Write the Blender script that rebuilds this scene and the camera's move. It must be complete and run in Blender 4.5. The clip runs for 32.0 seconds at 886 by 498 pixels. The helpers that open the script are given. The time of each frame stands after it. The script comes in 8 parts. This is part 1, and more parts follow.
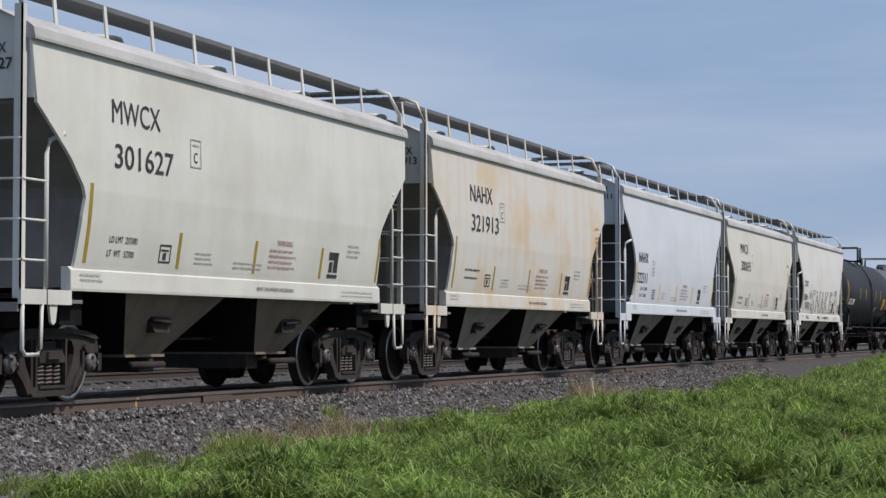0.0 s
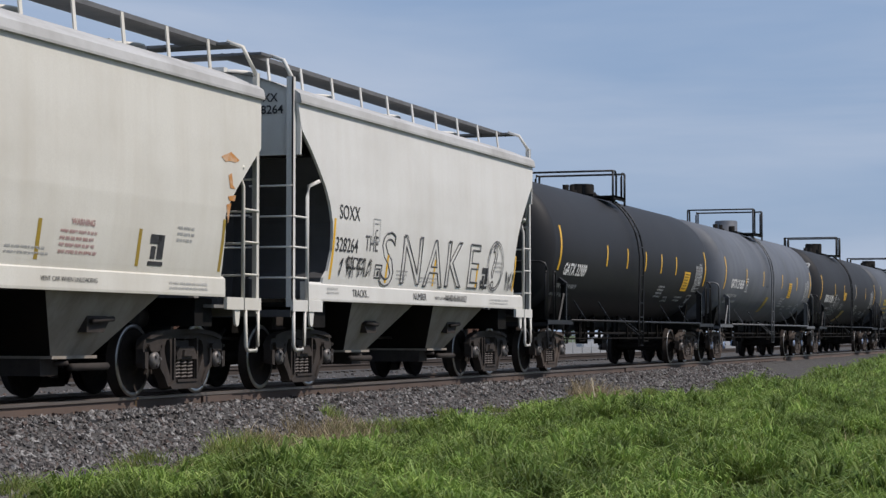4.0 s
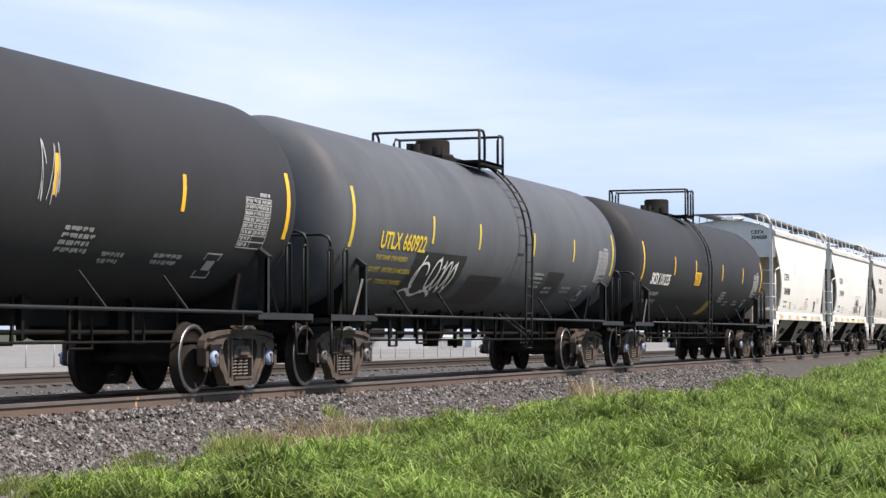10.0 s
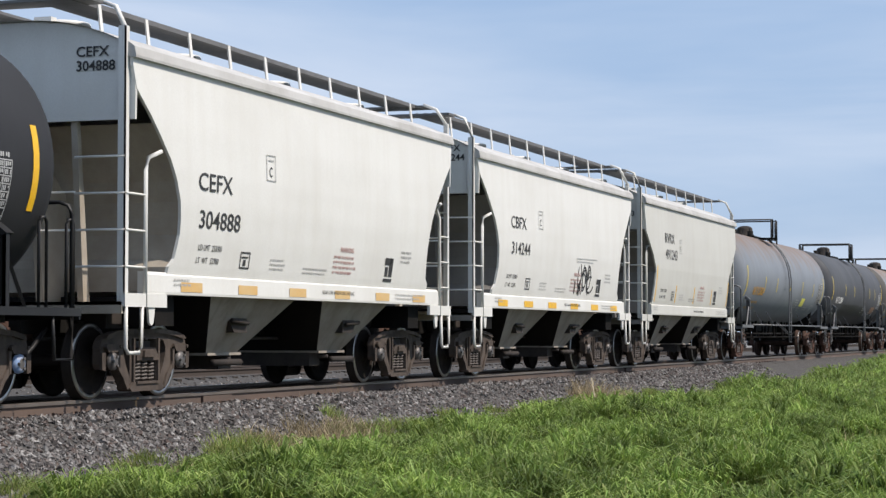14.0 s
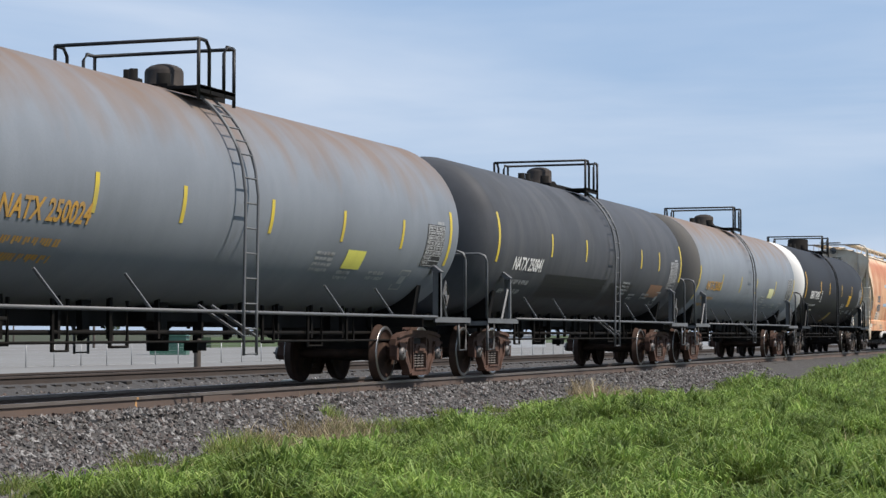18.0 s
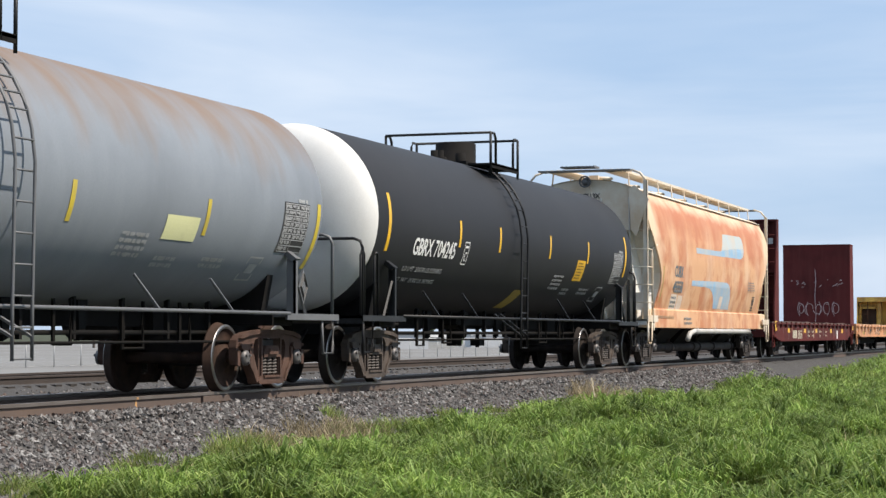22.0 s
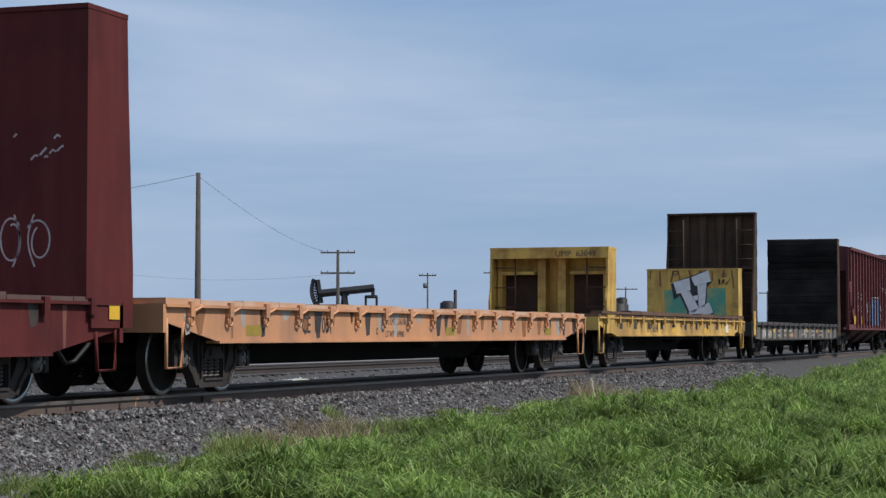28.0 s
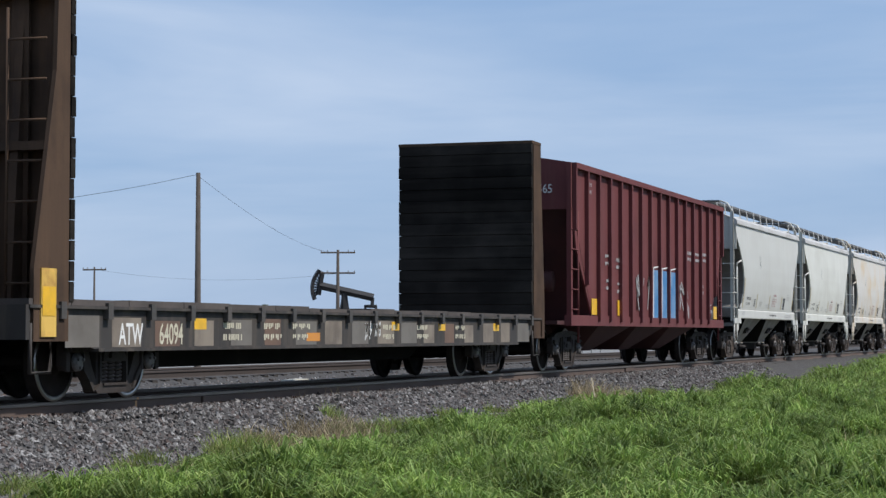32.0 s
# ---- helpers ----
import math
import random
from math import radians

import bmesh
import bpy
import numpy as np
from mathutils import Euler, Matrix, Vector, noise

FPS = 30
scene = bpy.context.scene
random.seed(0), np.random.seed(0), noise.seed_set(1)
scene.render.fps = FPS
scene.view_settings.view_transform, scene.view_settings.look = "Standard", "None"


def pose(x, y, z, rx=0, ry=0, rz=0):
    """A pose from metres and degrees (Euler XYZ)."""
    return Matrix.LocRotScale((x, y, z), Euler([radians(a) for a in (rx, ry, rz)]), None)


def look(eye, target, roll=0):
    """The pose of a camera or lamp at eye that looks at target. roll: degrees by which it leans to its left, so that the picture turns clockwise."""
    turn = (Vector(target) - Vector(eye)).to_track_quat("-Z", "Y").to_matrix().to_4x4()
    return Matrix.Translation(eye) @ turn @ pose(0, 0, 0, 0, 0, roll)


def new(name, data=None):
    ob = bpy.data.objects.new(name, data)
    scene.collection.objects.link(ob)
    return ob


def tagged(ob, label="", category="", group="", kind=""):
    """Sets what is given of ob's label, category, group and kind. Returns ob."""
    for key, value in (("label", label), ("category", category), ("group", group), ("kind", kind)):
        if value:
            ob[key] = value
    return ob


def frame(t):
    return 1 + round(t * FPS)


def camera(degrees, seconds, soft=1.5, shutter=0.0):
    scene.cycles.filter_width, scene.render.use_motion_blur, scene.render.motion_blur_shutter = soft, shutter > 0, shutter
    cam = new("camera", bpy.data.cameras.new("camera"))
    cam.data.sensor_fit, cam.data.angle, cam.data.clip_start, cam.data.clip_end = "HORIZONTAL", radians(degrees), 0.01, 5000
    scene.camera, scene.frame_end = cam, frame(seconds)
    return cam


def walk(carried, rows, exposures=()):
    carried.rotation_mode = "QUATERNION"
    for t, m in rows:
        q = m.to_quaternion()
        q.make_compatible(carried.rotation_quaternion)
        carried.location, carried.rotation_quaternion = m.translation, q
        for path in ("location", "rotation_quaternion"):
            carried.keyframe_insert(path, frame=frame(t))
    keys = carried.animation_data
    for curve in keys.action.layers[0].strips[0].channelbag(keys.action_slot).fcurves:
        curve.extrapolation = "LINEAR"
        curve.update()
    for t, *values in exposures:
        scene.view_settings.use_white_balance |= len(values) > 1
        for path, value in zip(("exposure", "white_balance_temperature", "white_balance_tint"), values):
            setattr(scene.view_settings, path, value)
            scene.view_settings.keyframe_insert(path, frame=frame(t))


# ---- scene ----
cam = camera(24.9, 32.0, soft=1.42, shutter=0.0)
CAM_POSE = pose(0, 0, 0.78, 92.43, 0, -71.03)
walk(cam, [(0.0, CAM_POSE), (32.0, CAM_POSE)], exposures=[(0.0, -0.24, 6500, 15), (4.5, -0.27, 6550, 15), (6.5, 0.42, 6950, 16), (8.0, 0.50, 6950, 16), (9.0, 0.62, 7050, 17), (11.0, 0.63, 7050, 17), (13.0, 0.48, 6950, 15), (15.5, -0.08, 6500, 13), (17.0, -0.05, 6500, 13), (19.0, 0.36, 6900, 12), (23.0, 0.40, 6900, 12), (24.2, 0.27, 6750, 13), (25.0, -0.03, 6600, 13), (26.5, -0.14, 6250, 11), (28.5, -0.22, 6250, 12), (30.0, -0.21, 6250, 12), (32.0, -0.02, 6250, 12)])

# ---- sky and sun ----
TO_SUN = Vector((0.05, -0.62, 0.78)).normalized()
sun_data = bpy.data.lights.new("sun", "SUN")
sun_data.energy, sun_data.angle, sun_data.color = 4.2, radians(0.8), (1.0, 0.94, 0.85)
sun = new("sun", sun_data)
sun.matrix_world = look(TO_SUN * 50, (0, 0, 0))

world = bpy.data.worlds.new("sky")
scene.world = world
world.use_nodes = True
wn, wl = world.node_tree.nodes, world.node_tree.links
wn.clear()
w_out = wn.new("ShaderNodeOutputWorld")
w_bg = wn.new("ShaderNodeBackground")
w_sky = wn.new("ShaderNodeTexSky")
w_sky.sky_type, w_sky.sun_disc = "NISHITA", False
w_sky.sun_elevation = math.asin(TO_SUN.z)
w_sky.sun_rotation = math.atan2(TO_SUN.x, TO_SUN.y)
w_sky.air_density, w_sky.dust_density, w_sky.ozone_density = 1.0, 0.6, 2.0
w_bg.inputs["Strength"].default_value = 0.081
w_tc = wn.new("ShaderNodeTexCoord")
w_map = wn.new("ShaderNodeMapping")
w_map.inputs["Rotation"].default_value = (0, radians(-6), radians(-71))
w_map.inputs["Scale"].default_value = (2.2, 1.0, 9.0)
w_noise = wn.new("ShaderNodeTexNoise")
w_noise.inputs["Scale"].default_value, w_noise.inputs["Detail"].default_value = 1.9, 5
w_noise.inputs["Roughness"].default_value, w_noise.inputs["Distortion"].default_value = 0.52, 0.5
w_ramp = wn.new("ShaderNodeValToRGB")
w_ramp.color_ramp.elements[0].position, w_ramp.color_ramp.elements[1].position = 0.36, 0.74
w_ramp.color_ramp.elements[0].color = (0.0, 0.0, 0.0, 1)
w_ramp.color_ramp.elements[1].color = (0.75, 0.75, 0.75, 1)
w_mix = wn.new("ShaderNodeMix")
w_mix.data_type = "RGBA"
w_mix.inputs["B"].default_value = (7.6, 8.8, 10.4, 1)
wl.new(w_tc.outputs["Generated"], w_map.inputs["Vector"])
wl.new(w_map.outputs["Vector"], w_noise.inputs["Vector"])
wl.new(w_noise.outputs["Fac"], w_ramp.inputs["Fac"])
wl.new(w_ramp.outputs["Color"], w_mix.inputs["Factor"])
w_haze = wn.new("ShaderNodeMix")
w_haze.data_type = "RGBA"
w_haze.inputs["Factor"].default_value = 0.75
w_haze.inputs["B"].default_value = (4.2, 6.25, 9.4, 1)
wl.new(w_sky.outputs["Color"], w_haze.inputs["A"])
wl.new(w_haze.outputs["Result"], w_mix.inputs["A"])
wl.new(w_mix.outputs["Result"], w_bg.inputs["Color"])
wl.new(w_bg.outputs["Background"], w_out.inputs["Surface"])


# ---- materials ----
def paint(name, base, second=None, amount=0.5, streak=None, streak_amount=0.0, rough=0.55, metal=0.0,
          scale=1.3, bump=0.15, fine=45.0, spec=0.4, low=0.42, high=0.68, streak_scale=(5, 5, 0.5), random_tint=0.0):
    """Painted or bare surface: broad stains, vertical streaks and fine grain over one base colour."""
    m = bpy.data.materials.new(name)
    m.use_nodes = True
    n, l = m.node_tree.nodes, m.node_tree.links
    b = n["Principled BSDF"]
    b.inputs["Roughness"].default_value, b.inputs["Metallic"].default_value = rough, metal
    b.inputs["Specular IOR Level"].default_value = spec
    tc = n.new("ShaderNodeTexCoord")
    colour = n.new("ShaderNodeRGB")
    colour.outputs[0].default_value = (*base, 1)
    out = colour.outputs[0]

    def layer(vec, tint, sc, lo, hi, amt, detail=5):
        nonlocal out
        nz = n.new("ShaderNodeTexNoise")
        nz.inputs["Scale"].default_value, nz.inputs["Detail"].default_value = sc, detail
        nz.inputs["Roughness"].default_value = 0.6
        l.new(vec, nz.inputs["Vector"])
        rp = n.new("ShaderNodeMapRange")
        rp.inputs["From Min"].default_value, rp.inputs["From Max"].default_value = lo, hi
        rp.inputs["To Max"].default_value = amt
        l.new(nz.outputs["Fac"], rp.inputs["Value"])
        mx = n.new("ShaderNodeMix")
        mx.data_type = "RGBA"
        mx.inputs["B"].default_value = (*tint, 1)
        l.new(rp.outputs["Result"], mx.inputs["Factor"])
        l.new(out, mx.inputs["A"])
        out = mx.outputs["Result"]
        return nz

    vec = tc.outputs["Object"]
    second = second or tuple(c * 0.72 for c in base)
    layer(vec, second, scale, low, high, amount)
    if streak:
        mp = n.new("ShaderNodeMapping")
        mp.inputs["Scale"].default_value = streak_scale
        l.new(vec, mp.inputs["Vector"])
        layer(mp.outputs["Vector"], streak, 1.0, 0.45, 0.75, streak_amount)
    grain = layer(vec, tuple(c * 0.8 for c in base), fine, 0.4, 0.75, 0.35, 3)
    if random_tint:
        info = n.new("ShaderNodeObjectInfo")
        hs = n.new("ShaderNodeHueSaturation")
        rg = n.new("ShaderNodeMapRange")
        rg.inputs["To Min"].default_value, rg.inputs["To Max"].default_value = 1 - random_tint, 1 + random_tint
        l.new(info.outputs["Random"], rg.inputs["Value"])
        l.new(rg.outputs["Result"], hs.inputs["Value"])
        l.new(out, hs.inputs["Color"])
        out = hs.outputs["Color"]
    l.new(out, b.inputs["Base Color"])
    if bump:
        bp = n.new("ShaderNodeBump")
        bp.inputs["Strength"].default_value, bp.inputs["Distance"].default_value = bump, 0.01
        l.new(grain.outputs["Fac"], bp.inputs["Height"])
        l.new(bp.outputs["Normal"], b.inputs["Normal"])
    return m


def islands(name, colours, rough=0.8, translucent=0.0, grain=25.0):
    """Loose pieces (stones, blades, leaves): each island takes its own tint from a ramp."""
    m = bpy.data.materials.new(name)
    m.use_nodes = True
    n, l = m.node_tree.nodes, m.node_tree.links
    b = n["Principled BSDF"]
    b.inputs["Roughness"].default_value = rough
    b.inputs["Specular IOR Level"].default_value = 0.3
    geo = n.new("ShaderNodeNewGeometry")
    rp = n.new("ShaderNodeValToRGB")
    rp.color_ramp.elements.remove(rp.color_ramp.elements[1])
    for i, c in enumerate(colours):
        e = rp.color_ramp.elements[0] if i == 0 else rp.color_ramp.elements.new(i / (len(colours) - 1))
        e.position, e.color = i / (len(colours) - 1), (*c, 1)
    l.new(geo.outputs["Random Per Island"], rp.inputs["Fac"])
    nz = n.new("ShaderNodeTexNoise")
    nz.inputs["Scale"].default_value = grain
    tc = n.new("ShaderNodeTexCoord")
    l.new(tc.outputs["Object"], nz.inputs["Vector"])
    mx = n.new("ShaderNodeMix")
    mx.data_type, mx.blend_type = "RGBA", "MULTIPLY"
    mx.inputs["Factor"].default_value = 0.5
    l.new(rp.outputs["Color"], mx.inputs["A"])
    l.new(nz.outputs["Fac"], mx.inputs["B"])
    tint = mx.outputs["Result"]
    if translucent:
        big = n.new("ShaderNodeTexNoise")
        big.inputs["Scale"].default_value, big.inputs["Detail"].default_value = 1.5, 6
        l.new(tc.outputs["Object"], big.inputs["Vector"])
        rg = n.new("ShaderNodeMapRange")
        rg.inputs["From Min"].default_value, rg.inputs["From Max"].default_value = 0.35, 0.68
        rg.inputs["To Min"].default_value, rg.inputs["To Max"].default_value = 0.5, 1.5
        l.new(big.outputs["Fac"], rg.inputs["Value"])
        hs = n.new("ShaderNodeHueSaturation")
        l.new(rg.outputs["Result"], hs.inputs["Value"])
        l.new(rp.outputs["Color"], hs.inputs["Color"])
        tint = hs.outputs["Color"]
    l.new(tint, b.inputs["Base Color"])
    if translucent:
        t = n.new("ShaderNodeBsdfTranslucent")
        l.new(tint, t.inputs["Color"])
        ms = n.new("ShaderNodeMixShader")
        ms.inputs["Fac"].default_value = translucent
        l.new(b.outputs["BSDF"], ms.inputs[1])
        l.new(t.outputs["BSDF"], ms.inputs[2])
        l.new(ms.outputs["Shader"], n["Material Output"].inputs["Surface"])
    return m


M = {
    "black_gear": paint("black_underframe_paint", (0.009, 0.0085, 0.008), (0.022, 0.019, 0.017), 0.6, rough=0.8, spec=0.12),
    # dirty beige, with the shade below the sills darkened into it
    "bay": paint("dirty_shaded_beige_bay", (0.33, 0.295, 0.25), (0.20, 0.165, 0.135), 0.7, (0.10, 0.075, 0.06), 0.5, 0.7),
    "frame_dusty": paint("dusty_cast_steel", (0.085, 0.068, 0.058), (0.030, 0.025, 0.022), 0.8, (0.15, 0.12, 0.10), 0.45, 0.8, scale=4, bump=0.3, spec=0.2),
    "frame_rust": paint("rusty_cast_steel", (0.098, 0.056, 0.043), (0.036, 0.024, 0.020), 0.8, (0.16, 0.10, 0.075), 0.45, 0.8, scale=3, bump=0.3, spec=0.2),
    "frame_dark": paint("oily_cast_steel", (0.048, 0.041, 0.037), (0.018, 0.016, 0.016), 0.8, (0.1, 0.075, 0.06), 0.3, 0.75, scale=3, bump=0.3, spec=0.2),
    "wheel": paint("brown_wheel_steel", (0.060, 0.036, 0.027), (0.020, 0.016, 0.014), 0.8, rough=0.78, scale=4, spec=0.15),
    "wheel_dark": paint("oily_wheel_steel", (0.030, 0.024, 0.021), (0.014, 0.012, 0.012), 0.8, rough=0.8, scale=4, spec=0.12),
    "tread": paint("polished_tread_steel", (0.38, 0.37, 0.36), (0.16, 0.15, 0.14), 0.6, rough=0.34, metal=0.9),
    "cap": paint("bearing_cap", (0.17, 0.16, 0.155), (0.05, 0.046, 0.043), 0.8, rough=0.5, metal=0.4, scale=12),
    "cap_blue": paint("blue_bearing_ring", (0.20, 0.31, 0.52), (0.42, 0.43, 0.45), 0.7, rough=0.5, scale=14),
    "spring": paint("coil_spring_steel", (0.085, 0.07, 0.062), (0.03, 0.025, 0.023), 0.8, rough=0.6, scale=6),
    "yellow": paint("yellow_reflector", (0.80, 0.46, 0.02), (0.55, 0.32, 0.04), 0.6, rough=0.4, scale=4),
    "dull_yellow": paint("dirty_yellow_reflector", (0.36, 0.25, 0.03), (0.22, 0.16, 0.05), 0.6, rough=0.5, scale=4),
    "white_mark": paint("white_lettering", (0.78, 0.78, 0.76), (0.5, 0.5, 0.5), 0.5, rough=0.6, scale=5),
    "grey_mark": paint("faded_grey_lettering", (0.42, 0.43, 0.43), (0.25, 0.25, 0.26), 0.6, rough=0.6, scale=5),
    "black_mark": paint("black_lettering", (0.03, 0.03, 0.032), (0.10, 0.10, 0.10), 0.4, rough=0.6, scale=5),
    "red_mark": paint("faded_red_lettering", (0.44, 0.27, 0.25), (0.55, 0.47, 0.45), 0.6, rough=0.6, scale=5),
    "fade_mark": paint("faded_lettering", (0.38, 0.38, 0.37), (0.55, 0.55, 0.53), 0.6, rough=0.6, scale=5),
    "grating": paint("galvanised_grating", (0.16, 0.16, 0.16), (0.09, 0.09, 0.09), 0.6, rough=0.6, metal=0.2, scale=3),
    "black_pipe": paint("black_pipe_paint", (0.014, 0.014, 0.015), (0.035, 0.035, 0.035), 0.5, rough=0.5, spec=0.3),
    "grey_pipe": paint("galvanised_pipe", (0.15, 0.155, 0.16), (0.08, 0.08, 0.085), 0.6, rough=0.55, metal=0.2),
    "rail_side": paint("rusty_rail_web", (0.112, 0.083, 0.069), (0.078, 0.058, 0.049), 0.8, (0.16, 0.10, 0.068), 0.35, 0.85, scale=0.7, streak_scale=(0.8, 8, 8)),
    "rail_old": paint("dark_rusty_rail_web", (0.062, 0.050, 0.045), (0.04, 0.034, 0.031), 0.8, rough=0.85, scale=0.7),
    "rail_head": paint("worn_rail_head", (0.20, 0.17, 0.15), (0.12, 0.095, 0.08), 0.6, rough=0.4, metal=0.5, scale=2),
    "tie": paint("creosoted_tie", (0.035, 0.03, 0.027), (0.075, 0.065, 0.058), 0.7, rough=0.9, scale=3, bump=0.4, random_tint=0.25),
    "spike": paint("rusty_spike", (0.06, 0.045, 0.04), (0.12, 0.07, 0.05), 0.6, rough=0.85, scale=10),
}
TRACK_Y = 12.6


# ---- mesh building ----
class Shape:
    """Collects vertices and faces of one mesh, with a material slot and smoothness a face."""

    def __init__(self):
        self.v, self.f, self.m, self.s = [], [], [], []

    def add(self, verts, faces, slot=0, smooth=False):
        k = len(self.v) if verts else 0
        self.v += [tuple(p) for p in verts]
        self.f += [tuple(i + k for i in f) for f in faces]
        self.m += [slot] * len(faces)
        self.s += [smooth] * len(faces)
        return self

    def box(self, x0, x1, y0, y1, z0, z1, slot=0):
        v = [(x, y, z) for x in (x0, x1) for y in (y0, y1) for z in (z0, z1)]
        return self.add(v, [(0, 1, 3, 2), (4, 6, 7, 5), (0, 4, 5, 1), (2, 3, 7, 6), (0, 2, 6, 4), (1, 5, 7, 3)], slot)

    def prism(self, poly, y0, y1, slot=0):
        """An outline in the plane of x and z, drawn out along y."""
        n = len(poly)
        v = [(x, y0, z) for x, z in poly] + [(x, y1, z) for x, z in poly]
        f = [tuple(range(n - 1, -1, -1)), tuple(range(n, 2 * n))] + [(i, (i + 1) % n, n + (i + 1) % n, n + i) for i in range(n)]
        return self.add(v, f, slot)

    def prism_x(self, poly, x0, x1, slot=0):
        """An outline in the plane of y and z, drawn out along x."""
        n = len(poly)
        v = [(x0, y, z) for y, z in poly] + [(x1, y, z) for y, z in poly]
        f = [tuple(range(n)), tuple(range(2 * n - 1, n - 1, -1))] + [(i, n + i, n + (i + 1) % n, (i + 1) % n) for i in range(n)]
        return self.add(v, f, slot)

    def tube(self, path, r, slot=0, sides=6):
        pts = [Vector(p) for p in path]
        v, f = [], []
        for i, p in enumerate(pts):
            d = (pts[min(i + 1, len(pts) - 1)] - pts[max(i - 1, 0)]).normalized()
            a = d.cross(Vector((0, 0, 1)) if abs(d.z) < 0.9 else Vector((1, 0, 0))).normalized()
            b = d.cross(a)
            for j in range(sides):
                w = 2 * math.pi * j / sides
                v.append(p + r * (math.cos(w) * a + math.sin(w) * b))
        for i in range(len(pts) - 1):
            for j in range(sides):
                k = (j + 1) % sides
                f.append((i * sides + j, i * sides + k, (i + 1) * sides + k, (i + 1) * sides + j))
        f += [tuple(range(sides)), tuple(range(len(v) - 1, len(v) - sides - 1, -1))]
        return self.add(v, f, slot, sides > 5)

    def bar(self, a, b, w=0.04, slot=0):
        return self.tube([a, b], w * 0.72, slot, 4)

    def lathe(self, profile, axis="y", centre=(0, 0, 0), sides=28, slot=0, smooth=True, slots=None):
        """(radius, offset) pairs turned about an axis through centre."""
        v, f, m = [], [], []
        for r, o in profile:
            for j in range(sides):
                w = 2 * math.pi * j / sides
                c, s = r * math.cos(w), r * math.sin(w)
                p = (c, o, s) if axis == "y" else (o, c, s) if axis == "x" else (c, s, o)
                v.append((p[0] + centre[0], p[1] + centre[1], p[2] + centre[2]))
        k0 = len(self.f)
        for i in range(len(profile) - 1):
            for j in range(sides):
                k = (j + 1) % sides
                f.append((i * sides + j, i * sides + k, (i + 1) * sides + k, (i + 1) * sides + j))
                m.append(slots[i] if slots else slot)
        self.add(v, f, slot, smooth)
        self.m[k0:] = m
        return self

    def mesh(self, name, materials):
        me = bpy.data.meshes.new(name)
        me.from_pydata(self.v, [], self.f)
        for mt in materials:
            me.materials.append(mt)
        me.polygons.foreach_set("material_index", self.m)
        me.polygons.foreach_set("use_smooth", self.s)
        me.update()
        bm = bmesh.new()
        bm.from_mesh(me)
        bmesh.ops.recalc_face_normals(bm, faces=bm.faces)
        bm.to_mesh(me)
        bm.free()
        return me


def part(name, shape, material, parent=None, label="", at=None):
    """Links a shape, or a mesh that is there already, as one object under a thing or a part."""
    mats = material if isinstance(material, (list, tuple)) else [material]
    me = shape if isinstance(shape, bpy.types.Mesh) else shape.mesh(name, mats)
    ob = new(name, me)
    if parent:
        ob.parent = parent
    if at:
        ob.location = at
    if label:
        ob["label"] = label
    return ob


FONT = {}


def letters(words, size, material, parent, place, turn=(90, 0, 0), stretch=1.0, name="lettering", weight=0.0, wide=0.0):
    """Words in the built-in font, as a thin raised mesh, starting at place; wide: their whole length in metres."""
    key = (words, size, stretch, weight, wide, material.name)
    if key not in FONT:
        c = bpy.data.curves.new("lettering", "FONT")
        c.body, c.size, c.extrude, c.offset, c.resolution_u = words, size, 0.0006, 0.0 if "M" in words else weight, 3
        c.materials.append(material)
        ob = bpy.data.objects.new("lettering", c)
        scene.collection.objects.link(ob)
        me = bpy.data.meshes.new_from_object(ob.evaluated_get(bpy.context.evaluated_depsgraph_get()))
        bpy.data.objects.remove(ob)
        if wide:
            stretch = wide / max(0.01, max(v.co.x for v in me.vertices))
        me.transform(Matrix.Diagonal((stretch, 1, 1, 1)))
        FONT[key] = me
    ob = new(name, FONT[key])
    ob.parent = parent
    ob.matrix_basis = pose(*place, *turn)
    return ob


def thing(name, label, category, group="", at=(0, 0, 0)):
    ob = new(name)
    ob.location = at
    return tagged(ob, label, category, group)


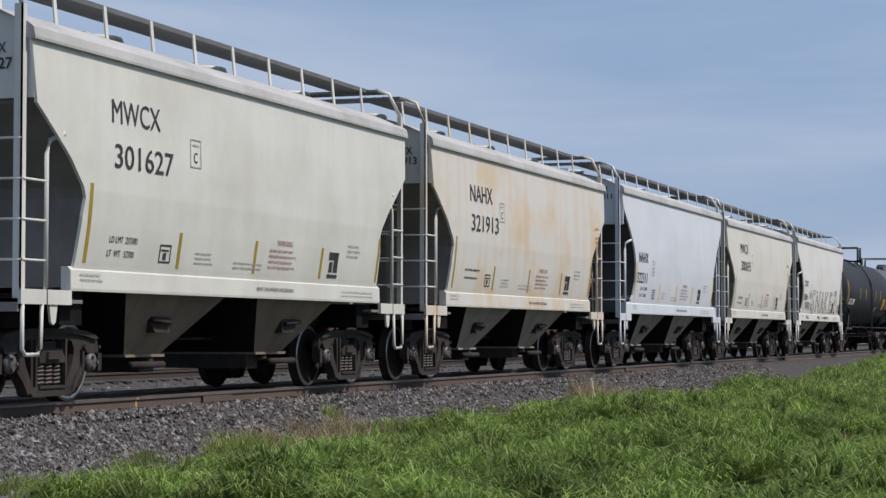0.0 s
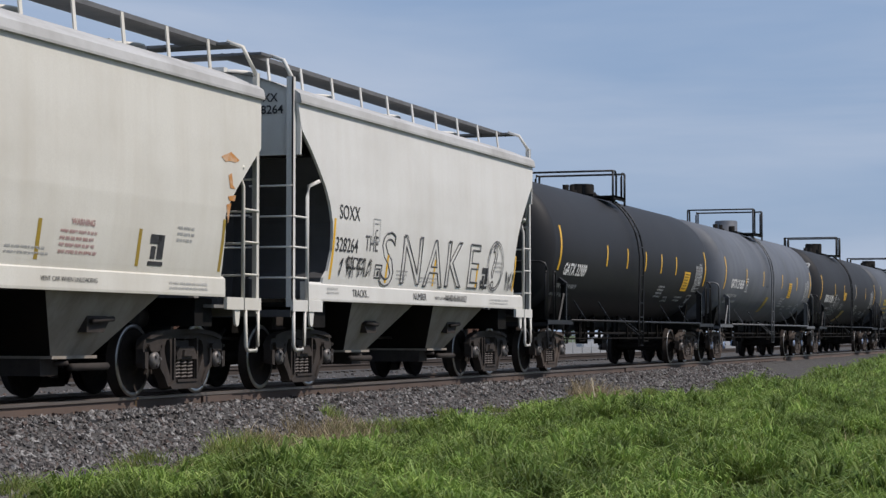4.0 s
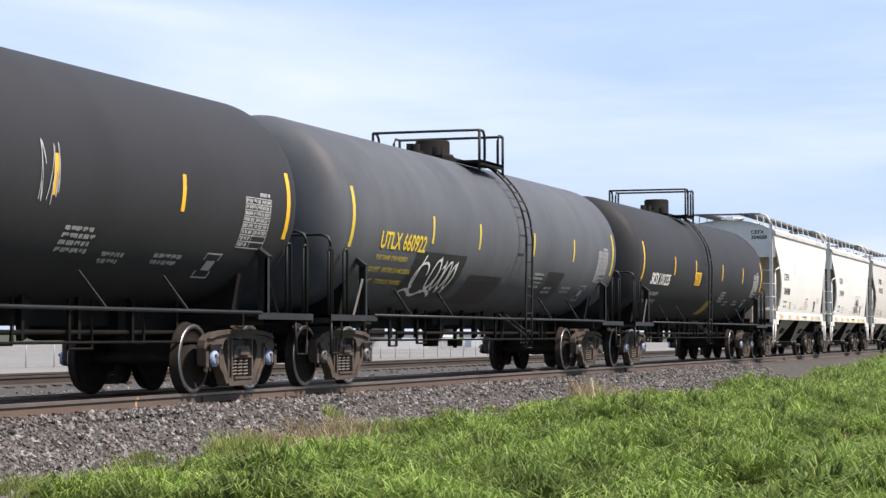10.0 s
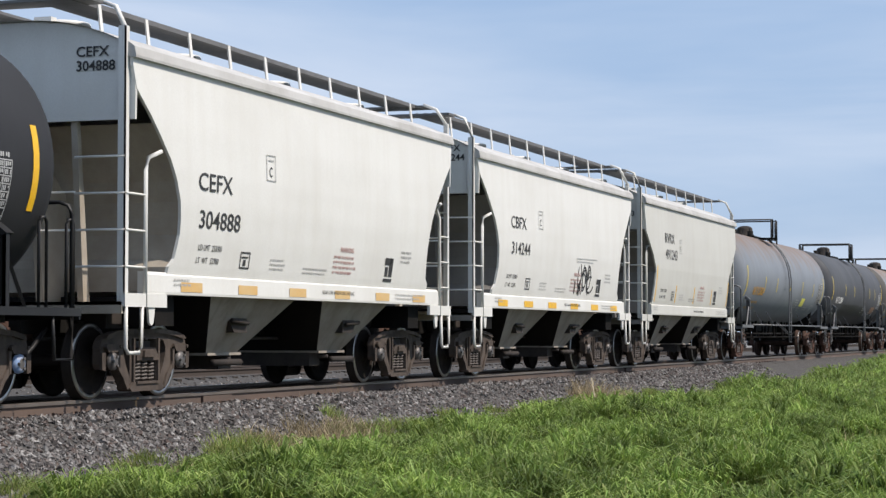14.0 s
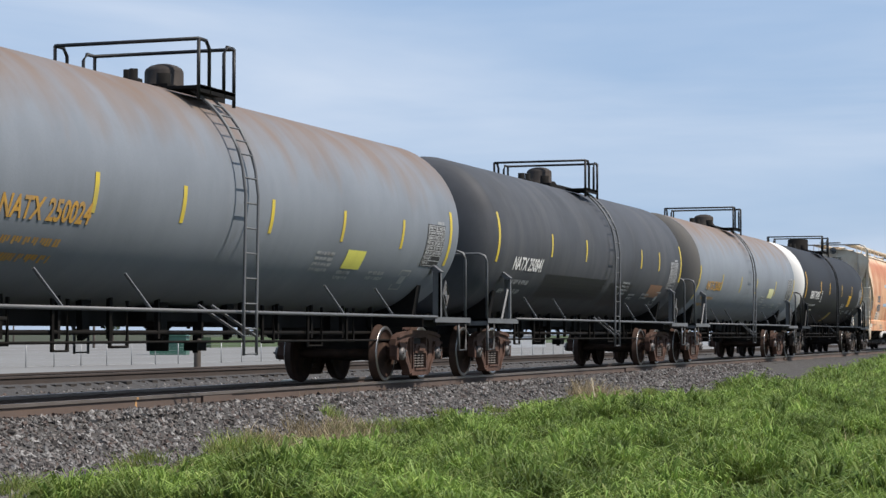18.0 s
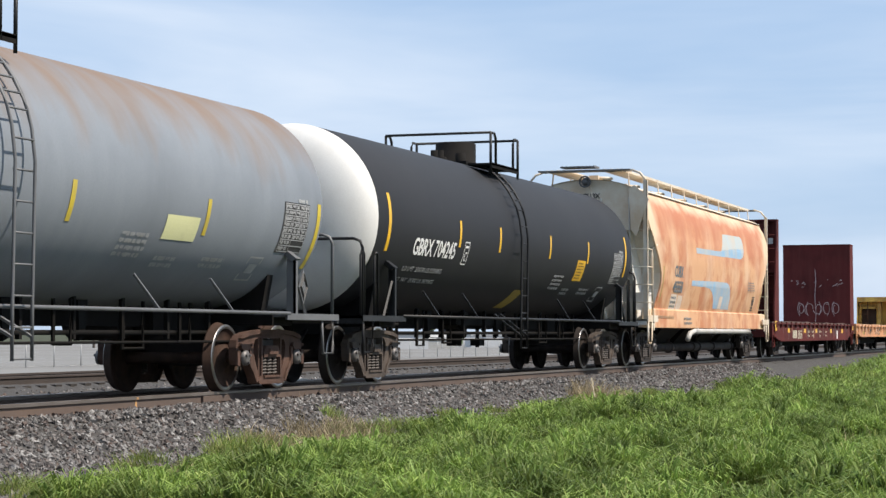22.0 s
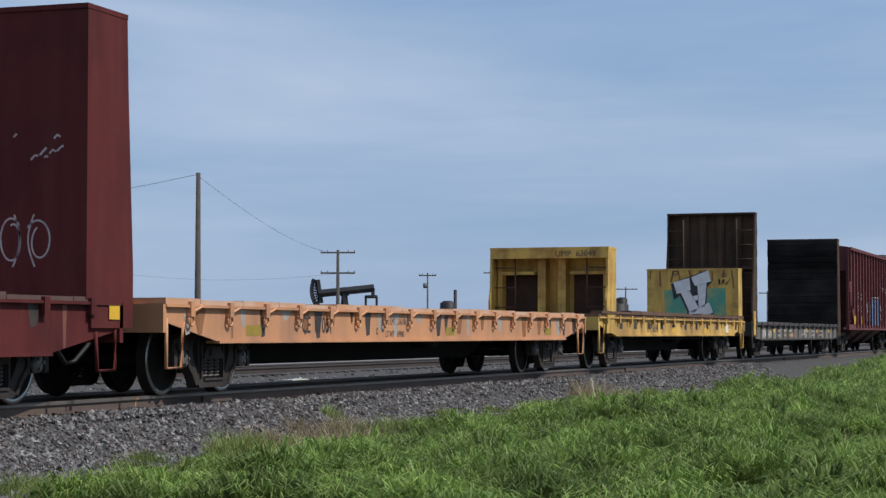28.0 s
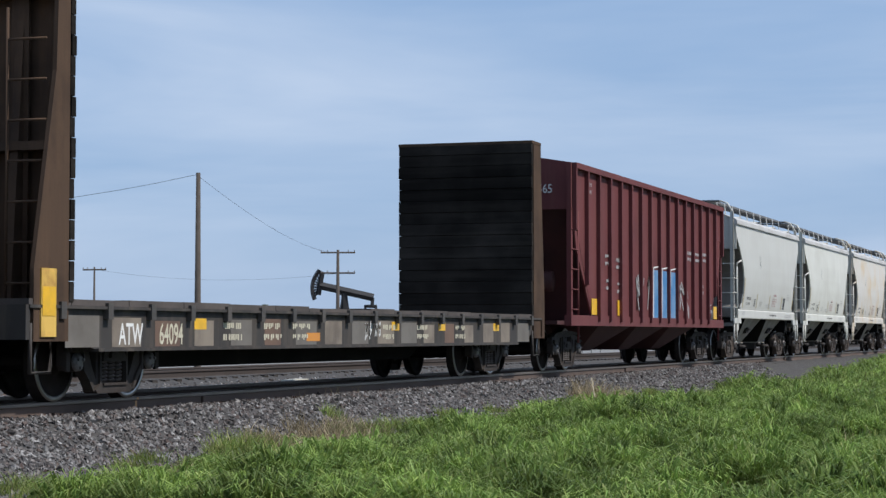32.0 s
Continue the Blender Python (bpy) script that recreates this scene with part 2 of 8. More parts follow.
# ---- trucks with their wheels ----
def truck_meshes():
    side = Shape()
    top = [(0.42, 0.835), (0.80, 0.805), (1.0, 0.765), (1.10, 0.70), (1.135, 0.60), (1.03, 0.585), (0.76, 0.60), (0.66, 0.67), (0.42, 0.72)]
    side.prism(top + [(-x, z) for x, z in reversed(top)], -0.085, 0.02)
    side.prism([(-0.42, 0.10), (0.42, 0.10), (0.40, 0.20), (-0.40, 0.20)], -0.085, 0.05)
    for s in (-1, 1):
        side.prism([(s * 1.13, 0.62), (s * 1.125, 0.42), (s * 1.085, 0.36), (s * 1.04, 0.37), (s * 1.03, 0.52), (s * 0.99, 0.62)], -0.085, 0.02)
        side.prism([(s * 0.79, 0.62), (s * 0.75, 0.52), (s * 0.742, 0.40), (s * 0.70, 0.345), (s * 0.60, 0.25), (s * 0.50, 0.12), (s * 0.36, 0.09), (s * 0.37, 0.20), (s * 0.405, 0.27), (s * 0.50, 0.42), (s * 0.555, 0.56), (s * 0.55, 0.63), (s * 0.50, 0.70), (s * 0.66, 0.74)], -0.085, 0.02)
        side.prism([(s * 0.42, 0.74), (s * 0.395, 0.64), (s * 0.395, 0.18), (s * 0.30, 0.18), (s * 0.30, 0.74)], -0.085, 0.02)
    # flanges cast along the top chord, the columns and the bottom chord
    side.prism([(-1.06, 0.725), (-1.0, 0.772), (-0.8, 0.815), (-0.42, 0.845), (0.42, 0.845), (0.8, 0.815), (1.0, 0.772), (1.06, 0.725), (0.98, 0.72), (0.76, 0.76), (0.42, 0.785), (-0.42, 0.785), (-0.76, 0.76), (-0.98, 0.72)], -0.125, -0.08)
    side.prism([(-0.40, 0.085), (0.40, 0.085), (0.46, 0.13), (0.34, 0.20), (-0.34, 0.20), (-0.46, 0.13)], -0.12, 0.06)
    for s in (-1, 1):
        side.prism([(s * 0.345, 0.73), (s * 0.345, 0.20), (s * 0.305, 0.20), (s * 0.305, 0.73)], -0.115, -0.08)
        side.prism([(s * 0.755, 0.44), (s * 0.72, 0.35), (s * 0.61, 0.255), (s * 0.50, 0.11), (s * 0.46, 0.13), (s * 0.57, 0.30), (s * 0.68, 0.40), (s * 0.705, 0.47)], -0.115, -0.08)
        side.prism([(s * 1.05, 0.62), (s * 1.03, 0.66), (s * 0.75, 0.66), (s * 0.73, 0.62), (s * 0.78, 0.565), (s * 1.0, 0.565)], -0.13, 0.07)
        side.prism([(s * 1.145, 0.56), (s * 1.14, 0.36), (s * 1.06, 0.345), (s * 1.05, 0.56)], -0.12, -0.08)
        side.prism([(s * 0.74, 0.60), (s * 0.735, 0.35), (s * 0.70, 0.35), (s * 0.69, 0.60)], -0.12, -0.08)
        side.lathe([(0.0, -0.145), (0.022, -0.145), (0.022, -0.12)], "y", (s * 0.72, 0, 0.63), 8, 0, False)
        side.lathe([(0.0, -0.145), (0.022, -0.145), (0.022, -0.12)], "y", (s * 1.06, 0, 0.63), 8, 0, False)
    coil = Shape()
    ring = [(0.078 * math.cos(a * math.pi / 4), 0.078 * math.sin(a * math.pi / 4), 0.205 + 0.044 * a / 8) for a in range(49)]
    coil.tube(ring, 0.017, 0, 5)
    side.prism([(-0.28, 0.46), (0.28, 0.46), (0.28, 0.52), (0.20, 0.62), (-0.20, 0.62), (-0.28, 0.52)], -0.125, 0.1)
    side.prism([(-0.15, 0.50), (0.15, 0.50), (0.13, 0.58), (-0.13, 0.58)], -0.16, -0.1)
    side.box(-0.29, 0.29, -0.14, 0.08, 0.175, 0.205)
    bolster = Shape()
    bolster.prism_x([(-1.05, 0.56), (-0.4, 0.42), (0.4, 0.42), (1.05, 0.56), (1.05, 0.70), (0.4, 0.80), (-0.4, 0.80), (-1.05, 0.70)], -0.2, 0.2)
    bolster.lathe([(0.0, 0.90), (0.2, 0.90), (0.2, 0.78), (0.0, 0.78)], "z", sides=14)
    for s in (-1, 1):
        bolster.tube([(s * 0.42, -0.75, 0.42), (s * 0.36, 0, 0.36), (s * 0.42, 0.75, 0.42)], 0.045)
        bolster.box(s * 0.40 - 0.05, s * 0.40 + 0.05, -0.84, -0.66, 0.28, 0.56)
        bolster.box(s * 0.40 - 0.05, s * 0.40 + 0.05, 0.66, 0.84, 0.28, 0.56)
    wheel = Shape()
    for s in (-1, 1):
        prof = [(0.09, 0.86), (0.13, 0.835), (0.15, 0.80), (0.30, 0.775), (0.385, 0.80), (0.40, 0.825), (0.448, 0.825), (0.457, 0.815), (0.46, 0.73),
                (0.484, 0.71), (0.487, 0.69), (0.45, 0.685), (0.40, 0.685), (0.38, 0.72), (0.29, 0.73), (0.15, 0.70), (0.1, 0.68)]
        slots = [0, 0, 0, 0, 0, 1, 1, 0, 0, 0, 0, 0, 0, 0, 0, 0]
        wheel.lathe([(r, s * o) for r, o in prof], "y", sides=44, slots=slots)
        wheel.lathe([(0.0, s * 1.16), (0.06, s * 1.16), (0.105, s * 1.14), (0.11, s * 1.10), (0.115, s * 0.98), (0.08, s * 0.95), (0.08, s * 0.86)], "y", sides=14, slots=[2, 3, 3, 0, 0, 0])
        for k in range(3):
            a = 2 * math.pi * k / 3
            wheel.lathe([(0.0, s * 1.178), (0.02, s * 1.178), (0.02, s * 1.15)], "y", (0.062 * math.cos(a), 0, 0.062 * math.sin(a)), 6, 2, False)
    wheel.lathe([(0.085, -0.86), (0.085, -0.66), (0.075, 0), (0.085, 0.66), (0.085, 0.86)], "y", sides=12)
    return (side.mesh("side_frame", [M["frame_dusty"]]), coil.mesh("coil_spring", [M["spring"]]), bolster.mesh("truck", [M["frame_dark"]]),
            wheel.mesh("wheelset", [M["wheel"], M["tread"], M["cap"], M["cap_blue"]]))


SIDE, COIL, BOLSTER, WHEEL = truck_meshes()
DARK_SIDE, RED_SIDE = SIDE.copy(), SIDE.copy()
DARK_SIDE.materials[0] = M["frame_dark"]
RED_SIDE.materials[0] = M["frame_rust"]
WHEEL_PLAIN = WHEEL.copy()
WHEEL_PLAIN.materials[3] = M["cap"]
WHEEL_OILY, WHEEL.materials[0] = WHEEL_PLAIN.copy(), M["wheel_dark"]
WHEEL_OILY.materials[0] = M["wheel_dark"]
WHEELSETS = []


def add_truck(car, x, dark=False, blue=False):
    t = part("truck", BOLSTER, None, car, at=(x, 0, 0))
    for s in (-1, 1):
        part("side_frame", RED_SIDE if dark == "red" else DARK_SIDE if dark else SIDE, None, t, at=(0, s * 1.0, 0))
        for x3 in (-0.18, 0.0, 0.18):
            part("coil_spring", COIL, None, t, at=(x3, s * 1.02, 0))
        w = part("wheelset", WHEEL if blue else WHEEL_PLAIN if dark == "red" else WHEEL_OILY, None, t, at=(s * 0.889, 0, 0.457))
        WHEELSETS.append((w, s))
    return t


def add_coupler(car, half):
    for s in (-1, 1):
        c = Shape()
        c.box(*sorted((s * (half - 0.95), s * (half - 0.25))), -0.07, 0.07, 0.70, 0.86)
        c.prism([(s * (half - 0.3), 0.64), (s * half, 0.64), (s * (half + 0.06), 0.72), (s * (half + 0.06), 0.86), (s * half, 0.93), (s * (half - 0.3), 0.93)], -0.13, 0.13)
        part("coupler", c, M["frame_rust"], car)
        h = Shape()
        h.tube([(s * (half - 0.7), -0.4, 0.85), (s * (half - 0.35), -0.42, 0.62), (s * (half - 0.1), -0.4, 0.45), (s * half, -0.36, 0.42)], 0.03)
        part("brake_hose", h, M["black_pipe"], car)


def add_bars(car, x0, z0, width, rows, y, material, pitch=0.075, height=0.04, tilt=0.0, name="small_print", seed=1):
    """Rows of writing too small to read."""
    sh = Shape()
    for a, b, c, d in char_bars(x0, z0, width, rows, seed, pitch, height):
        yc, yd = (y(c), y(d)) if callable(y) else (y + tilt * (c - z0), y + tilt * (d - z0))
        sh.add([(a, yc - 0.002, c), (b, yc - 0.002, c), (b, yd - 0.002, d), (a, yd - 0.002, d)], [(0, 1, 2, 3)])
    return tagged(part(name, sh, material, car), kind="stuff")


# ---- covered hoppers ----
def lerp_profile(profile, z):
    for (z0, a0), (z1, a1) in zip(profile, profile[1:]):
        if z <= z1:
            return a0 + (a1 - a0) * max(0, (z - z0)) / (z1 - z0)
    return profile[-1][1]


SMALL = dict(half=6.4, post=5.86, sill=(1.26, 1.53), sill_x=4.8, sill_out=0.015, truck=4.5, eave=3.93, ridge=4.46,
             ends=[(1.3, 4.74), (1.55, 4.70), (2.1, 4.66), (2.3, 4.62), (2.42, 4.68), (2.7, 4.97), (3.03, 5.4), (3.25, 5.7), (3.93, 5.77)],
             sides=[(1.3, 1.45), (1.6, 1.515), (2.0, 1.575), (2.4, 1.61), (2.8, 1.62), (3.3, 1.61), (3.93, 1.58)], deck=1.1, walk=4.72, stanchions=10)
CURVED = dict(SMALL, sill_x=5.3, eave=4.03, ridge=4.52, sides=SMALL["sides"] + [(4.03, 1.575)], ends=[(1.3, 4.74), (1.6, 4.72), (1.7, 4.60), (2.0, 4.54), (2.2, 4.55), (2.4, 4.59), (2.65, 4.70), (2.9, 4.88), (3.16, 5.14), (3.4, 5.40), (3.66, 5.72), (3.93, 5.79), (4.03, 5.79)])
CURVED_LOW = dict(CURVED, eave=SMALL["eave"], ridge=SMALL["ridge"], sides=SMALL["sides"], ends=CURVED["ends"][:-1])
LARGE = dict(half=9.4, post=8.45, sill=(0.94, 1.42), sill_x=8.2, sill_out=0.05, truck=6.9, eave=4.16, ridge=4.56,
             ends=[(0.95, 7.25), (1.5, 7.2), (1.9, 7.08), (2.3, 7.14), (2.45, 7.26), (2.7, 7.55), (3.0, 7.9), (3.35, 8.25), (3.7, 8.42), (4.16, 8.38)],
             sides=[(0.95, 1.30), (1.3, 1.36), (1.6, 1.45), (2.1, 1.56), (2.7, 1.60), (3.2, 1.58), (3.7, 1.50), (4.0, 1.40), (4.16, 1.30)], deck=1.08, walk=4.78, stanchions=11)


def hopper(label, x, spec, body_mat, trim_mat, dark_mat, panel_mat=None, bays=True, truck_dark=False, blue=False, group="covered hopper cars", roof_mat=None, bay_mat=None):
    car = thing("hopper_car", label, "hopper car", group, (x, TRACK_Y, 0))
    half, post, eave = spec["half"], spec["post"], spec["eave"]
    zs = sorted({round(z, 3) for z, _ in spec["ends"]} | {round(z, 3) for z, _ in spec["sides"]})
    fine_z = []
    for a, b in zip(zs, zs[1:]):
        fine_z += [a, (a + b) / 2]
    fine_z.append(zs[-1])
    # side sheets, a thin shell each
    for s in (-1, 1):
        sh, n = Shape(), 25
        for z in fine_z:
            xl, yw = lerp_profile(spec["ends"], z), lerp_profile(spec["sides"], z)
            for i in range(n):
                sh.v.append((xl * (2 * i / (n - 1) - 1), s * yw, z))
        rows = len(fine_z)
        fs = [(r * n + i, r * n + i + 1, (r + 1) * n + i + 1, (r + 1) * n + i) for r in range(rows - 1) for i in range(n - 1)]
        sh.add([], fs, 0, True)
        base = len(sh.v)
        rim = [r * n for r in range(rows)], [r * n + n - 1 for r in range(rows)]
        for edge in rim:
            k = len(sh.v)
            sh.v += [sh.v[i] for i in edge] + [(sh.v[i][0], sh.v[i][1] - s * 0.04, sh.v[i][2]) for i in edge]
            sh.f += [(k + j, k + j + 1, k + rows + j + 1, k + rows + j) for j in range(rows - 1)]
            sh.m += [0] * (rows - 1)
            sh.s += [False] * (rows - 1)
        part("side_sheet", sh, body_mat, car)
    # slope sheets at the ends
    split = lerp_profile(spec["ends"], eave) - 0.12
    for s in (-1, 1):
        sh = Shape()
        rows = [z for z in fine_z if z <= 3.3] + [3.3]
        for z in rows:
            xl, yw = lerp_profile(spec["ends"], z) - 0.05, lerp_profile(spec["sides"], z) - 0.02
            sh.v += [(s * xl, -yw, z), (s * xl, yw, z)]
        sh.add([], [(2 * i, 2 * i + 1, 2 * i + 3, 2 * i + 2) for i in range(len(rows) - 1)])
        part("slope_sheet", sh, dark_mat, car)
        # upright end panel below the roof
        sh = Shape()
        arch = [(-lerp_profile(spec["sides"], 3.3) + 0.03, 3.3)]
        arch += [(-lerp_profile(spec["sides"], z) + 0.01, z) for z in (3.6, eave)]
        yr = lerp_profile(spec["sides"], eave)
        arch += [(y * yr, eave + 0.115 + (spec["ridge"] - eave - 0.12) * (1 - abs(y) ** 2.4)) for y in (-0.98, -0.9, -0.8, -0.6, -0.4, -0.15, 0.15, 0.4, 0.6, 0.8, 0.9, 0.98)]
        arch += [(lerp_profile(spec["sides"], z) - 0.01, z) for z in (eave, 3.6)]
        arch += [(lerp_profile(spec["sides"], 3.3) - 0.03, 3.3)]
        sh.prism_x(arch, s * (split + 0.07), s * (split + 0.03))
        part("end_panel", sh, panel_mat or body_mat, car)
        # stiffeners that hold the slope sheet over the platform
        for y in (-0.75, 0.75):
            st = Shape()
            st.prism([(s * (split - 0.05), 3.3), (s * (split + 0.03), 3.3), (s * (post - 0.35), spec["deck"] + 0.05), (s * (post - 0.5), spec["deck"] + 0.05)], y - 0.04, y + 0.04)
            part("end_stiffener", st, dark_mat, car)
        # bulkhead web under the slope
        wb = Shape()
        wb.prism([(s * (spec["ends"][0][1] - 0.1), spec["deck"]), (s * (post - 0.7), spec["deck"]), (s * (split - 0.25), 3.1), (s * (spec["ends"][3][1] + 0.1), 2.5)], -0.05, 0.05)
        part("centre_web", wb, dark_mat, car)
    # roof
    sh, n = Shape(), 17
    top = lerp_profile(spec["ends"], eave) + 0.02
    ye = lerp_profile(spec["sides"], eave)
    ys = [ye * (2 * i / (n - 1) - 1) for i in range(n)]
    for xx in (-top, -top / 3, top / 3, top):
        sh.v += [(xx, y, eave + 0.12 + (spec["ridge"] - eave - 0.12) * (1 - abs(y / ye) ** 2.4)) for y in ys]
    sh.add([], [(r * n + i, r * n + i + 1, (r + 1) * n + i + 1, (r + 1) * n + i) for r in range(3) for i in range(n - 1)], 0, True)
    part("roof", sh, roof_mat or body_mat, car)
    for s in (-1, 1):
        ev = Shape()
        if half > 8:
            ev.prism_x([(s * (ye - 0.02), eave - 0.01), (s * (ye + 0.006), eave - 0.01), (s * (ye - 0.03), eave + 0.07), (s * (ye - 0.12), eave + 0.18), (s * (ye - 0.16), eave + 0.15)], -top, top)
        else:
            ev.prism_x([(s * (ye - 0.02), eave - 0.01), (s * (ye + 0.05), eave - 0.01), (s * (ye + 0.052), eave + 0.02), (s * (ye + 0.03), eave + 0.12), (s * (ye - 0.05), eave + 0.18), (s * (ye - 0.12), eave + 0.17), (s * (ye - 0.05), eave)], -top, top)
        part("eave_rail", ev, body_mat if half > 8 else roof_mat or body_mat, car)
        sl = Shape()
        z0, z1 = spec["sill"]
        yo = lerp_profile(spec["sides"], z1) + spec["sill_out"]
        sl.prism_x([(s * (yo - 0.12), z0), (s * yo, z0), (s * (yo + 0.005), z0 + 0.03), (s * yo, z1 - 0.04), (s * (yo - 0.04), z1), (s * (yo - 0.12), z1)], -spec["sill_x"], spec["sill_x"])
        part("side_sill", sl, body_mat, car)
    # running boards with their posts
    w = spec["walk"]
    for s in (-1, 1):
        rb = Shape()
        rb.box(-top - 0.25, top + 0.25, *sorted((s * 0.42, s * 0.92)), w - 0.035, w)
        for k in range(3):
            rb.box(-top - 0.25, top + 0.25, *sorted((s * (0.5 + 0.16 * k), s * (0.53 + 0.16 * k))), w, w + 0.012)
        part("running_board", rb, trim_mat if half > 8 else M["grating"], car, "steel grating walkway")
        ed = Shape()
        ed.box(-top - 0.26, top + 0.26, *sorted((s * 0.925, s * 0.945)), w - 0.05, w + 0.01)
        part("walkway_edge", ed, trim_mat if half > 8 else M["grating"], car)
        for k in range(spec["stanchions"]):
            xx = -top + 0.35 + k * (2 * top - 0.7) / (spec["stanchions"] - 1)
            zb = eave + 0.12 + (spec["ridge"] - eave - 0.12) * (1 - abs(0.98 / ye) ** 2.4)
            p = Shape()
            p.add([(xx - 0.035, s * 1.0, zb - 0.1), (xx + 0.035, s * 1.0, zb - 0.1), (xx + 0.035, s * 0.95, w + 0.005), (xx - 0.035, s * 0.95, w + 0.005),
                   (xx - 0.035, s * 0.98, zb - 0.1), (xx + 0.035, s * 0.98, zb - 0.1), (xx + 0.035, s * 0.93, w + 0.005), (xx - 0.035, s * 0.93, w + 0.005)],
                  [(0, 1, 2, 3), (4, 7, 6, 5), (0, 4, 5, 1), (3, 2, 6, 7), (0, 3, 7, 4), (1, 5, 6, 2)])
            part("walkway_post", p, trim_mat, car)
    for s in (-1, 1):
        cr = Shape()
        cr.box(*sorted((s * (top - 0.1), s * (top + 0.32))), -1.15, 1.15, w - 0.04, w - 0.005)
        part("crossover_board", cr, M["grating"], car)
    # round roof hatches
    nh = 4 if half < 8 else 6
    for k in range(nh):
        xx = (k - (nh - 1) / 2) * (2 * top - 2.2) / (nh - 1)
        h = Shape()
        h.lathe([(0.0, spec["ridge"] + 0.16), (0.36, spec["ridge"] + 0.13), (0.38, spec["ridge"] + 0.08), (0.33, spec["ridge"] + 0.06), (0.33, spec["ridge"] - 0.08)], "z", (xx, 0, 0), 18)
        h.box(xx - 0.45, xx - 0.32, -0.12, 0.12, spec["ridge"] - 0.05, spec["ridge"] + 0.15)
        part("roof_hatch", h, trim_mat, car)
    # end posts, ladders, steps
    for sx in (-1, 1):
        for sy in (-1, 1):
            y = sy * 1.52
            p = Shape()
            p.box(*sorted((sx * (post - 0.09), sx * post)), *sorted((y, y - sy * 0.02)), spec["deck"] - 0.05, eave + 0.36)
            p.box(*sorted((sx * post, sx * (post - 0.015))), *sorted((y, y - sy * 0.1)), spec["deck"] - 0.05, eave + 0.36)
            p.tube([(sx * (post - 0.05), y - sy * 0.03, eave + 0.33), (sx * (post - 0.12), y - sy * 0.2, w - 0.08), (sx * (post - 0.15), sy * 1.1, w)], 0.03)
            part("end_post", p, trim_mat, car)
            q = Shape()
            xi = post - 0.52
            zt = 2.85
            q.tube([(sx * xi, y, spec["deck"]), (sx * xi, y, zt - 0.12), (sx * (xi - 0.1), y - sy * 0.02, zt + 0.04), (sx * (xi - 0.22), sy * (lerp_profile(spec["sides"], zt) + 0.0), zt + 0.12)], 0.028)
            lad = part("ladder", q, trim_mat, car)
            for k in range(4):
                z = spec["deck"] + 0.47 + 0.43 * k
                r = Shape()
                if z < zt:
                    r.tube([(sx * (post - 0.03), y, z), (sx * xi, y, z)], 0.016)
                r.tube([(sx * (post - 0.01), y, z), (sx * (post - 0.01), sy * 0.85, z)], 0.016)
                part("rung", r, trim_mat, lad)
            st = Shape()
            st.tube([(sx * (post - 0.04), y, spec["deck"]), (sx * (post - 0.04), y, 0.62), (sx * (post - 0.10), y, 0.56), (sx * (post - 0.36), y, 0.56), (sx * (post - 0.42), y, 0.62), (sx * (post - 0.44), y, spec["deck"])], 0.026)
            part("step", st, trim_mat, car)
            lug = Shape()
            a, b = sorted((sx * (post - 1.05), sx * (post + 0.02)))
            lug.box(a, b, *sorted((y + sy * 0.02, y - sy * 0.03)), spec["deck"], spec["deck"] + 0.16)
            lug.prism([(sx * (post - 0.78), spec["deck"] + 0.01), (sx * (post - 0.60), spec["deck"] + 0.01), (sx * (post - 0.64), spec["deck"] - 0.19), (sx * (post - 0.69), spec["deck"] - 0.22), (sx * (post - 0.74), spec["deck"] - 0.19)], *sorted((y, y - sy * 0.03)))
            part("jacking_pad", lug, trim_mat, car)
        pl = Shape()
        pl.box(*sorted((sx * (spec["sill_x"] - 0.3), sx * (post + 0.03))), -1.5, 1.5, spec["deck"] + 0.02, spec["deck"] + 0.06)
        pl.box(*sorted((sx * (post - 0.06), sx * (post + 0.03))), -1.5, 1.5, spec["deck"] - 0.08, spec["deck"] + 0.06)
        part("end_platform", pl, dark_mat, car)
        gb = Shape()
        for z in (2.0, 2.45):
            gb.tube([(sx * (post - 0.02), -0.85, z), (sx * (post - 0.02), 0.85, z)], 0.014)
        part("grab_bar", gb, trim_mat, car)
    # centre sill and brake gear
    cs = Shape()
    cs.box(-half + 0.45, half - 0.45, -0.2, 0.2, 0.78, 1.12)
    part("centre_sill", cs, M["black_gear"], car)
    for s in (-1, 1):
        bt = Shape()
        bt.box(s * spec["truck"] - 0.25, s * spec["truck"] + 0.25, -1.35, 1.35, 0.88, spec["sill"][0] - 0.02)
        part("bolster_beam", bt, M["black_gear"], car)
    if bays:
        for s in (-1, 1):
            by = Shape()
            a = [(0.35, 1.40), (3.35, 1.40)]
            z0, zt, zb = spec["sill"][0] + 0.02, 1.27, 0.53
            t0, t1, b0, b1 = 0.5, 3.25, 1.45, 2.4
            v = [(s * t0, -1.38, zt), (s * t1, -1.38, zt), (s * t1, 1.38, zt), (s * t0, 1.38, zt), (s * b0, -0.9, zb), (s * b1, -0.9, zb), (s * b1, 0.9, zb), (s * b0, 0.9, zb)]
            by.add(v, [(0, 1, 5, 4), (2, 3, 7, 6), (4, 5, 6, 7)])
            # end faces are black: their shade is painted on
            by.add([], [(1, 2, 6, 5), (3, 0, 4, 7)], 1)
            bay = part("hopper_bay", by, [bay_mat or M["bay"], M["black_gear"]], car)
            fl = Shape()
            fl.box(*sorted((s * (b0 - 0.05), s * (b1 + 0.05))), -0.95, 0.95, zb - 0.035, zb)
            part("outlet_frame", fl, bay_mat or M["bay"], bay)
            gt = Shape()
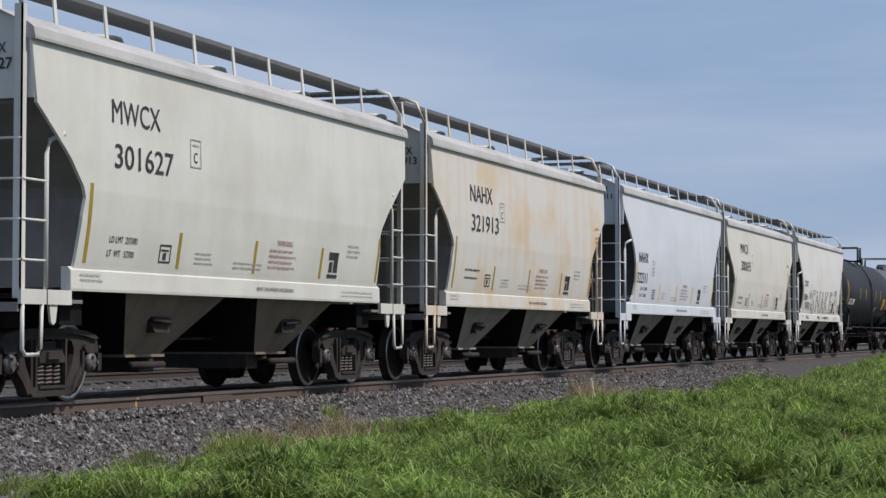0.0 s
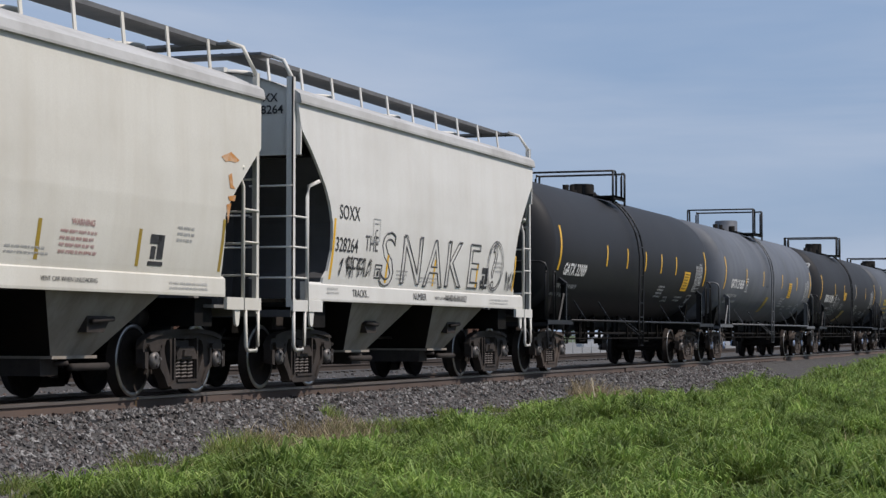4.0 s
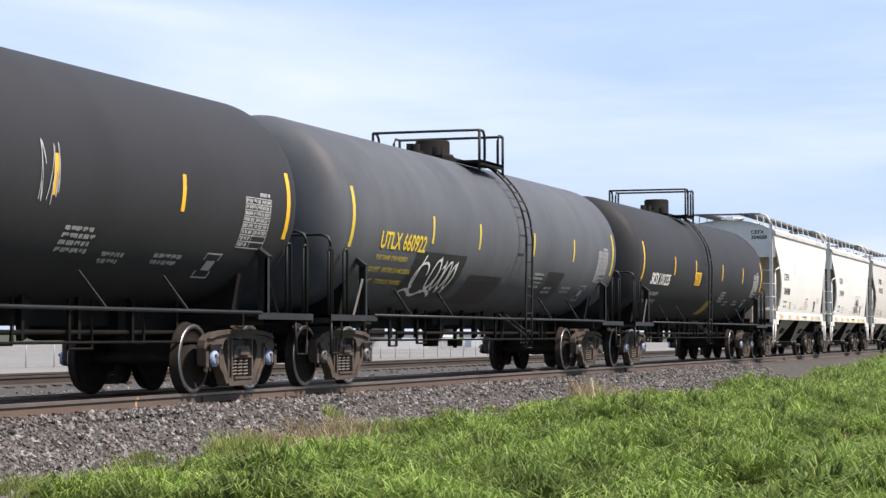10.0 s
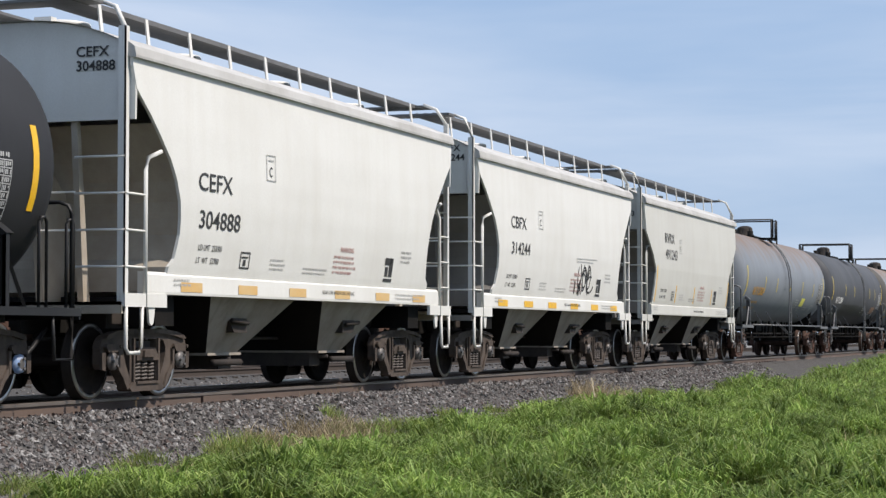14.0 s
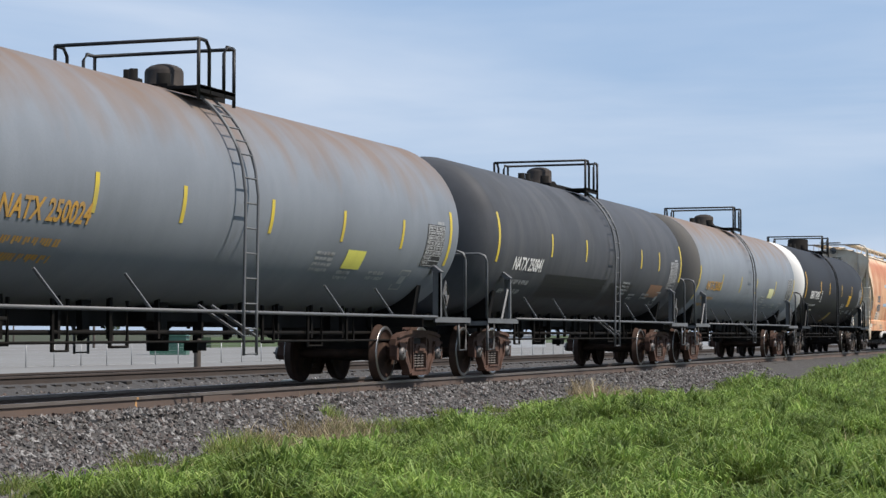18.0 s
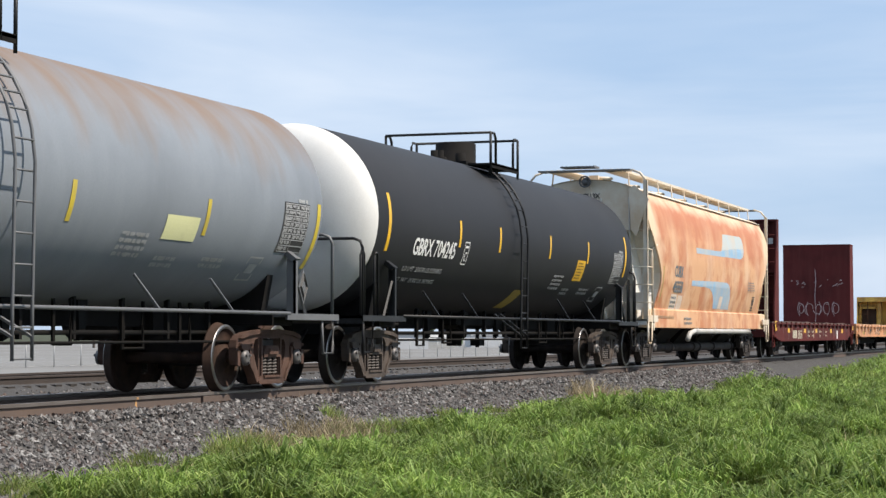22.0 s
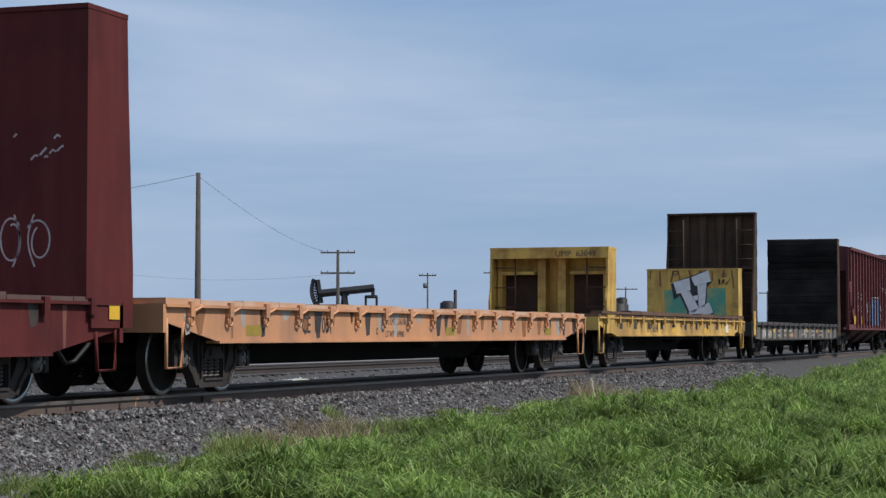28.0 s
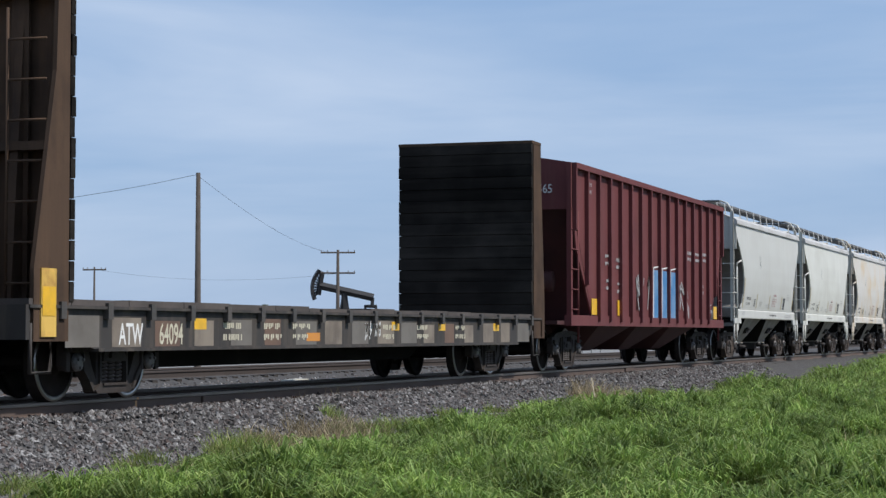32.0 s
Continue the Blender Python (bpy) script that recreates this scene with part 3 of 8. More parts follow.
            gt.tube([(s * (b0 + 0.2), -1.05, 0.40), (s * (b1 + 0.1), -1.05, 0.40)], 0.05)
            gt.box(*sorted((s * (b0 - 0.05), s * (b0 + 0.35))), -0.8, 0.8, 0.30, 0.5)
            gt.tube([(s * (b0 + 0.3), -0.95, 0.44), (s * (b0 + 0.3), 0.95, 0.44)], 0.035)
            part("outlet_gate", gt, M["frame_dark"], bay)
            vb = Shape()
            vb.prism([(s * 1.75, 0.80), (s * 2.15, 0.80), (s * 2.3, 0.95), (s * 2.15, 1.05), (s * 1.75, 1.0)], -1.20, -1.05)
            vb.tube([(s * 1.8, -1.24, 0.93), (s * 2.3, -1.24, 0.96)], 0.035)
            part("vibrator_bracket", vb, M["frame_dark"], bay)
    for s in (-1, 1):
        add_truck(car, s * spec["truck"], truck_dark, blue)
    bk = Shape()
    bk.lathe([(0.0, -0.45), (0.16, -0.45), (0.16, 0.0), (0.05, 0.02), (0.03, 0.5), (0.0, 0.5)], "x", (post - 1.7, -0.6, 1.0), 12)
    bk.box(-post + 0.7, -post + 1.2, -0.9, -0.4, 0.85, 1.05)
    bk.tube([(-half + 0.6, -0.35, 0.72), (half - 0.6, -0.35, 0.72)], 0.025)
    part("brake_gear", bk, M["frame_dark"], car)
    add_coupler(car, half)
    return car


def side_y(spec, z):
    return -lerp_profile(spec["sides"], z) - 0.003


def hopper_stripes(car, spec, xs, material, long_ends=True):
    """Reflector strips up the side sheet."""
    for i, xx in enumerate(xs):
        tall = long_ends and i in (0, len(xs) - 1)
        z0, z1 = 1.58, 2.47 if tall and i == 0 else 2.25 if tall else 2.02
        sh = Shape()
        zz = [z0 + (z1 - z0) * k / 5 for k in range(6)]
        sh.v = [(xx + dx, side_y(spec, z), z) for z in zz for dx in (-0.04, 0.04)]
        sh.add([], [(2 * k, 2 * k + 1, 2 * k + 3, 2 * k + 2) for k in range(5)])
        part("reflector_strip", sh, material, car, "yellow reflector strip")


def hopper_side_text(car, spec, words, x, z, size, material, stretch=0.82, weight=0.0, wide=0.0):
    slope = (lerp_profile(spec["sides"], z + size) - lerp_profile(spec["sides"], z)) / size
    tilt = math.degrees(math.atan(slope))
    y = min(side_y(spec, z + size * k / 8) + slope * size * k / 8 for k in range(9)) - 0.001
    return letters(words, size, material, car, (x, y - 0.003, z), (90 + tilt, 0, 0), stretch, weight=weight, wide=wide)


# ---- tank cars ----
TANK_R, TANK_Z = 1.5, 2.62


def tank_patch(car, x0, x1, z0, z1, material, name="reflector_strip", label="", lift=0.006, skew=0.0):
    """A patch of paint or film that lies on the shell, from height z0 to z1 on the near side."""
    a0, a1 = (math.asin(max(-1, min(1, (z - TANK_Z) / TANK_R))) for z in (z0, z1))
    n, r, sh = 6, TANK_R + lift, Shape()
    for k in range(n + 1):
        a = a0 + (a1 - a0) * k / n
        sh.v += [(x0 + skew * k / n, -r * math.cos(a), TANK_Z + r * math.sin(a)), (x1 + skew * k / n, -r * math.cos(a), TANK_Z + r * math.sin(a))]
    sh.add([], [(2 * k, 2 * k + 1, 2 * k + 3, 2 * k + 2) for k in range(n)])
    return part(name, sh, material, car, label)


def tank_text(car, words, x, z, size, material, stretch=0.78, weight=0.0, wide=0.0):
    """Lettering bent round the shell, its middle at height z + 0.36 size."""
    ob = letters(words, size, material, car, (0, 0, 0), (0, 0, 0), stretch, weight=weight, wide=wide)
    me = ob.data.copy()
    mid = math.asin((z + size * 0.36 - TANK_Z) / TANK_R)
    for v in me.vertices:
        q, r = mid + (v.co.y - size * 0.36) / TANK_R, TANK_R + 0.009 + v.co.z
        v.co = (x + v.co.x, -r * math.cos(q), TANK_Z + r * math.sin(q))
    ob.data = me
    return ob


def tank_rects(car, rects, material, name, label="", lift=0.008):
    """Small painted oblongs (x0, x1, z0, z1) that follow the shell."""
    sh = Shape()
    for x0, x1, z0, z1 in rects:
        n = max(1, int((z1 - z0) / 0.08))
        for k in range(n):
            a, b = z0 + (z1 - z0) * k / n, z0 + (z1 - z0) * (k + 1) / n
            sh.add([tank_surface(x0, a, lift), tank_surface(x1, a, lift), tank_surface(x1, b, lift), tank_surface(x0, b, lift)], [(0, 1, 2, 3)])
    return tagged(part(name, sh, material, car, label), kind="stuff")


def char_bars(x, z, width, rows, seed, pitch, height):
    """Oblongs of the size of single characters, gathered into words."""
    rnd = random.Random(seed)
    out = []
    for k in range(rows):
        xx, end = x, x + width * rnd.uniform(0.78, 1)
        zt = z - k * pitch
        while xx < end:
            for c in range(rnd.randint(2, 6)):
                if xx >= end:
                    break
                w = height * rnd.uniform(0.42, 0.66)
                out.append((xx, xx + w, zt - height, zt))
                if rnd.random() < 0.5:
                    out[-1] = (xx, xx + w, zt - height * rnd.uniform(0.55, 1), zt)
                xx += w + height * 0.2
            xx += height * 0.55
    return out


def tank_print(car, x, z, width, rows, material, seed=1, pitch=0.09, height=0.05):
    return tank_rects(car, char_bars(x, z, width, rows, seed, pitch, height), material, "small_print")


def tank_car(label, x, half, shell_mat, gear_mat, rail_mat, bars, bar_mat, bar_end=8.0, bar_top=2.76, end_top=3.02, ladder=-0.6, dome_r=0.3, dome_h=0.5,
             dome_mat=None, head_mat=None, truck_dark=False, blue=False, domed=False, short_rail=False, plat=(-1.2, 0.3, 4.65), grabs=False, diamond=False):
    car = thing("tank_car", label, "tank car", "tank cars", (x, TRACK_Y, 0))
    body = half - 1.25
    # shell with dished heads
    sh = Shape()
    cyl = half - 0.98
    prof = [(0.02, -cyl - 0.52)] + [(TANK_R * math.sin(a) ** 0.72, -cyl - 0.52 * math.cos(a) ** 0.95) for a in [math.pi / 2 * k / 9 for k in range(1, 9)]]
    prof += [(TANK_R, -cyl)]
    for k in range(1, 6):
        prof += [(TANK_R, -body + 2 * body * k / 6)]
    prof += [(TANK_R, cyl)] + [(r, -o) for r, o in prof[8::-1]]
    slots = [1 if i < 9 and head_mat else 0 for i in range(len(prof) - 1)]
    sh.lathe(prof, "x", (0, 0, TANK_Z), 64, slots=slots)
    part("tank_shell", sh, [shell_mat, head_mat or shell_mat], car)
    for s in (-1, 1):
        # stub sill, cradle and end platform
        st = Shape()
        st.box(*sorted((s * (body - 2.6), s * (half - 0.45))), -0.28, 0.28, 0.78, 1.16)
        st.prism_x([(-1.0, 1.02), (1.0, 1.02), (1.12, 1.66), (0.95, 1.46), (0.0, 1.14), (-0.95, 1.46), (-1.12, 1.66)], s * (body - 0.75), s * (body - 0.55))
        st.box(*sorted((s * (body - 1.0), s * (body - 0.3))), -1.3, 1.3, 0.9, 1.05)
        part("stub_sill", st, gear_mat, car)
        pl = Shape()
        pl.box(*sorted((s * (body - 0.95), s * (half - 0.3))), -1.5, -1.0, 1.02, 1.06)
        pl.box(*sorted((s * (body - 0.95), s * (half - 0.3))), 1.0, 1.5, 1.02, 1.06)
        pl.box(*sorted((s * (half - 0.75), s * (half - 0.3))), -1.5, 1.5, 1.02, 1.06)
        pl.box(*sorted((s * (half - 0.33), s * (half - 0.3))), -1.5, 1.5, 0.94, 1.06)
        pl.box(*sorted((s * (body - 0.95), s * (half - 0.3))), -1.51, -1.48, 0.98, 1.07)
        part("end_platform", pl, rail_mat, car)
        for sy in (-1, 1):
            up = Shape()
            up.box(*sorted((s * (body - 0.60), s * (body - 0.52))), *sorted((sy * 1.44, sy * 1.48)), 1.05, 1.84)
            up.box(*sorted((s * (body - 0.60), s * (body - 0.59))), *sorted((sy * 1.34, sy * 1.48)), 1.05, 1.84)
            up.prism_x([(sy * 1.42, 1.80), (sy * 1.50, 1.84), (sy * 1.30, 1.99), (sy * 1.25, 1.93)], s * (body - 0.62), s * (body - 0.46))
            up.bar((s * (body - 0.5), sy * 1.43, 1.62), (s * (body - 0.12), sy * 1.43, 1.06), 0.035)
            part("platform_bracket", up, rail_mat, car)
            if s > 0 and sy < 0 and diamond:
                dm = Shape()
                xc = body - 0.36
                dm.prism([(xc - 0.17, 1.45), (xc, 1.20), (xc + 0.17, 1.45), (xc, 1.70)], -1.50, -1.485)
                plate = part("placard_holder", dm, rail_mat, car, "grey diamond placard holder")
                for q in (0.13, 0.09):
                    dl = Shape()
                    for u, v in (((-q, 0), (0, -q * 1.47)), ((0, -q * 1.47), (q, 0)), ((q, 0), (0, q * 1.47)), ((0, q * 1.47), (-q, 0))):
                        dl.bar((xc + u[0], -1.502, 1.45 + u[1]), (xc + v[0], -1.502, 1.45 + v[1]), 0.014)
                    part("holder_rim", dl, M["black_pipe"], plate)
            stp = Shape()
            stp.tube([(s * (half - 0.42), sy * 1.46, 1.03), (s * (half - 0.42), sy * 1.46, 0.5), (s * (half - 0.8), sy * 1.46, 0.5), (s * (half - 0.85), sy * 1.46, 1.03)], 0.024)
            part("step", stp, rail_mat, car)
        hr = Shape()
        top = 2.25
        xr = s * (half - 0.42)
        if short_rail:
            top = 1.95
        hr.tube([(xr, -1.45, 1.05), (xr, -1.45, top - 0.15), (xr, -1.41, top - 0.04), (xr, -1.3, top), (xr, 1.3, top), (xr, 1.41, top - 0.04), (xr, 1.45, top - 0.15), (xr, 1.45, 1.05)], 0.026)
        part("end_handrail", hr, rail_mat, car)
        if grabs:
            for sy in (-1, 1):
                for xg in (half - 0.36, half - 0.95):
                    gr = Shape()
                    gr.tube([(s * xg, sy * 1.44, 1.06), (s * xg, sy * 1.44, 2.0), (s * (xg - 0.04), sy * 1.44, 2.05), (s * (xg - 0.12), sy * 1.44, 2.05), (s * (xg - 0.16), sy * 1.44, 2.0), (s * (xg - 0.16), sy * 1.44, 1.06)], 0.02)
                    part("grab_post", gr, rail_mat, car)
        add_truck(car, s * (body - 0.6), truck_dark, blue)
        # side rod and its stays
        rd = Shape()
        rd.tube([(-body + 0.85, s * 1.5, 1.07), (body - 0.85, s * 1.5, 1.07)], 0.027)
        part("side_rod", rd, rail_mat, car)
        for xx in (-5.4, -3.3, 2.9, 5.0):
            stay = Shape()
            stay.bar((xx - 0.3, s * 1.3, 1.5), (xx, s * 1.5, 1.07), 0.03)
            part("rod_stay", stay, rail_mat, car)
    # ladder on the near and far side, up to the platform
    for s in (-1, 1):
        lx = ladder - 0.12 if s < 0 else -ladder
        la = Shape()
        arc = [(math.cos(a) * (TANK_R + 0.13), TANK_Z + math.sin(a) * (TANK_R + 0.13)) for a in [radians(12 + 7 * k) for k in range(8)]]
        path = [(1.62, 0.5), (1.62, 1.1), (1.64, 2.6)] + arc
        for dx in (-0.2, 0.2):
            la.tube([(lx + dx, s * y, z) for y, z in path], 0.022)
        for k in range(8):
            z = 0.52 + 0.33 * k
            la.tube([(lx - 0.2, s * 1.62, z), (lx + 0.2, s * 1.62, z)], 0.013)
        for y, z in arc[1:]:
            la.tube([(lx - 0.2, s * y, z), (lx + 0.2, s * y, z)], 0.013)
        la.bar((lx - 0.2, s * 1.62, 0.75), (lx - 0.9, s * 1.3, 1.15), 0.03)
        la.bar((lx + 0.2, s * 1.62, 0.75), (lx - 0.5, s * 1.3, 1.15), 0.03)
        part("ladder", la, rail_mat, car)
    # top platform, rails and fittings
    pz = TANK_Z + TANK_R - 0.12
    for s in (-1, 1):
        pf = Shape()
        pf.box(plat[0], plat[1], *sorted((s * 0.62, s * 1.1)), pz, pz + 0.04)
        pf.box(plat[0], plat[1], *sorted((s * 1.08, s * 1.1)), pz - 0.05, pz + 0.05)
        part("top_platform", pf, M["black_gear"], car)
    x0, x1, rt = plat
    for xe, d in ((x0, 0.32), (x1, -0.32)):
        rl = Shape()
        rl.tube([(xe + d, -1.08, pz - 0.05), (xe + d, -1.08, rt - 0.1), (xe + d * 0.7, -1.08, rt), (xe, -1.08, rt), (xe, 1.05, rt), (xe + d * 0.7, 1.05, rt), (xe + d, 1.05, rt - 0.1), (xe + d, 1.05, pz - 0.05)], 0.027)
        for yy in (-1.08, 1.05):
            rl.tube([(xe, yy, rt), (xe, yy, pz - 0.15)], 0.027)
        part("safety_rail", rl, M["black_pipe"], car, "black pipe safety railing")
    dm = Shape()
    if domed:
        pr = [(0.0, 4.1 + dome_h)] + [(dome_r * math.sin(a), 4.1 + dome_h - 0.12 + 0.12 * math.cos(a)) for a in (0.4, 0.8, 1.2, 1.57)] + [(dome_r, 4.05), (dome_r + 0.1, 4.05), (dome_r + 0.1, 3.98)]
    else:
        pr = [(0.0, 4.06 + dome_h), (dome_r - 0.03, 4.06 + dome_h), (dome_r, 4.03 + dome_h), (dome_r, 4.12), (dome_r + 0.12, 4.12), (dome_r + 0.12, 4.0)]
    dm.lathe(pr, "z", (0.05, 0.05, 0), 24)
    dome = part("valve_housing", dm, dome_mat or M["black_gear"], car)
    for pr, at in (([(0.0, 4.38), (0.08, 4.38), (0.08, 4.05)], (-0.5, 0.3, 0)), ([(0.0, 4.3), (0.1, 4.3), (0.1, 4.05)], (-0.55, -0.25, 0)), ([(0.0, 4.34), (0.06, 4.34), (0.06, 4.22), (0.12, 4.2), (0.12, 4.05)], (-0.85, 0.05, 0)),
                   ([(0.0, 4.27), (0.22, 4.27), (0.26, 4.2), (0.26, 4.05)], (0.75, 0.1, 0))):
        vv = Shape()
        vv.lathe(pr, "z", at, 12)
        part("valve", vv, M["black_gear"], dome)
    vv = Shape()
    vv.box(-0.9, 0.9, -0.48, 0.48, 4.02, 4.12)
    part("fitting_plate", vv, M["black_gear"], dome)
    # bottom outlet and pipes
    bo = Shape()
    bo.lathe([(0.32, 1.15), (0.3, 0.95), (0.16, 0.85), (0.15, 0.55), (0.0, 0.55)], "z", (-0.2, 0, 0), 12)
    bo.box(-1.4, 1.3, -0.45, 0.45, 0.95, 1.13)
    bo.tube([(0.35, -0.3, 0.9), (0.35, -0.3, 0.52)], 0.04)
    bo.box(0.2, 0.5, -0.4, -0.2, 0.55, 0.68)
    part("bottom_outlet", bo, M["black_gear"], car)
    pp = Shape()
    pp.tube([(-body + 1.2, -0.55, 0.80), (body - 1.2, -0.55, 0.80)], 0.035)
    pp.tube([(-body + 1.2, 0.45, 0.94), (body - 1.2, 0.45, 0.94)], 0.03)
    pp.tube([(-body + 0.2, -0.75, 0.95), (-body + 2.6, -0.75, 0.95)], 0.03)
    for k in range(11):
        xx = -body + 1.5 + k * (2 * body - 3) / 10
        pp.box(xx - 0.03, xx + 0.03, -0.58, -0.52, 0.72, 1.35)
        pp.box(xx + 0.35, xx + 0.39, 0.43, 0.47, 0.86, 1.3)
    pp.box(-body + 1.0, body - 1.0, -0.16, 0.16, 0.88, 1.14)
    for xx, w, lo in ((-5.6, 0.5, 0.66), (-4.1, 0.35, 0.58), (-2.7, 0.45, 0.62), (1.9, 0.4, 0.66), (3.6, 0.55, 0.6), (5.2, 0.3, 0.66)):
        pp.tube([(xx, -0.62, 1.2), (xx, -0.62, lo), (xx + w, -0.62, lo), (xx + w, -0.62, 1.2)], 0.028, 0, 5)
    for xx in (-3.2, -1.1, 0.95, 2.7):
        pp.prism([(xx, 1.2), (xx + 0.24, 1.2), (xx + 0.17, 0.74), (xx + 0.04, 0.70)], -0.5, -0.42)
    pp.tube([(-body + 1.2, -0.8, 0.68), (body - 1.2, -0.8, 0.68)], 0.02)
    part("brake_pipe", pp, M["black_gear"], car)
    bg = Shape()
    bg.lathe([(0.0, 0.0), (0.17, 0.0), (0.17, 0.55), (0.04, 0.6), (0.03, 1.2)], "x", (body - 2.9, 0.6, 0.95), 12)
    part("brake_cylinder", bg, M["black_gear"], car)
    bg = Shape()
    bg.lathe([(0.0, -0.6), (0.2, -0.6), (0.2, 0.6), (0.0, 0.6)], "x", (body - 3.4, 0.1, 0.9), 12)
    part("air_reservoir", bg, M["black_gear"], car)
    add_coupler(car, half)
    # reflector bars
    tank_patch(car, -bar_end - 0.06, -bar_end + 0.06, end_top - 0.92, end_top, bar_mat, label="yellow reflector strip")
    tank_patch(car, bar_end - 0.06, bar_end + 0.06, end_top - 0.92, end_top, bar_mat, label="yellow reflector strip")
    for xx in bars:
        tank_patch(car, xx - 0.05, xx + 0.05, bar_top - 0.46, bar_top, bar_mat, label="yellow reflector strip")
    return car


def tank_table(car, x, z, material, back=None, cols=3, rows=8, w=0.82, h=0.66):
    """The panel of test dates: a ruled table too small to read."""
    if back:
        tank_patch(car, x - 0.03, x + w + 0.03, z - h - 0.02, z + 0.02, back, "data_panel", lift=0.004)
    rects, t = [], 0.012
    xs = [x, x + w * 0.46, x + w * 0.64, x + w * 0.82, x + w]
    for k in range(rows + 1):
        zz = z - h * k / rows
        rects.append((x, x + w, zz - t / 2, zz + t / 2))
    for i, xv in enumerate(xs):
        low = z - h if i in (0, 1, 4) else z - h * 0.72
        rects.append((xv - t / 2, xv + t / 2, low, z))
    rh = h / rows
    for k in range(rows):
        zt = z - rh * k - rh * 0.2
        rects += char_bars(x + 0.02, zt, w * 0.42, 1, cols * 31 + k, 1, rh * 0.6)
        if k < rows - 2:
            for xv in xs[1:4]:
                rects += char_bars(xv + 0.02, zt, w * 0.14, 1, cols * 57 + k + int(xv * 9), 1, rh * 0.6)
    rects += char_bars(x + w * 0.55, z + 0.08, w * 0.45, 1, cols, 1, 0.05)
    tank_rects(car, rects, material, "test_table", "ruled white table of test dates", 0.009)


# ---- flat cars ----
def flat_car(label, x, half, paint_mat, deck_mat, deck_z, sill_z, dark_mat, pockets=19, truck_dark=True, pocket_mat=None, truck_at=6.6, name="flat_car", y=1.4):
    car = thing(name, label, "flat car", "flat cars", (x, TRACK_Y, 0))
    L = half - 0.55
    for s in (-1, 1):
        sl = Shape()
        # fish-belly web with flanges
        web = [(-L, deck_z - 0.08), (L, deck_z - 0.08), (L, sill_z + 0.26), (L - 1.6, sill_z), (-L + 1.6, sill_z), (-L, sill_z + 0.26)]
        sl.prism(web, *sorted((s * (y - 0.06), s * (y - 0.04))))
        sl.prism([(-L + 1.55, sill_z - 0.02), (L - 1.55, sill_z - 0.02), (L - 1.55, sill_z + 0.015), (-L + 1.55, sill_z + 0.015)], *sorted((s * y, s * (y - 0.2))))
        part("side_sill", sl, paint_mat, car)
        for k in range(pockets):
            xx = -L + 0.7 + k * (2 * L - 1.4) / (pockets - 1)
            p = Shape()
            p.box(xx - 0.06, xx + 0.06, *sorted((s * (y - 0.04), s * (y + 0.035))), deck_z - 0.2, deck_z - 0.01)
            part("stake_pocket", p, pocket_mat or paint_mat, car)
        ed = Shape()
        ed.box(-L, L, *sorted((s * (y - 0.3), s * (y + 0.02))), deck_z - 0.085, deck_z - 0.05)
        part("deck_edge", ed, paint_mat, car)
    # deck planks
    rnd = random.Random(int(x))
    xx = -L + 0.02
    while xx < L - 0.1:
        w = rnd.uniform(0.9, 1.5)
        x1 = min(L - 0.02, xx + w)
        d = Shape()
        d.box(xx, x1 - 0.015, -y + 0.01, y - 0.01, deck_z - 0.048, deck_z + rnd.uniform(0.0, 0.03))
        part("deck_plank", d, deck_mat, car)
        xx = x1
    cs = Shape()
    cs.prism([(-half + 0.4, 0.72), (-L + 3.6, 0.72), (-L + 4.8, 0.34), (L - 4.8, 0.34), (L - 3.6, 0.72), (half - 0.4, 0.72), (half - 0.4, 1.05), (-half + 0.4, 1.05)], -0.3, 0.3)
    for k in range(9):
        xx = -L + 2 + k * (2 * L - 4) / 8
        cs.prism_x([(-y + 0.08, deck_z - 0.1), (y - 0.08, deck_z - 0.1), (y - 0.08, deck_z - 0.3), (0.3, 0.75), (-0.3, 0.75), (-y + 0.08, deck_z - 0.3)], xx - 0.03, xx + 0.03)
    part("underframe", cs, dark_mat, car)
    for s in (-1, 1):
        add_truck(car, s * truck_at, truck_dark)
        for sy in (-1, 1):
            st = Shape()
            st.tube([(s * (L - 0.08), sy * (y - 0.03), sill_z + 0.3), (s * (L - 0.08), sy * (y - 0.03), 0.36), (s * (L - 0.5), sy * (y - 0.03), 0.36), (s * (L - 0.55), sy * (y - 0.03), sill_z + 0.25)], 0.026)
            part("step", st, paint_mat, car)
        es = Shape()
        es.box(*sorted((s * (L - 0.02), s * (L + 0.06))), -y, y, sill_z + 0.12, deck_z - 0.05)
        part("end_sill", es, paint_mat, car)
    br = Shape()
    br.lathe([(0.0, -0.5), (0.18, -0.5), (0.18, 0.4), (0.03, 0.45), (0.03, 1.4)], "x", (1.5, -0.75, 0.72), 12)
    br.tube([(-L + 2, -0.9, 0.66), (L - 2, -0.9, 0.66)], 0.025)
    part("brake_gear", br, M["black_gear"], car)
    add_coupler(car, half)
    return car


RUSTED = paint("rust_brown_ladder", (0.11, 0.055, 0.032), (0.06, 0.035, 0.024), 0.7, rough=0.85, scale=4)
RECESS = paint("dark_brown_recess", (0.045, 0.025, 0.016), (0.09, 0.045, 0.025), 0.7, rough=0.85, scale=2)


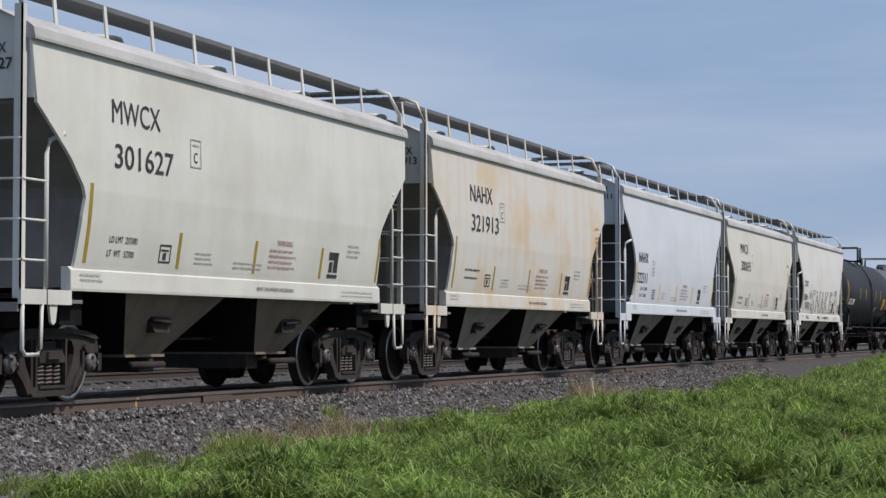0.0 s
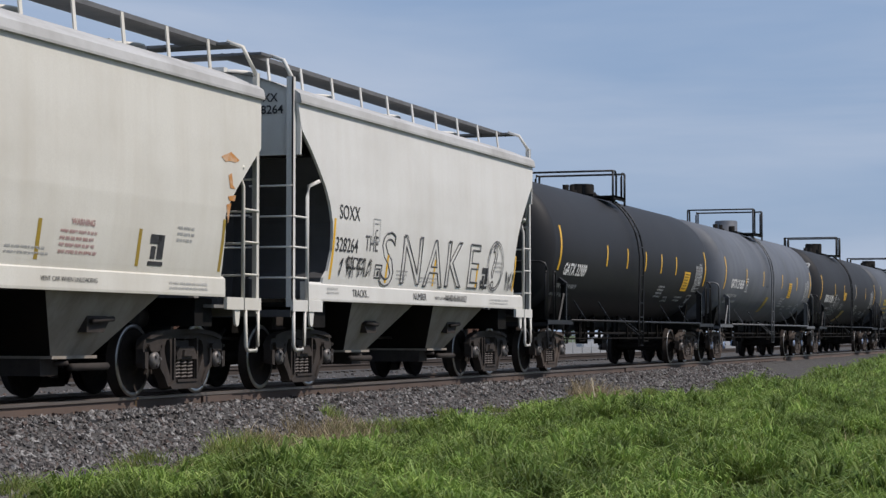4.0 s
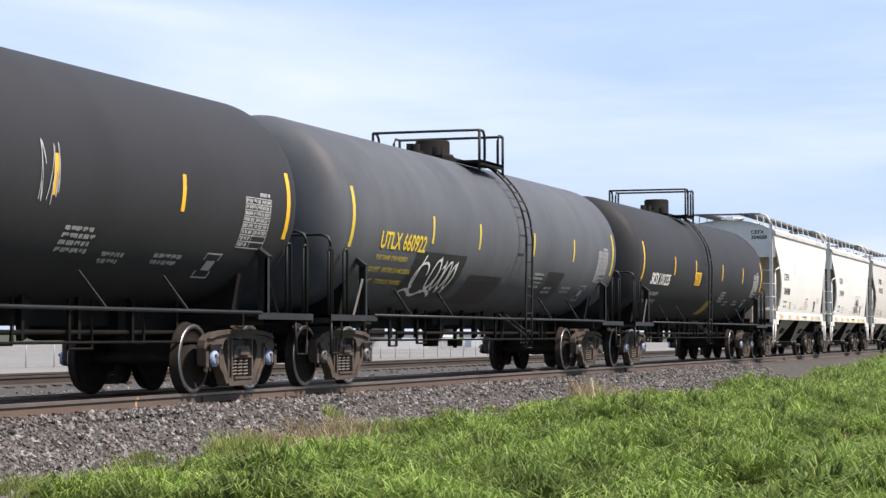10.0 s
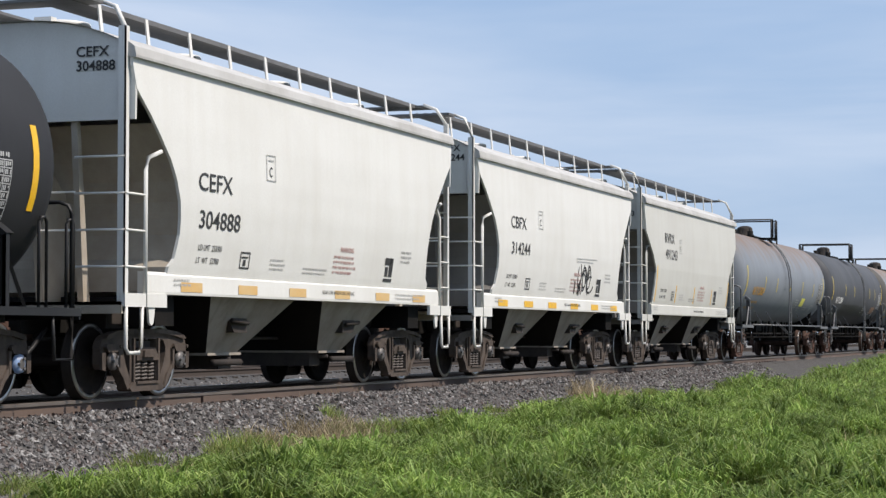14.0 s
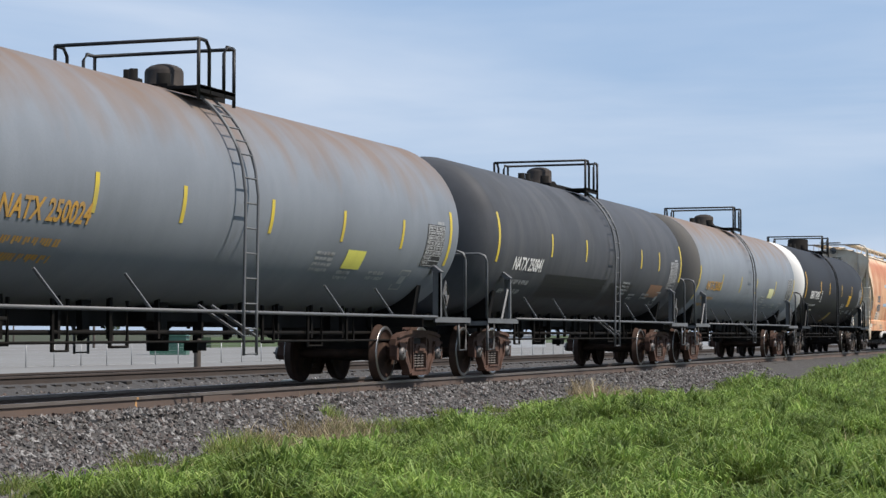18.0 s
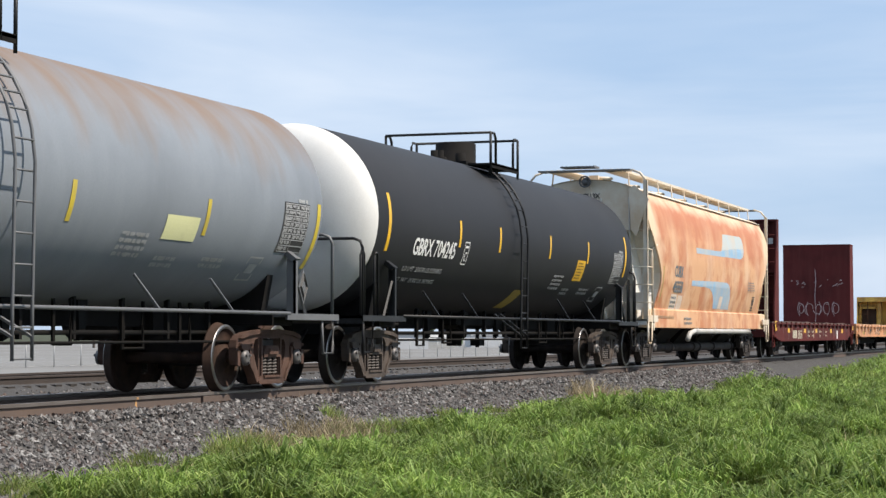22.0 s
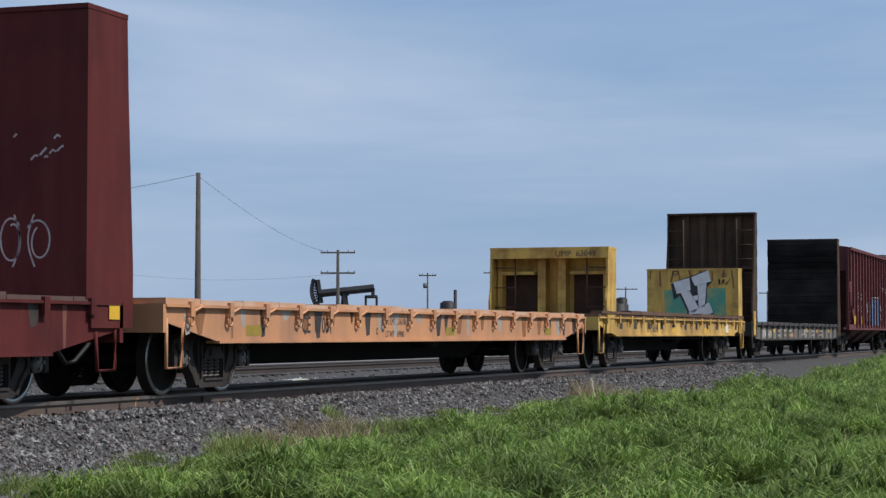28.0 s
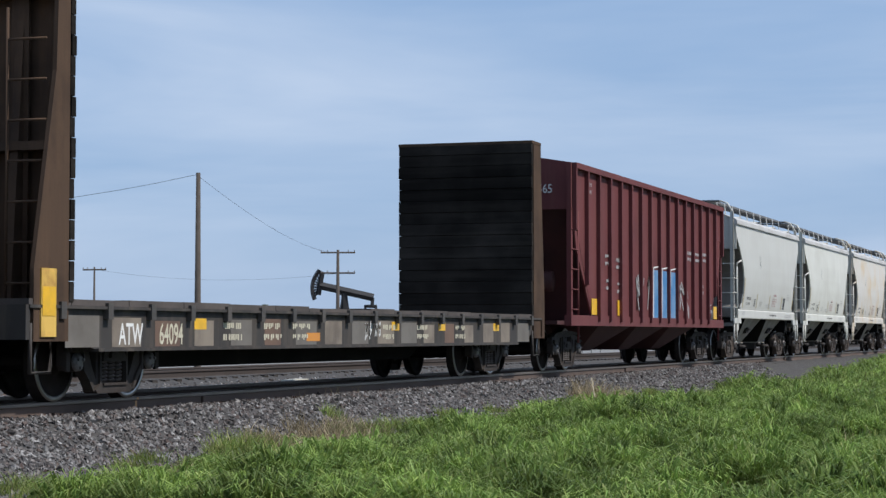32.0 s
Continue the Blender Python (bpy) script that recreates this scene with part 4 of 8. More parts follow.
def bulkhead(car, x, outer, top, deck_z, face_mat, frame_mat, thick=0.12, y=1.4, foot=0.75, head=0.26, ribs=4, ladder=True, planks=0, low=0.6):
    """The upright end wall of a flat car. outer: the side (-1 or 1) on which its braces stand."""
    if planks:
        w = Shape()
        w.box(x - 0.02, x + 0.02, -y + 0.03, y - 0.03, deck_z, top - 0.02)
        wall = part("bulkhead", w, frame_mat, car)
        h = (top - deck_z) / planks
        for k in range(planks):
            p = Shape()
            jut = 0.006 * ((k * 7) % 5)
            p.box(*sorted((x - outer * (0.02 + jut), x - outer * (thick + jut))), -y + 0.004 * (k % 3), y - 0.003 * (k % 4), deck_z + k * h + 0.004, deck_z + (k + 1) * h - 0.006)
            part("plank", p, face_mat, wall)
    else:
        w = Shape()
        w.box(*sorted((x, x - outer * thick)), -y, y, deck_z, top)
        wall = part("bulkhead", w, face_mat, car)
    for sy in (-1, 1):
        g = Shape()
        g.prism([(x, top), (x + outer * head, top), (x + outer * (head + 0.04), top - 0.9), (x + outer * foot, deck_z + 0.35), (x + outer * foot, low), (x, low)], *sorted((sy * (y - 0.05), sy * y)))
        part("end_brace", g, frame_mat, wall)
    for k in range(ribs):
        yy = -y + (k + 1) * 2 * y / (ribs + 1)
        if ribs == 2:
            yy = (-0.24, 0.24)[k]
            g = Shape()
            g.prism([(x, top - 0.06), (x + outer * 0.34, top - 0.16), (x + outer * 0.38, deck_z), (x, deck_z)], yy - 0.09, yy + 0.09)
            part("rib", g, frame_mat, wall)
            continue
        g = Shape()
        g.prism([(x, top - 0.05), (x + outer * 0.12, top - 0.05), (x + outer * (0.5 if ribs < 3 else 0.38), deck_z), (x, deck_z)], yy - 0.05, yy + 0.05)
        g.box(*sorted((x + outer * 0.1, x + outer * 0.14)), yy - 0.11, yy + 0.11, deck_z, top - 0.05)
        part("rib", g, frame_mat, wall)
    if ribs == 2:
        # dark brown plates on the wall between ribs and posts
        for yy in (-0.84, 0.84):
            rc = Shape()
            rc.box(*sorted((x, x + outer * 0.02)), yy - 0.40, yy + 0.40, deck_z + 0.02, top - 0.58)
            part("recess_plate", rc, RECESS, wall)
            sh = Shape()
            sh.box(*sorted((x, x + outer * 0.34)), yy - 0.42, yy + 0.42, top - 0.60, top - 0.53)
            part("recess_lintel", sh, frame_mat, wall)
            st = Shape()
            st.box(*sorted((x, x + outer * 0.30)), yy + math.copysign(0.42, yy) - 0.06, yy + math.copysign(0.42, yy) + 0.06, deck_z, top - 0.08)
            part("recess_post", st, frame_mat, wall)
    if ribs == 2:
        hp = Shape()
        hp.box(*sorted((x + outer * (head - 0.03), x + outer * head)), -y + 0.05, y - 0.05, top - 0.24, top - 0.046)
        part("header_plate", hp, frame_mat, wall)
    cap = Shape()
    cap.box(*sorted((x - outer * (thick + 0.02), x + outer * (head + 0.006))), -y - 0.006, y + 0.006, top - 0.045, top + 0.012)
    if ribs > 2:
        mb = Shape()
        mb.box(*sorted((x, x + outer * 0.3)), -y + 0.06, y - 0.06, deck_z + (top - deck_z) * 0.5 - 0.05, deck_z + (top - deck_z) * 0.5 + 0.05)
        part("middle_beam", mb, frame_mat, wall)
    part("top_beam", cap, frame_mat, wall)
    if ladder:
        for sy in (-1, 1):
            la = Shape()
            for k in range(int((top - deck_z) / 0.45)):
                z = deck_z + 0.2 + 0.45 * k
                la.tube([(x + outer * 0.42, sy * (y - 0.06), z), (x + outer * 0.42, sy * (y - 0.55), z)], 0.016)
            la.tube([(x + outer * 0.42, sy * (y - 0.55), deck_z), (x + outer * 0.42, sy * (y - 0.55), top - 0.2)], 0.02)
            part("ladder", la, RUSTED if ribs == 2 else frame_mat, wall)
    return wall


# ---- ribbed open-side hopper ----
def ribbed_hopper(label, x, half, mat_body, mat_dark):
    car = thing("ribbed_hopper_car", label, "hopper car", "", (x, TRACK_Y, 0))
    L, z0, z1, y = half - 1.25, 1.02, 4.36, 1.52
    for s in (-1, 1):
        sh = Shape()
        sh.prism([(-L + 1.7, z0), (L - 1.7, z0), (L - 0.3, 2.6), (L, 3.5), (L, z1), (-L, z1), (-L, 3.5), (-L + 0.3, 2.6)], *sorted((s * y, s * (y - 0.04))))
        side = part("side_sheet", sh, mat_body, car)
        for k in range(17):
            xx = -L + 0.05 + k * (2 * L - 0.1) / 16
            zb = z0 if abs(xx) < L - 1.7 else 1.05 + 1.6 * (abs(xx) - L + 1.7) / 1.4
            r = Shape()
            r.prism_x([(s * y, min(zb, 3.3)), (s * (y + 0.09), min(zb, 3.3) + 0.05), (s * (y + 0.09), z1 - 0.1), (s * y, z1 - 0.04)], xx - 0.045, xx + 0.045)
            part("side_rib", r, mat_body, side)
        ch = Shape()
        ch.box(-L, L, *sorted((s * (y - 0.05), s * (y + 0.1))), z1 - 0.1, z1 + 0.02)
        part("top_chord", ch, mat_body, car)
        sl = Shape()
        sl.box(-L - 0.2, L + 0.2, *sorted((s * (y - 0.12), s * (y + 0.03))), z0 - 0.06, z0 + 0.16)
        part("side_sill", sl, mat_body, car)
    rf = Shape()
    rf.prism_x([(-y, z1), (y, z1), (0.8, z1 + 0.14), (-0.8, z1 + 0.14)], -L, L)
    part("roof", rf, mat_body, car)
    for s in (-1, 1):
        e = Shape()
        e.prism_x([(-y, 3.4), (y, 3.4), (y, z1 + 0.02), (0.8, z1 + 0.14), (-0.8, z1 + 0.14), (-y, z1 + 0.02)], s * L, s * (L + 0.03))
        part("end_panel", e, mat_body, car)
        d = Shape()
        d.add([(s * (L - 0.02), -y, 3.5), (s * (L - 0.02), y, 3.5), (s * (L - 1.7), y, z0), (s * (L - 1.7), -y, z0), (s * (L + 0.02), -y, 3.5), (s * (L + 0.02), y, 3.5), (s * (L - 1.66), y, z0), (s * (L - 1.66), -y, z0)],
              [(0, 1, 2, 3), (4, 7, 6, 5), (0, 3, 7, 4), (1, 5, 6, 2), (0, 4, 5, 1), (3, 2, 6, 7)])
        part("slope_sheet", d, mat_dark, car)
        for sy in (-1, 1):
            p = Shape()
            p.box(*sorted((s * (L - 0.02), s * (L + 0.1))), *sorted((sy * y, sy * (y - 0.1))), 0.95, z1)
            part("end_post", p, mat_body, car)
            la = Shape()
            for k in range(6):
                la.tube([(s * (L + 0.08), sy * y, 1.3 + 0.42 * k), (s * (L - 0.45), sy * y, 1.3 + 0.42 * k)], 0.016)
            la.tube([(s * (L - 0.45), sy * y, 0.6), (s * (L - 0.45), sy * y, 3.4)], 0.025)
            part("ladder", la, mat_body, car)
        pl = Shape()
        pl.box(*sorted((s * (L - 1.8), s * (half - 0.5))), -1.4, 1.4, 0.98, 1.06)
        part("end_platform", pl, mat_dark, car)
        cy = Shape()
        cy.lathe([(0.0, -0.35), (0.22, -0.35), (0.22, 0.35), (0.0, 0.35)], "y", (s * (L - 0.5), -0.6, 1.9), 14)
        part("brake_reservoir", cy, mat_dark, car)
        add_truck(car, s * (half - 2.3), True)
    b = Shape()
    for k in (-1, 0, 1):
        c = k * 3.6
        b.add([(c - 1.6, -1.4, z0), (c + 1.6, -1.4, z0), (c + 1.6, 1.4, z0), (c - 1.6, 1.4, z0), (c - 0.5, -0.6, 0.4), (c + 0.5, -0.6, 0.4), (c + 0.5, 0.6, 0.4), (c - 0.5, 0.6, 0.4)],
              [(0, 1, 5, 4), (1, 2, 6, 5), (2, 3, 7, 6), (3, 0, 4, 7), (4, 5, 6, 7)])
    part("hopper_bay", b, mat_dark, car)
    cs = Shape()
    cs.box(-half + 0.45, half - 0.45, -0.2, 0.2, 0.75, 1.1)
    part("centre_sill", cs, mat_dark, car)
    add_coupler(car, half)
    return car


# ---- ground, track bed, rails ----
def value_noise(x, y, scale, seed):
    """Smooth random heights on a lattice, for arrays of places."""
    rs = np.random.RandomState(seed)
    t = rs.rand(256, 256)
    u, v = np.asarray(x) / scale, np.asarray(y) / scale
    i, j = np.floor(u).astype(int), np.floor(v).astype(int)
    a, b = u - i, v - j
    a, b = a * a * (3 - 2 * a), b * b * (3 - 2 * b)
    g = lambda p, q: t[p % 256, q % 256]
    return (g(i, j) * (1 - a) + g(i + 1, j) * a) * (1 - b) + (g(i, j + 1) * (1 - a) + g(i + 1, j + 1) * a) * b


def fast_mesh(name, verts, faces, sizes, material, smooth=False):
    """A large mesh from arrays; sizes: corners a face."""
    me = bpy.data.meshes.new(name)
    me.vertices.add(len(verts))
    me.vertices.foreach_set("co", np.asarray(verts, np.float32).ravel())
    me.loops.add(len(faces))
    me.loops.foreach_set("vertex_index", np.asarray(faces, np.int32))
    me.polygons.add(len(sizes))
    starts = np.concatenate([[0], np.cumsum(sizes)[:-1]]).astype(np.int32)
    me.polygons.foreach_set("loop_start", starts)
    me.polygons.foreach_set("loop_total", np.asarray(sizes, np.int32))
    me.polygons.foreach_set("use_smooth", np.full(len(sizes), smooth))
    me.materials.append(material)
    me.update(calc_edges=True)
    return me


def sheet(name, xs, ys, height, material):
    X, Y = np.meshgrid(xs, ys, indexing="ij")
    Z = height(X, Y)
    n, m = len(xs), len(ys)
    I = np.arange(n * m).reshape(n, m)
    f = np.stack([I[:-1, :-1], I[1:, :-1], I[1:, 1:], I[:-1, 1:]], -1).reshape(-1)
    return fast_mesh(name, np.stack([X, Y, Z], -1).reshape(-1, 3), f, np.full((n - 1) * (m - 1), 4), material, True)


def ground_z(X, Y):
    z = np.interp(Y, [-4000, 9.6, 10.5, 11.1, 22.6, 26.0, 30.0, 4000], [-0.72, -0.72, -0.62, -0.42, -0.42, -0.80, -0.95, -0.95])
    near = (np.abs(X) < 150) & (Y < 40)
    return z + np.where(near, 0.10 * (value_noise(X, Y, 2.3, 3) - 0.5) + 0.05 * (value_noise(X, Y, 0.7, 4) - 0.5), 0)


MG = paint("earth_and_turf", (0.03, 0.04, 0.014), (0.07, 0.058, 0.035), 0.8, rough=0.95, scale=0.5, fine=12, bump=0.6)
xs = np.unique(np.concatenate([[-4000, -1500, -500, -150], np.arange(-60, 120, 1.0), [150, 220, 400, 800, 1500, 4000]]))
ys = np.unique(np.concatenate([[-4000, -1000, -200, -60, -25], np.arange(-12, 31, 0.5), [34, 40, 55, 80, 130, 220, 400, 900, 2000, 4000]]))
ground = tagged(new("ground", sheet("ground", xs, ys, ground_z, MG)), "flat earth and turf ground reaching the horizon", "ground", kind="structure")


def bed_z(X, Y):
    z = np.interp(Y, [8.2, 8.6, 9.9, 10.35, 10.8, 11.15, 11.35, 11.72, 11.80, 14.0, 15.2, 18.6, 19.2, 22.0, 23.2], [-0.92, -0.70, -0.68, -0.60, -0.43, -0.23, -0.165, -0.168, -0.20, -0.19, -0.33, -0.33, -0.16, -0.16, -0.85])
    return z + 0.05 * (value_noise(X, Y, 0.45, 8) - 0.5) + 0.03 * (value_noise(X, Y, 0.12, 9) - 0.5) + 0.1 * (value_noise(X, Y * 0.3, 3.1, 10) - 0.5) * (np.abs(Y - 10.4) < 0.8)


MB = paint("crushed_stone", (0.07, 0.066, 0.063), (0.03, 0.028, 0.027), 0.9, rough=0.95, scale=14, fine=38, bump=1.0)
xs = np.unique(np.concatenate([np.arange(-60, 12, 2.0), np.arange(12, 45, 0.14), np.arange(45, 110, 0.5), np.arange(110, 720, 20)]))
ys = np.unique(np.concatenate([np.arange(8.2, 15, 0.12), np.arange(15, 23.3, 0.3)]))
bed = tagged(new("ballast_bed", sheet("ballast_bed", xs, ys, bed_z, MB)), "grey crushed stone ballast under two tracks", "ballast", kind="structure")


def stones(name, count, x0, x1, y0, y1, size, seed, colours, lift=0.0):
    """Loose angular stones, one mesh."""
    rs = np.random.RandomState(seed)
    px = x0 + (x1 - x0) * rs.rand(count) ** 1.7
    py = y0 + (y1 - y0) * rs.rand(count)
    pz = np.maximum(bed_z(px, py), ground_z(px, py) + 0.01) + lift
    # cut octahedra stretched at random
    base = np.array([(1, 0, 0), (-1, 0, 0), (0, 1, 0), (0, -1, 0), (0, 0, 1), (0, 0, -1)], float)
    tri = np.array([(0, 2, 4), (2, 1, 4), (1, 3, 4), (3, 0, 4), (2, 0, 5), (1, 2, 5), (3, 1, 5), (0, 3, 5)])
    v = base[None] * (0.6 + 0.8 * rs.rand(count, 6, 1)) + 0.45 * (rs.rand(count, 6, 3) - 0.5)
    a = rs.rand(count) * 2 * np.pi
    c, s = np.cos(a), np.sin(a)
    rot = np.zeros((count, 3, 3))
    rot[:, 0, 0], rot[:, 0, 1], rot[:, 1, 0], rot[:, 1, 1], rot[:, 2, 2] = c, -s, s, c, 1
    tilt = rs.rand(count) * 2
    c, s = np.cos(tilt), np.sin(tilt)
    r2 = np.zeros((count, 3, 3))
    r2[:, 0, 0], r2[:, 1, 1], r2[:, 1, 2], r2[:, 2, 1], r2[:, 2, 2] = 1, c, -s, s, c
    v = np.einsum("nij,nkj->nki", rot @ r2, v * np.array([1.0, 0.85, 0.75]))
    v = v * (size * (0.55 + 0.9 * rs.rand(count, 1, 1) ** 2)) + np.stack([px, py, pz], -1)[:, None]
    f = (tri[None] + 6 * np.arange(count)[:, None, None]).reshape(-1)
    me = fast_mesh(name, v.reshape(-1, 3), f, np.full(count * 8, 3), islands(name, colours, 0.9))
    return tagged(new(name, me), "loose grey and brown crushed stones", "stones", kind="stuff")


GREYS = [(0.032, 0.029, 0.029), (0.077, 0.071, 0.070), (0.130, 0.121, 0.118), (0.186, 0.175, 0.171), (0.124, 0.090, 0.079), (0.271, 0.262, 0.258), (0.096, 0.092, 0.090), (0.407, 0.398, 0.390), (0.158, 0.132, 0.121)]
stones("ballast_stones", 88000, 13.5, 64, 8.3, 11.78, 0.038, 21, GREYS)
# near-black stones between the rails: the train's shade put into their colour
TRAIN_SHADE = [(0.012, 0.011, 0.010), (0.03, 0.027, 0.025), (0.05, 0.045, 0.042), (0.022, 0.020, 0.019), (0.075, 0.068, 0.062)]
stones("track_stones", 22000, 14, 70, 11.9, 13.3, 0.036, 22, TRAIN_SHADE)
stones("between_track_stones", 14000, 18, 70, 13.45, 18.9, 0.042, 23, GREYS)


def rail_line(name, y, used=True):
    prof = [(-0.075, -0.185), (0.075, -0.185), (0.075, -0.173), (0.012, -0.148), (0.012, -0.05), (0.037, -0.04), (0.037, -0.006), (0.028, 0.0), (-0.028, 0.0), (-0.037, -0.006), (-0.037, -0.04), (-0.012, -0.05), (-0.012, -0.148), (-0.075, -0.173)]
    sh = Shape()
    n = len(prof)
    for xa in (-120, 750):
        sh.v += [(xa, y + a, b) for a, b in prof]
    for i in range(n):
        k = (i + 1) % n
        sh.f.append((i, k, n + k, n + i))
        sh.m.append(1 if i in (5, 6, 7, 8, 9, 10) else 0)
        sh.s.append(False)
    r = part(name, sh, [M["rail_side"], M["rail_head"]] if used else [M["rail_old"], M["rail_old"]])
    return tagged(r, "long brown rusty steel rail with a worn head", "rail", "rails", "structure")


for y in (11.85, 13.355, 19.6, 21.1):
    rail_line("rail", y, y < 15)
# joint bars and a paint mark on the near rail
jb = Shape()
for xx in (24.9, 48.6, 72.3):
    jb.box(xx - 0.45, xx + 0.45, 11.80, 11.838, -0.135, -0.05)
tagged(part("joint_bar", jb, M["rail_side"]), "rusty steel joint bars bolted to the near rail", "joint bar", kind="structure")
pm = Shape()
pm.add([(22.57, 11.8105, -0.008), (22.62, 11.8105, -0.008), (22.62, 11.8105, -0.04), (22.57, 11.8105, -0.04)], [(0, 1, 2, 3)])
pm.add([(22.57, 11.836, -0.05), (22.62, 11.836, -0.05), (22.62, 11.836, -0.148), (22.57, 11.836, -0.148)], [(0, 1, 2, 3)])
tagged(part("paint_mark", pm, paint("pale_orange_paint", (0.55, 0.30, 0.12), (0.3, 0.18, 0.1), 0.6)), "pale orange paint mark on the rail web", "paint mark", kind="structure")

# ties: the near ones singly, the rest as one mesh
tie = Shape()
tie.box(-0.115, 0.115, -1.3, 1.3, -0.36, -0.187)
tie_mesh = tie.mesh("tie", [M["tie"]])
track = tagged(new("track_ties"), "dark creosoted wooden ties under the track", "ties", kind="structure")
for k in range(110):
    part("tie", tie_mesh, None, track, at=(12.0 + 0.53 * k, 12.6, 0.004 * ((k * 5) % 4)))
far = Shape()
for k in range(150):
    far.box(12 + 0.56 * k - 0.115, 12 + 0.56 * k + 0.115, 19.05, 21.65, -0.33, -0.165)
tagged(part("siding_ties", far, M["tie"]), "dark wooden ties under the second track", "ties", kind="stuff")
sp = Shape()
for k in range(110):
    xx = 12.0 + 0.53 * k
    sp.box(xx - 0.09, xx + 0.09, 11.70, 11.80, -0.186, -0.172)
    sp.box(xx - 0.05, xx - 0.02, 11.745, 11.785, -0.172, -0.128)
    sp.box(xx + 0.03, xx + 0.06, 11.745, 11.785, -0.172, -0.135)
    sp.box(xx + 0.12, xx + 0.2, 11.755, 11.80, -0.186, -0.14)
tagged(part("tie_plates", sp, M["spike"]), "rusty tie plates, spikes and anchors along the rail", "rail fastenings", kind="stuff")
blk = Shape()
blk.box(38.4, 39.25, 16.5, 16.75, -0.33, -0.16)
tagged(part("concrete_block", blk, paint("pale_concrete", (0.62, 0.60, 0.52), rough=0.9)), "small pale concrete block lying between the tracks", "block")


# ---- grass and weeds ----
def blades(name, px, py, pz, height, width, lean, colours, seed, label, translucent=0.35, way=None, simple=False, droop=0.0):
    """Bent tapering blades, one mesh."""
    n = len(px)
    rs = np.random.RandomState(seed)
    a = rs.rand(n) * 2 * np.pi if way is None else way
    d = np.stack([np.cos(a), np.sin(a)], -1)
    b = rs.rand(n) * 2 * np.pi
    s = np.stack([np.cos(b), np.sin(b)], -1) * (width / 2)[:, None]
    p = np.stack([px, py, pz], -1)
    k = (lean * height)[:, None]
    z = np.zeros((n, 1))
    up = lambda f: np.concatenate([z, z, (height * f)[:, None]], 1)
    sd = np.concatenate([s, z], 1)
    dd = np.concatenate([d * k, z], 1)
    if simple:
        v = np.stack([p - sd, p + sd, p + dd + up(0.95)], 1)
        me = fast_mesh(name, v.reshape(-1, 3), np.arange(3 * n), np.full(n, 3), islands(name, colours, 0.55, translucent))
        return tagged(new(name, me), label, "grass", kind="stuff")
    mid, tip = 0.55 + 0.3 * droop, 0.95 - 0.55 * droop
    v = np.stack([p - sd, p + sd, p + dd * 0.38 + up(mid) - sd * 0.8, p + dd * 0.38 + up(mid) + sd * 0.8, p + dd + up(tip)], 1)
    base = 5 * np.arange(n)
    f = np.stack([base, base + 1, base + 3, base + 2, base + 2, base + 3, base + 4], 1).reshape(-1)
    sizes = np.tile([4, 3], n)
    me = fast_mesh(name, v.reshape(-1, 3), f, sizes, islands(name, colours, 0.55, translucent))
    return tagged(new(name, me), label, "grass", kind="stuff")


GREEN = [(0.100, 0.161, 0.037), (0.172, 0.250, 0.055), (0.233, 0.312, 0.074), (0.122, 0.187, 0.040), (0.294, 0.329, 0.103), (0.202, 0.276, 0.062), (0.365, 0.329, 0.139), (0.142, 0.215, 0.047)]
STRAW = [(0.36, 0.29, 0.17), (0.50, 0.42, 0.27), (0.24, 0.18, 0.10), (0.42, 0.36, 0.22)]


def grass_edge(x):
    """How far the turf reaches towards the track."""
    base = np.interp(x, [14, 15.5, 17, 18.5, 19.5, 20.6, 21.8, 23.3, 25, 27, 29, 31, 34, 37, 39.5, 41.5, 43.5, 46, 55, 73, 120],
                     [8.75, 8.85, 8.95, 9.15, 9.15, 8.8, 8.7, 9.0, 9.5, 9.75, 9.6, 9.4, 9.4, 9.3, 8.8, 8.3, 8.35, 8.9, 8.8, 9.0, 9.1])
    return base + 0.75 * (value_noise(x, x * 0 + 7, 1.1, 32) - 0.5) + 0.4 * (value_noise(x, x * 0 + 3, 0.35, 31) - 0.5)


def near_edge(px, py):
    """0 at the turf's ragged edge, 1 a good stride inside it."""
    return np.clip((grass_edge(px) - py) / 1.1, 0, 1)


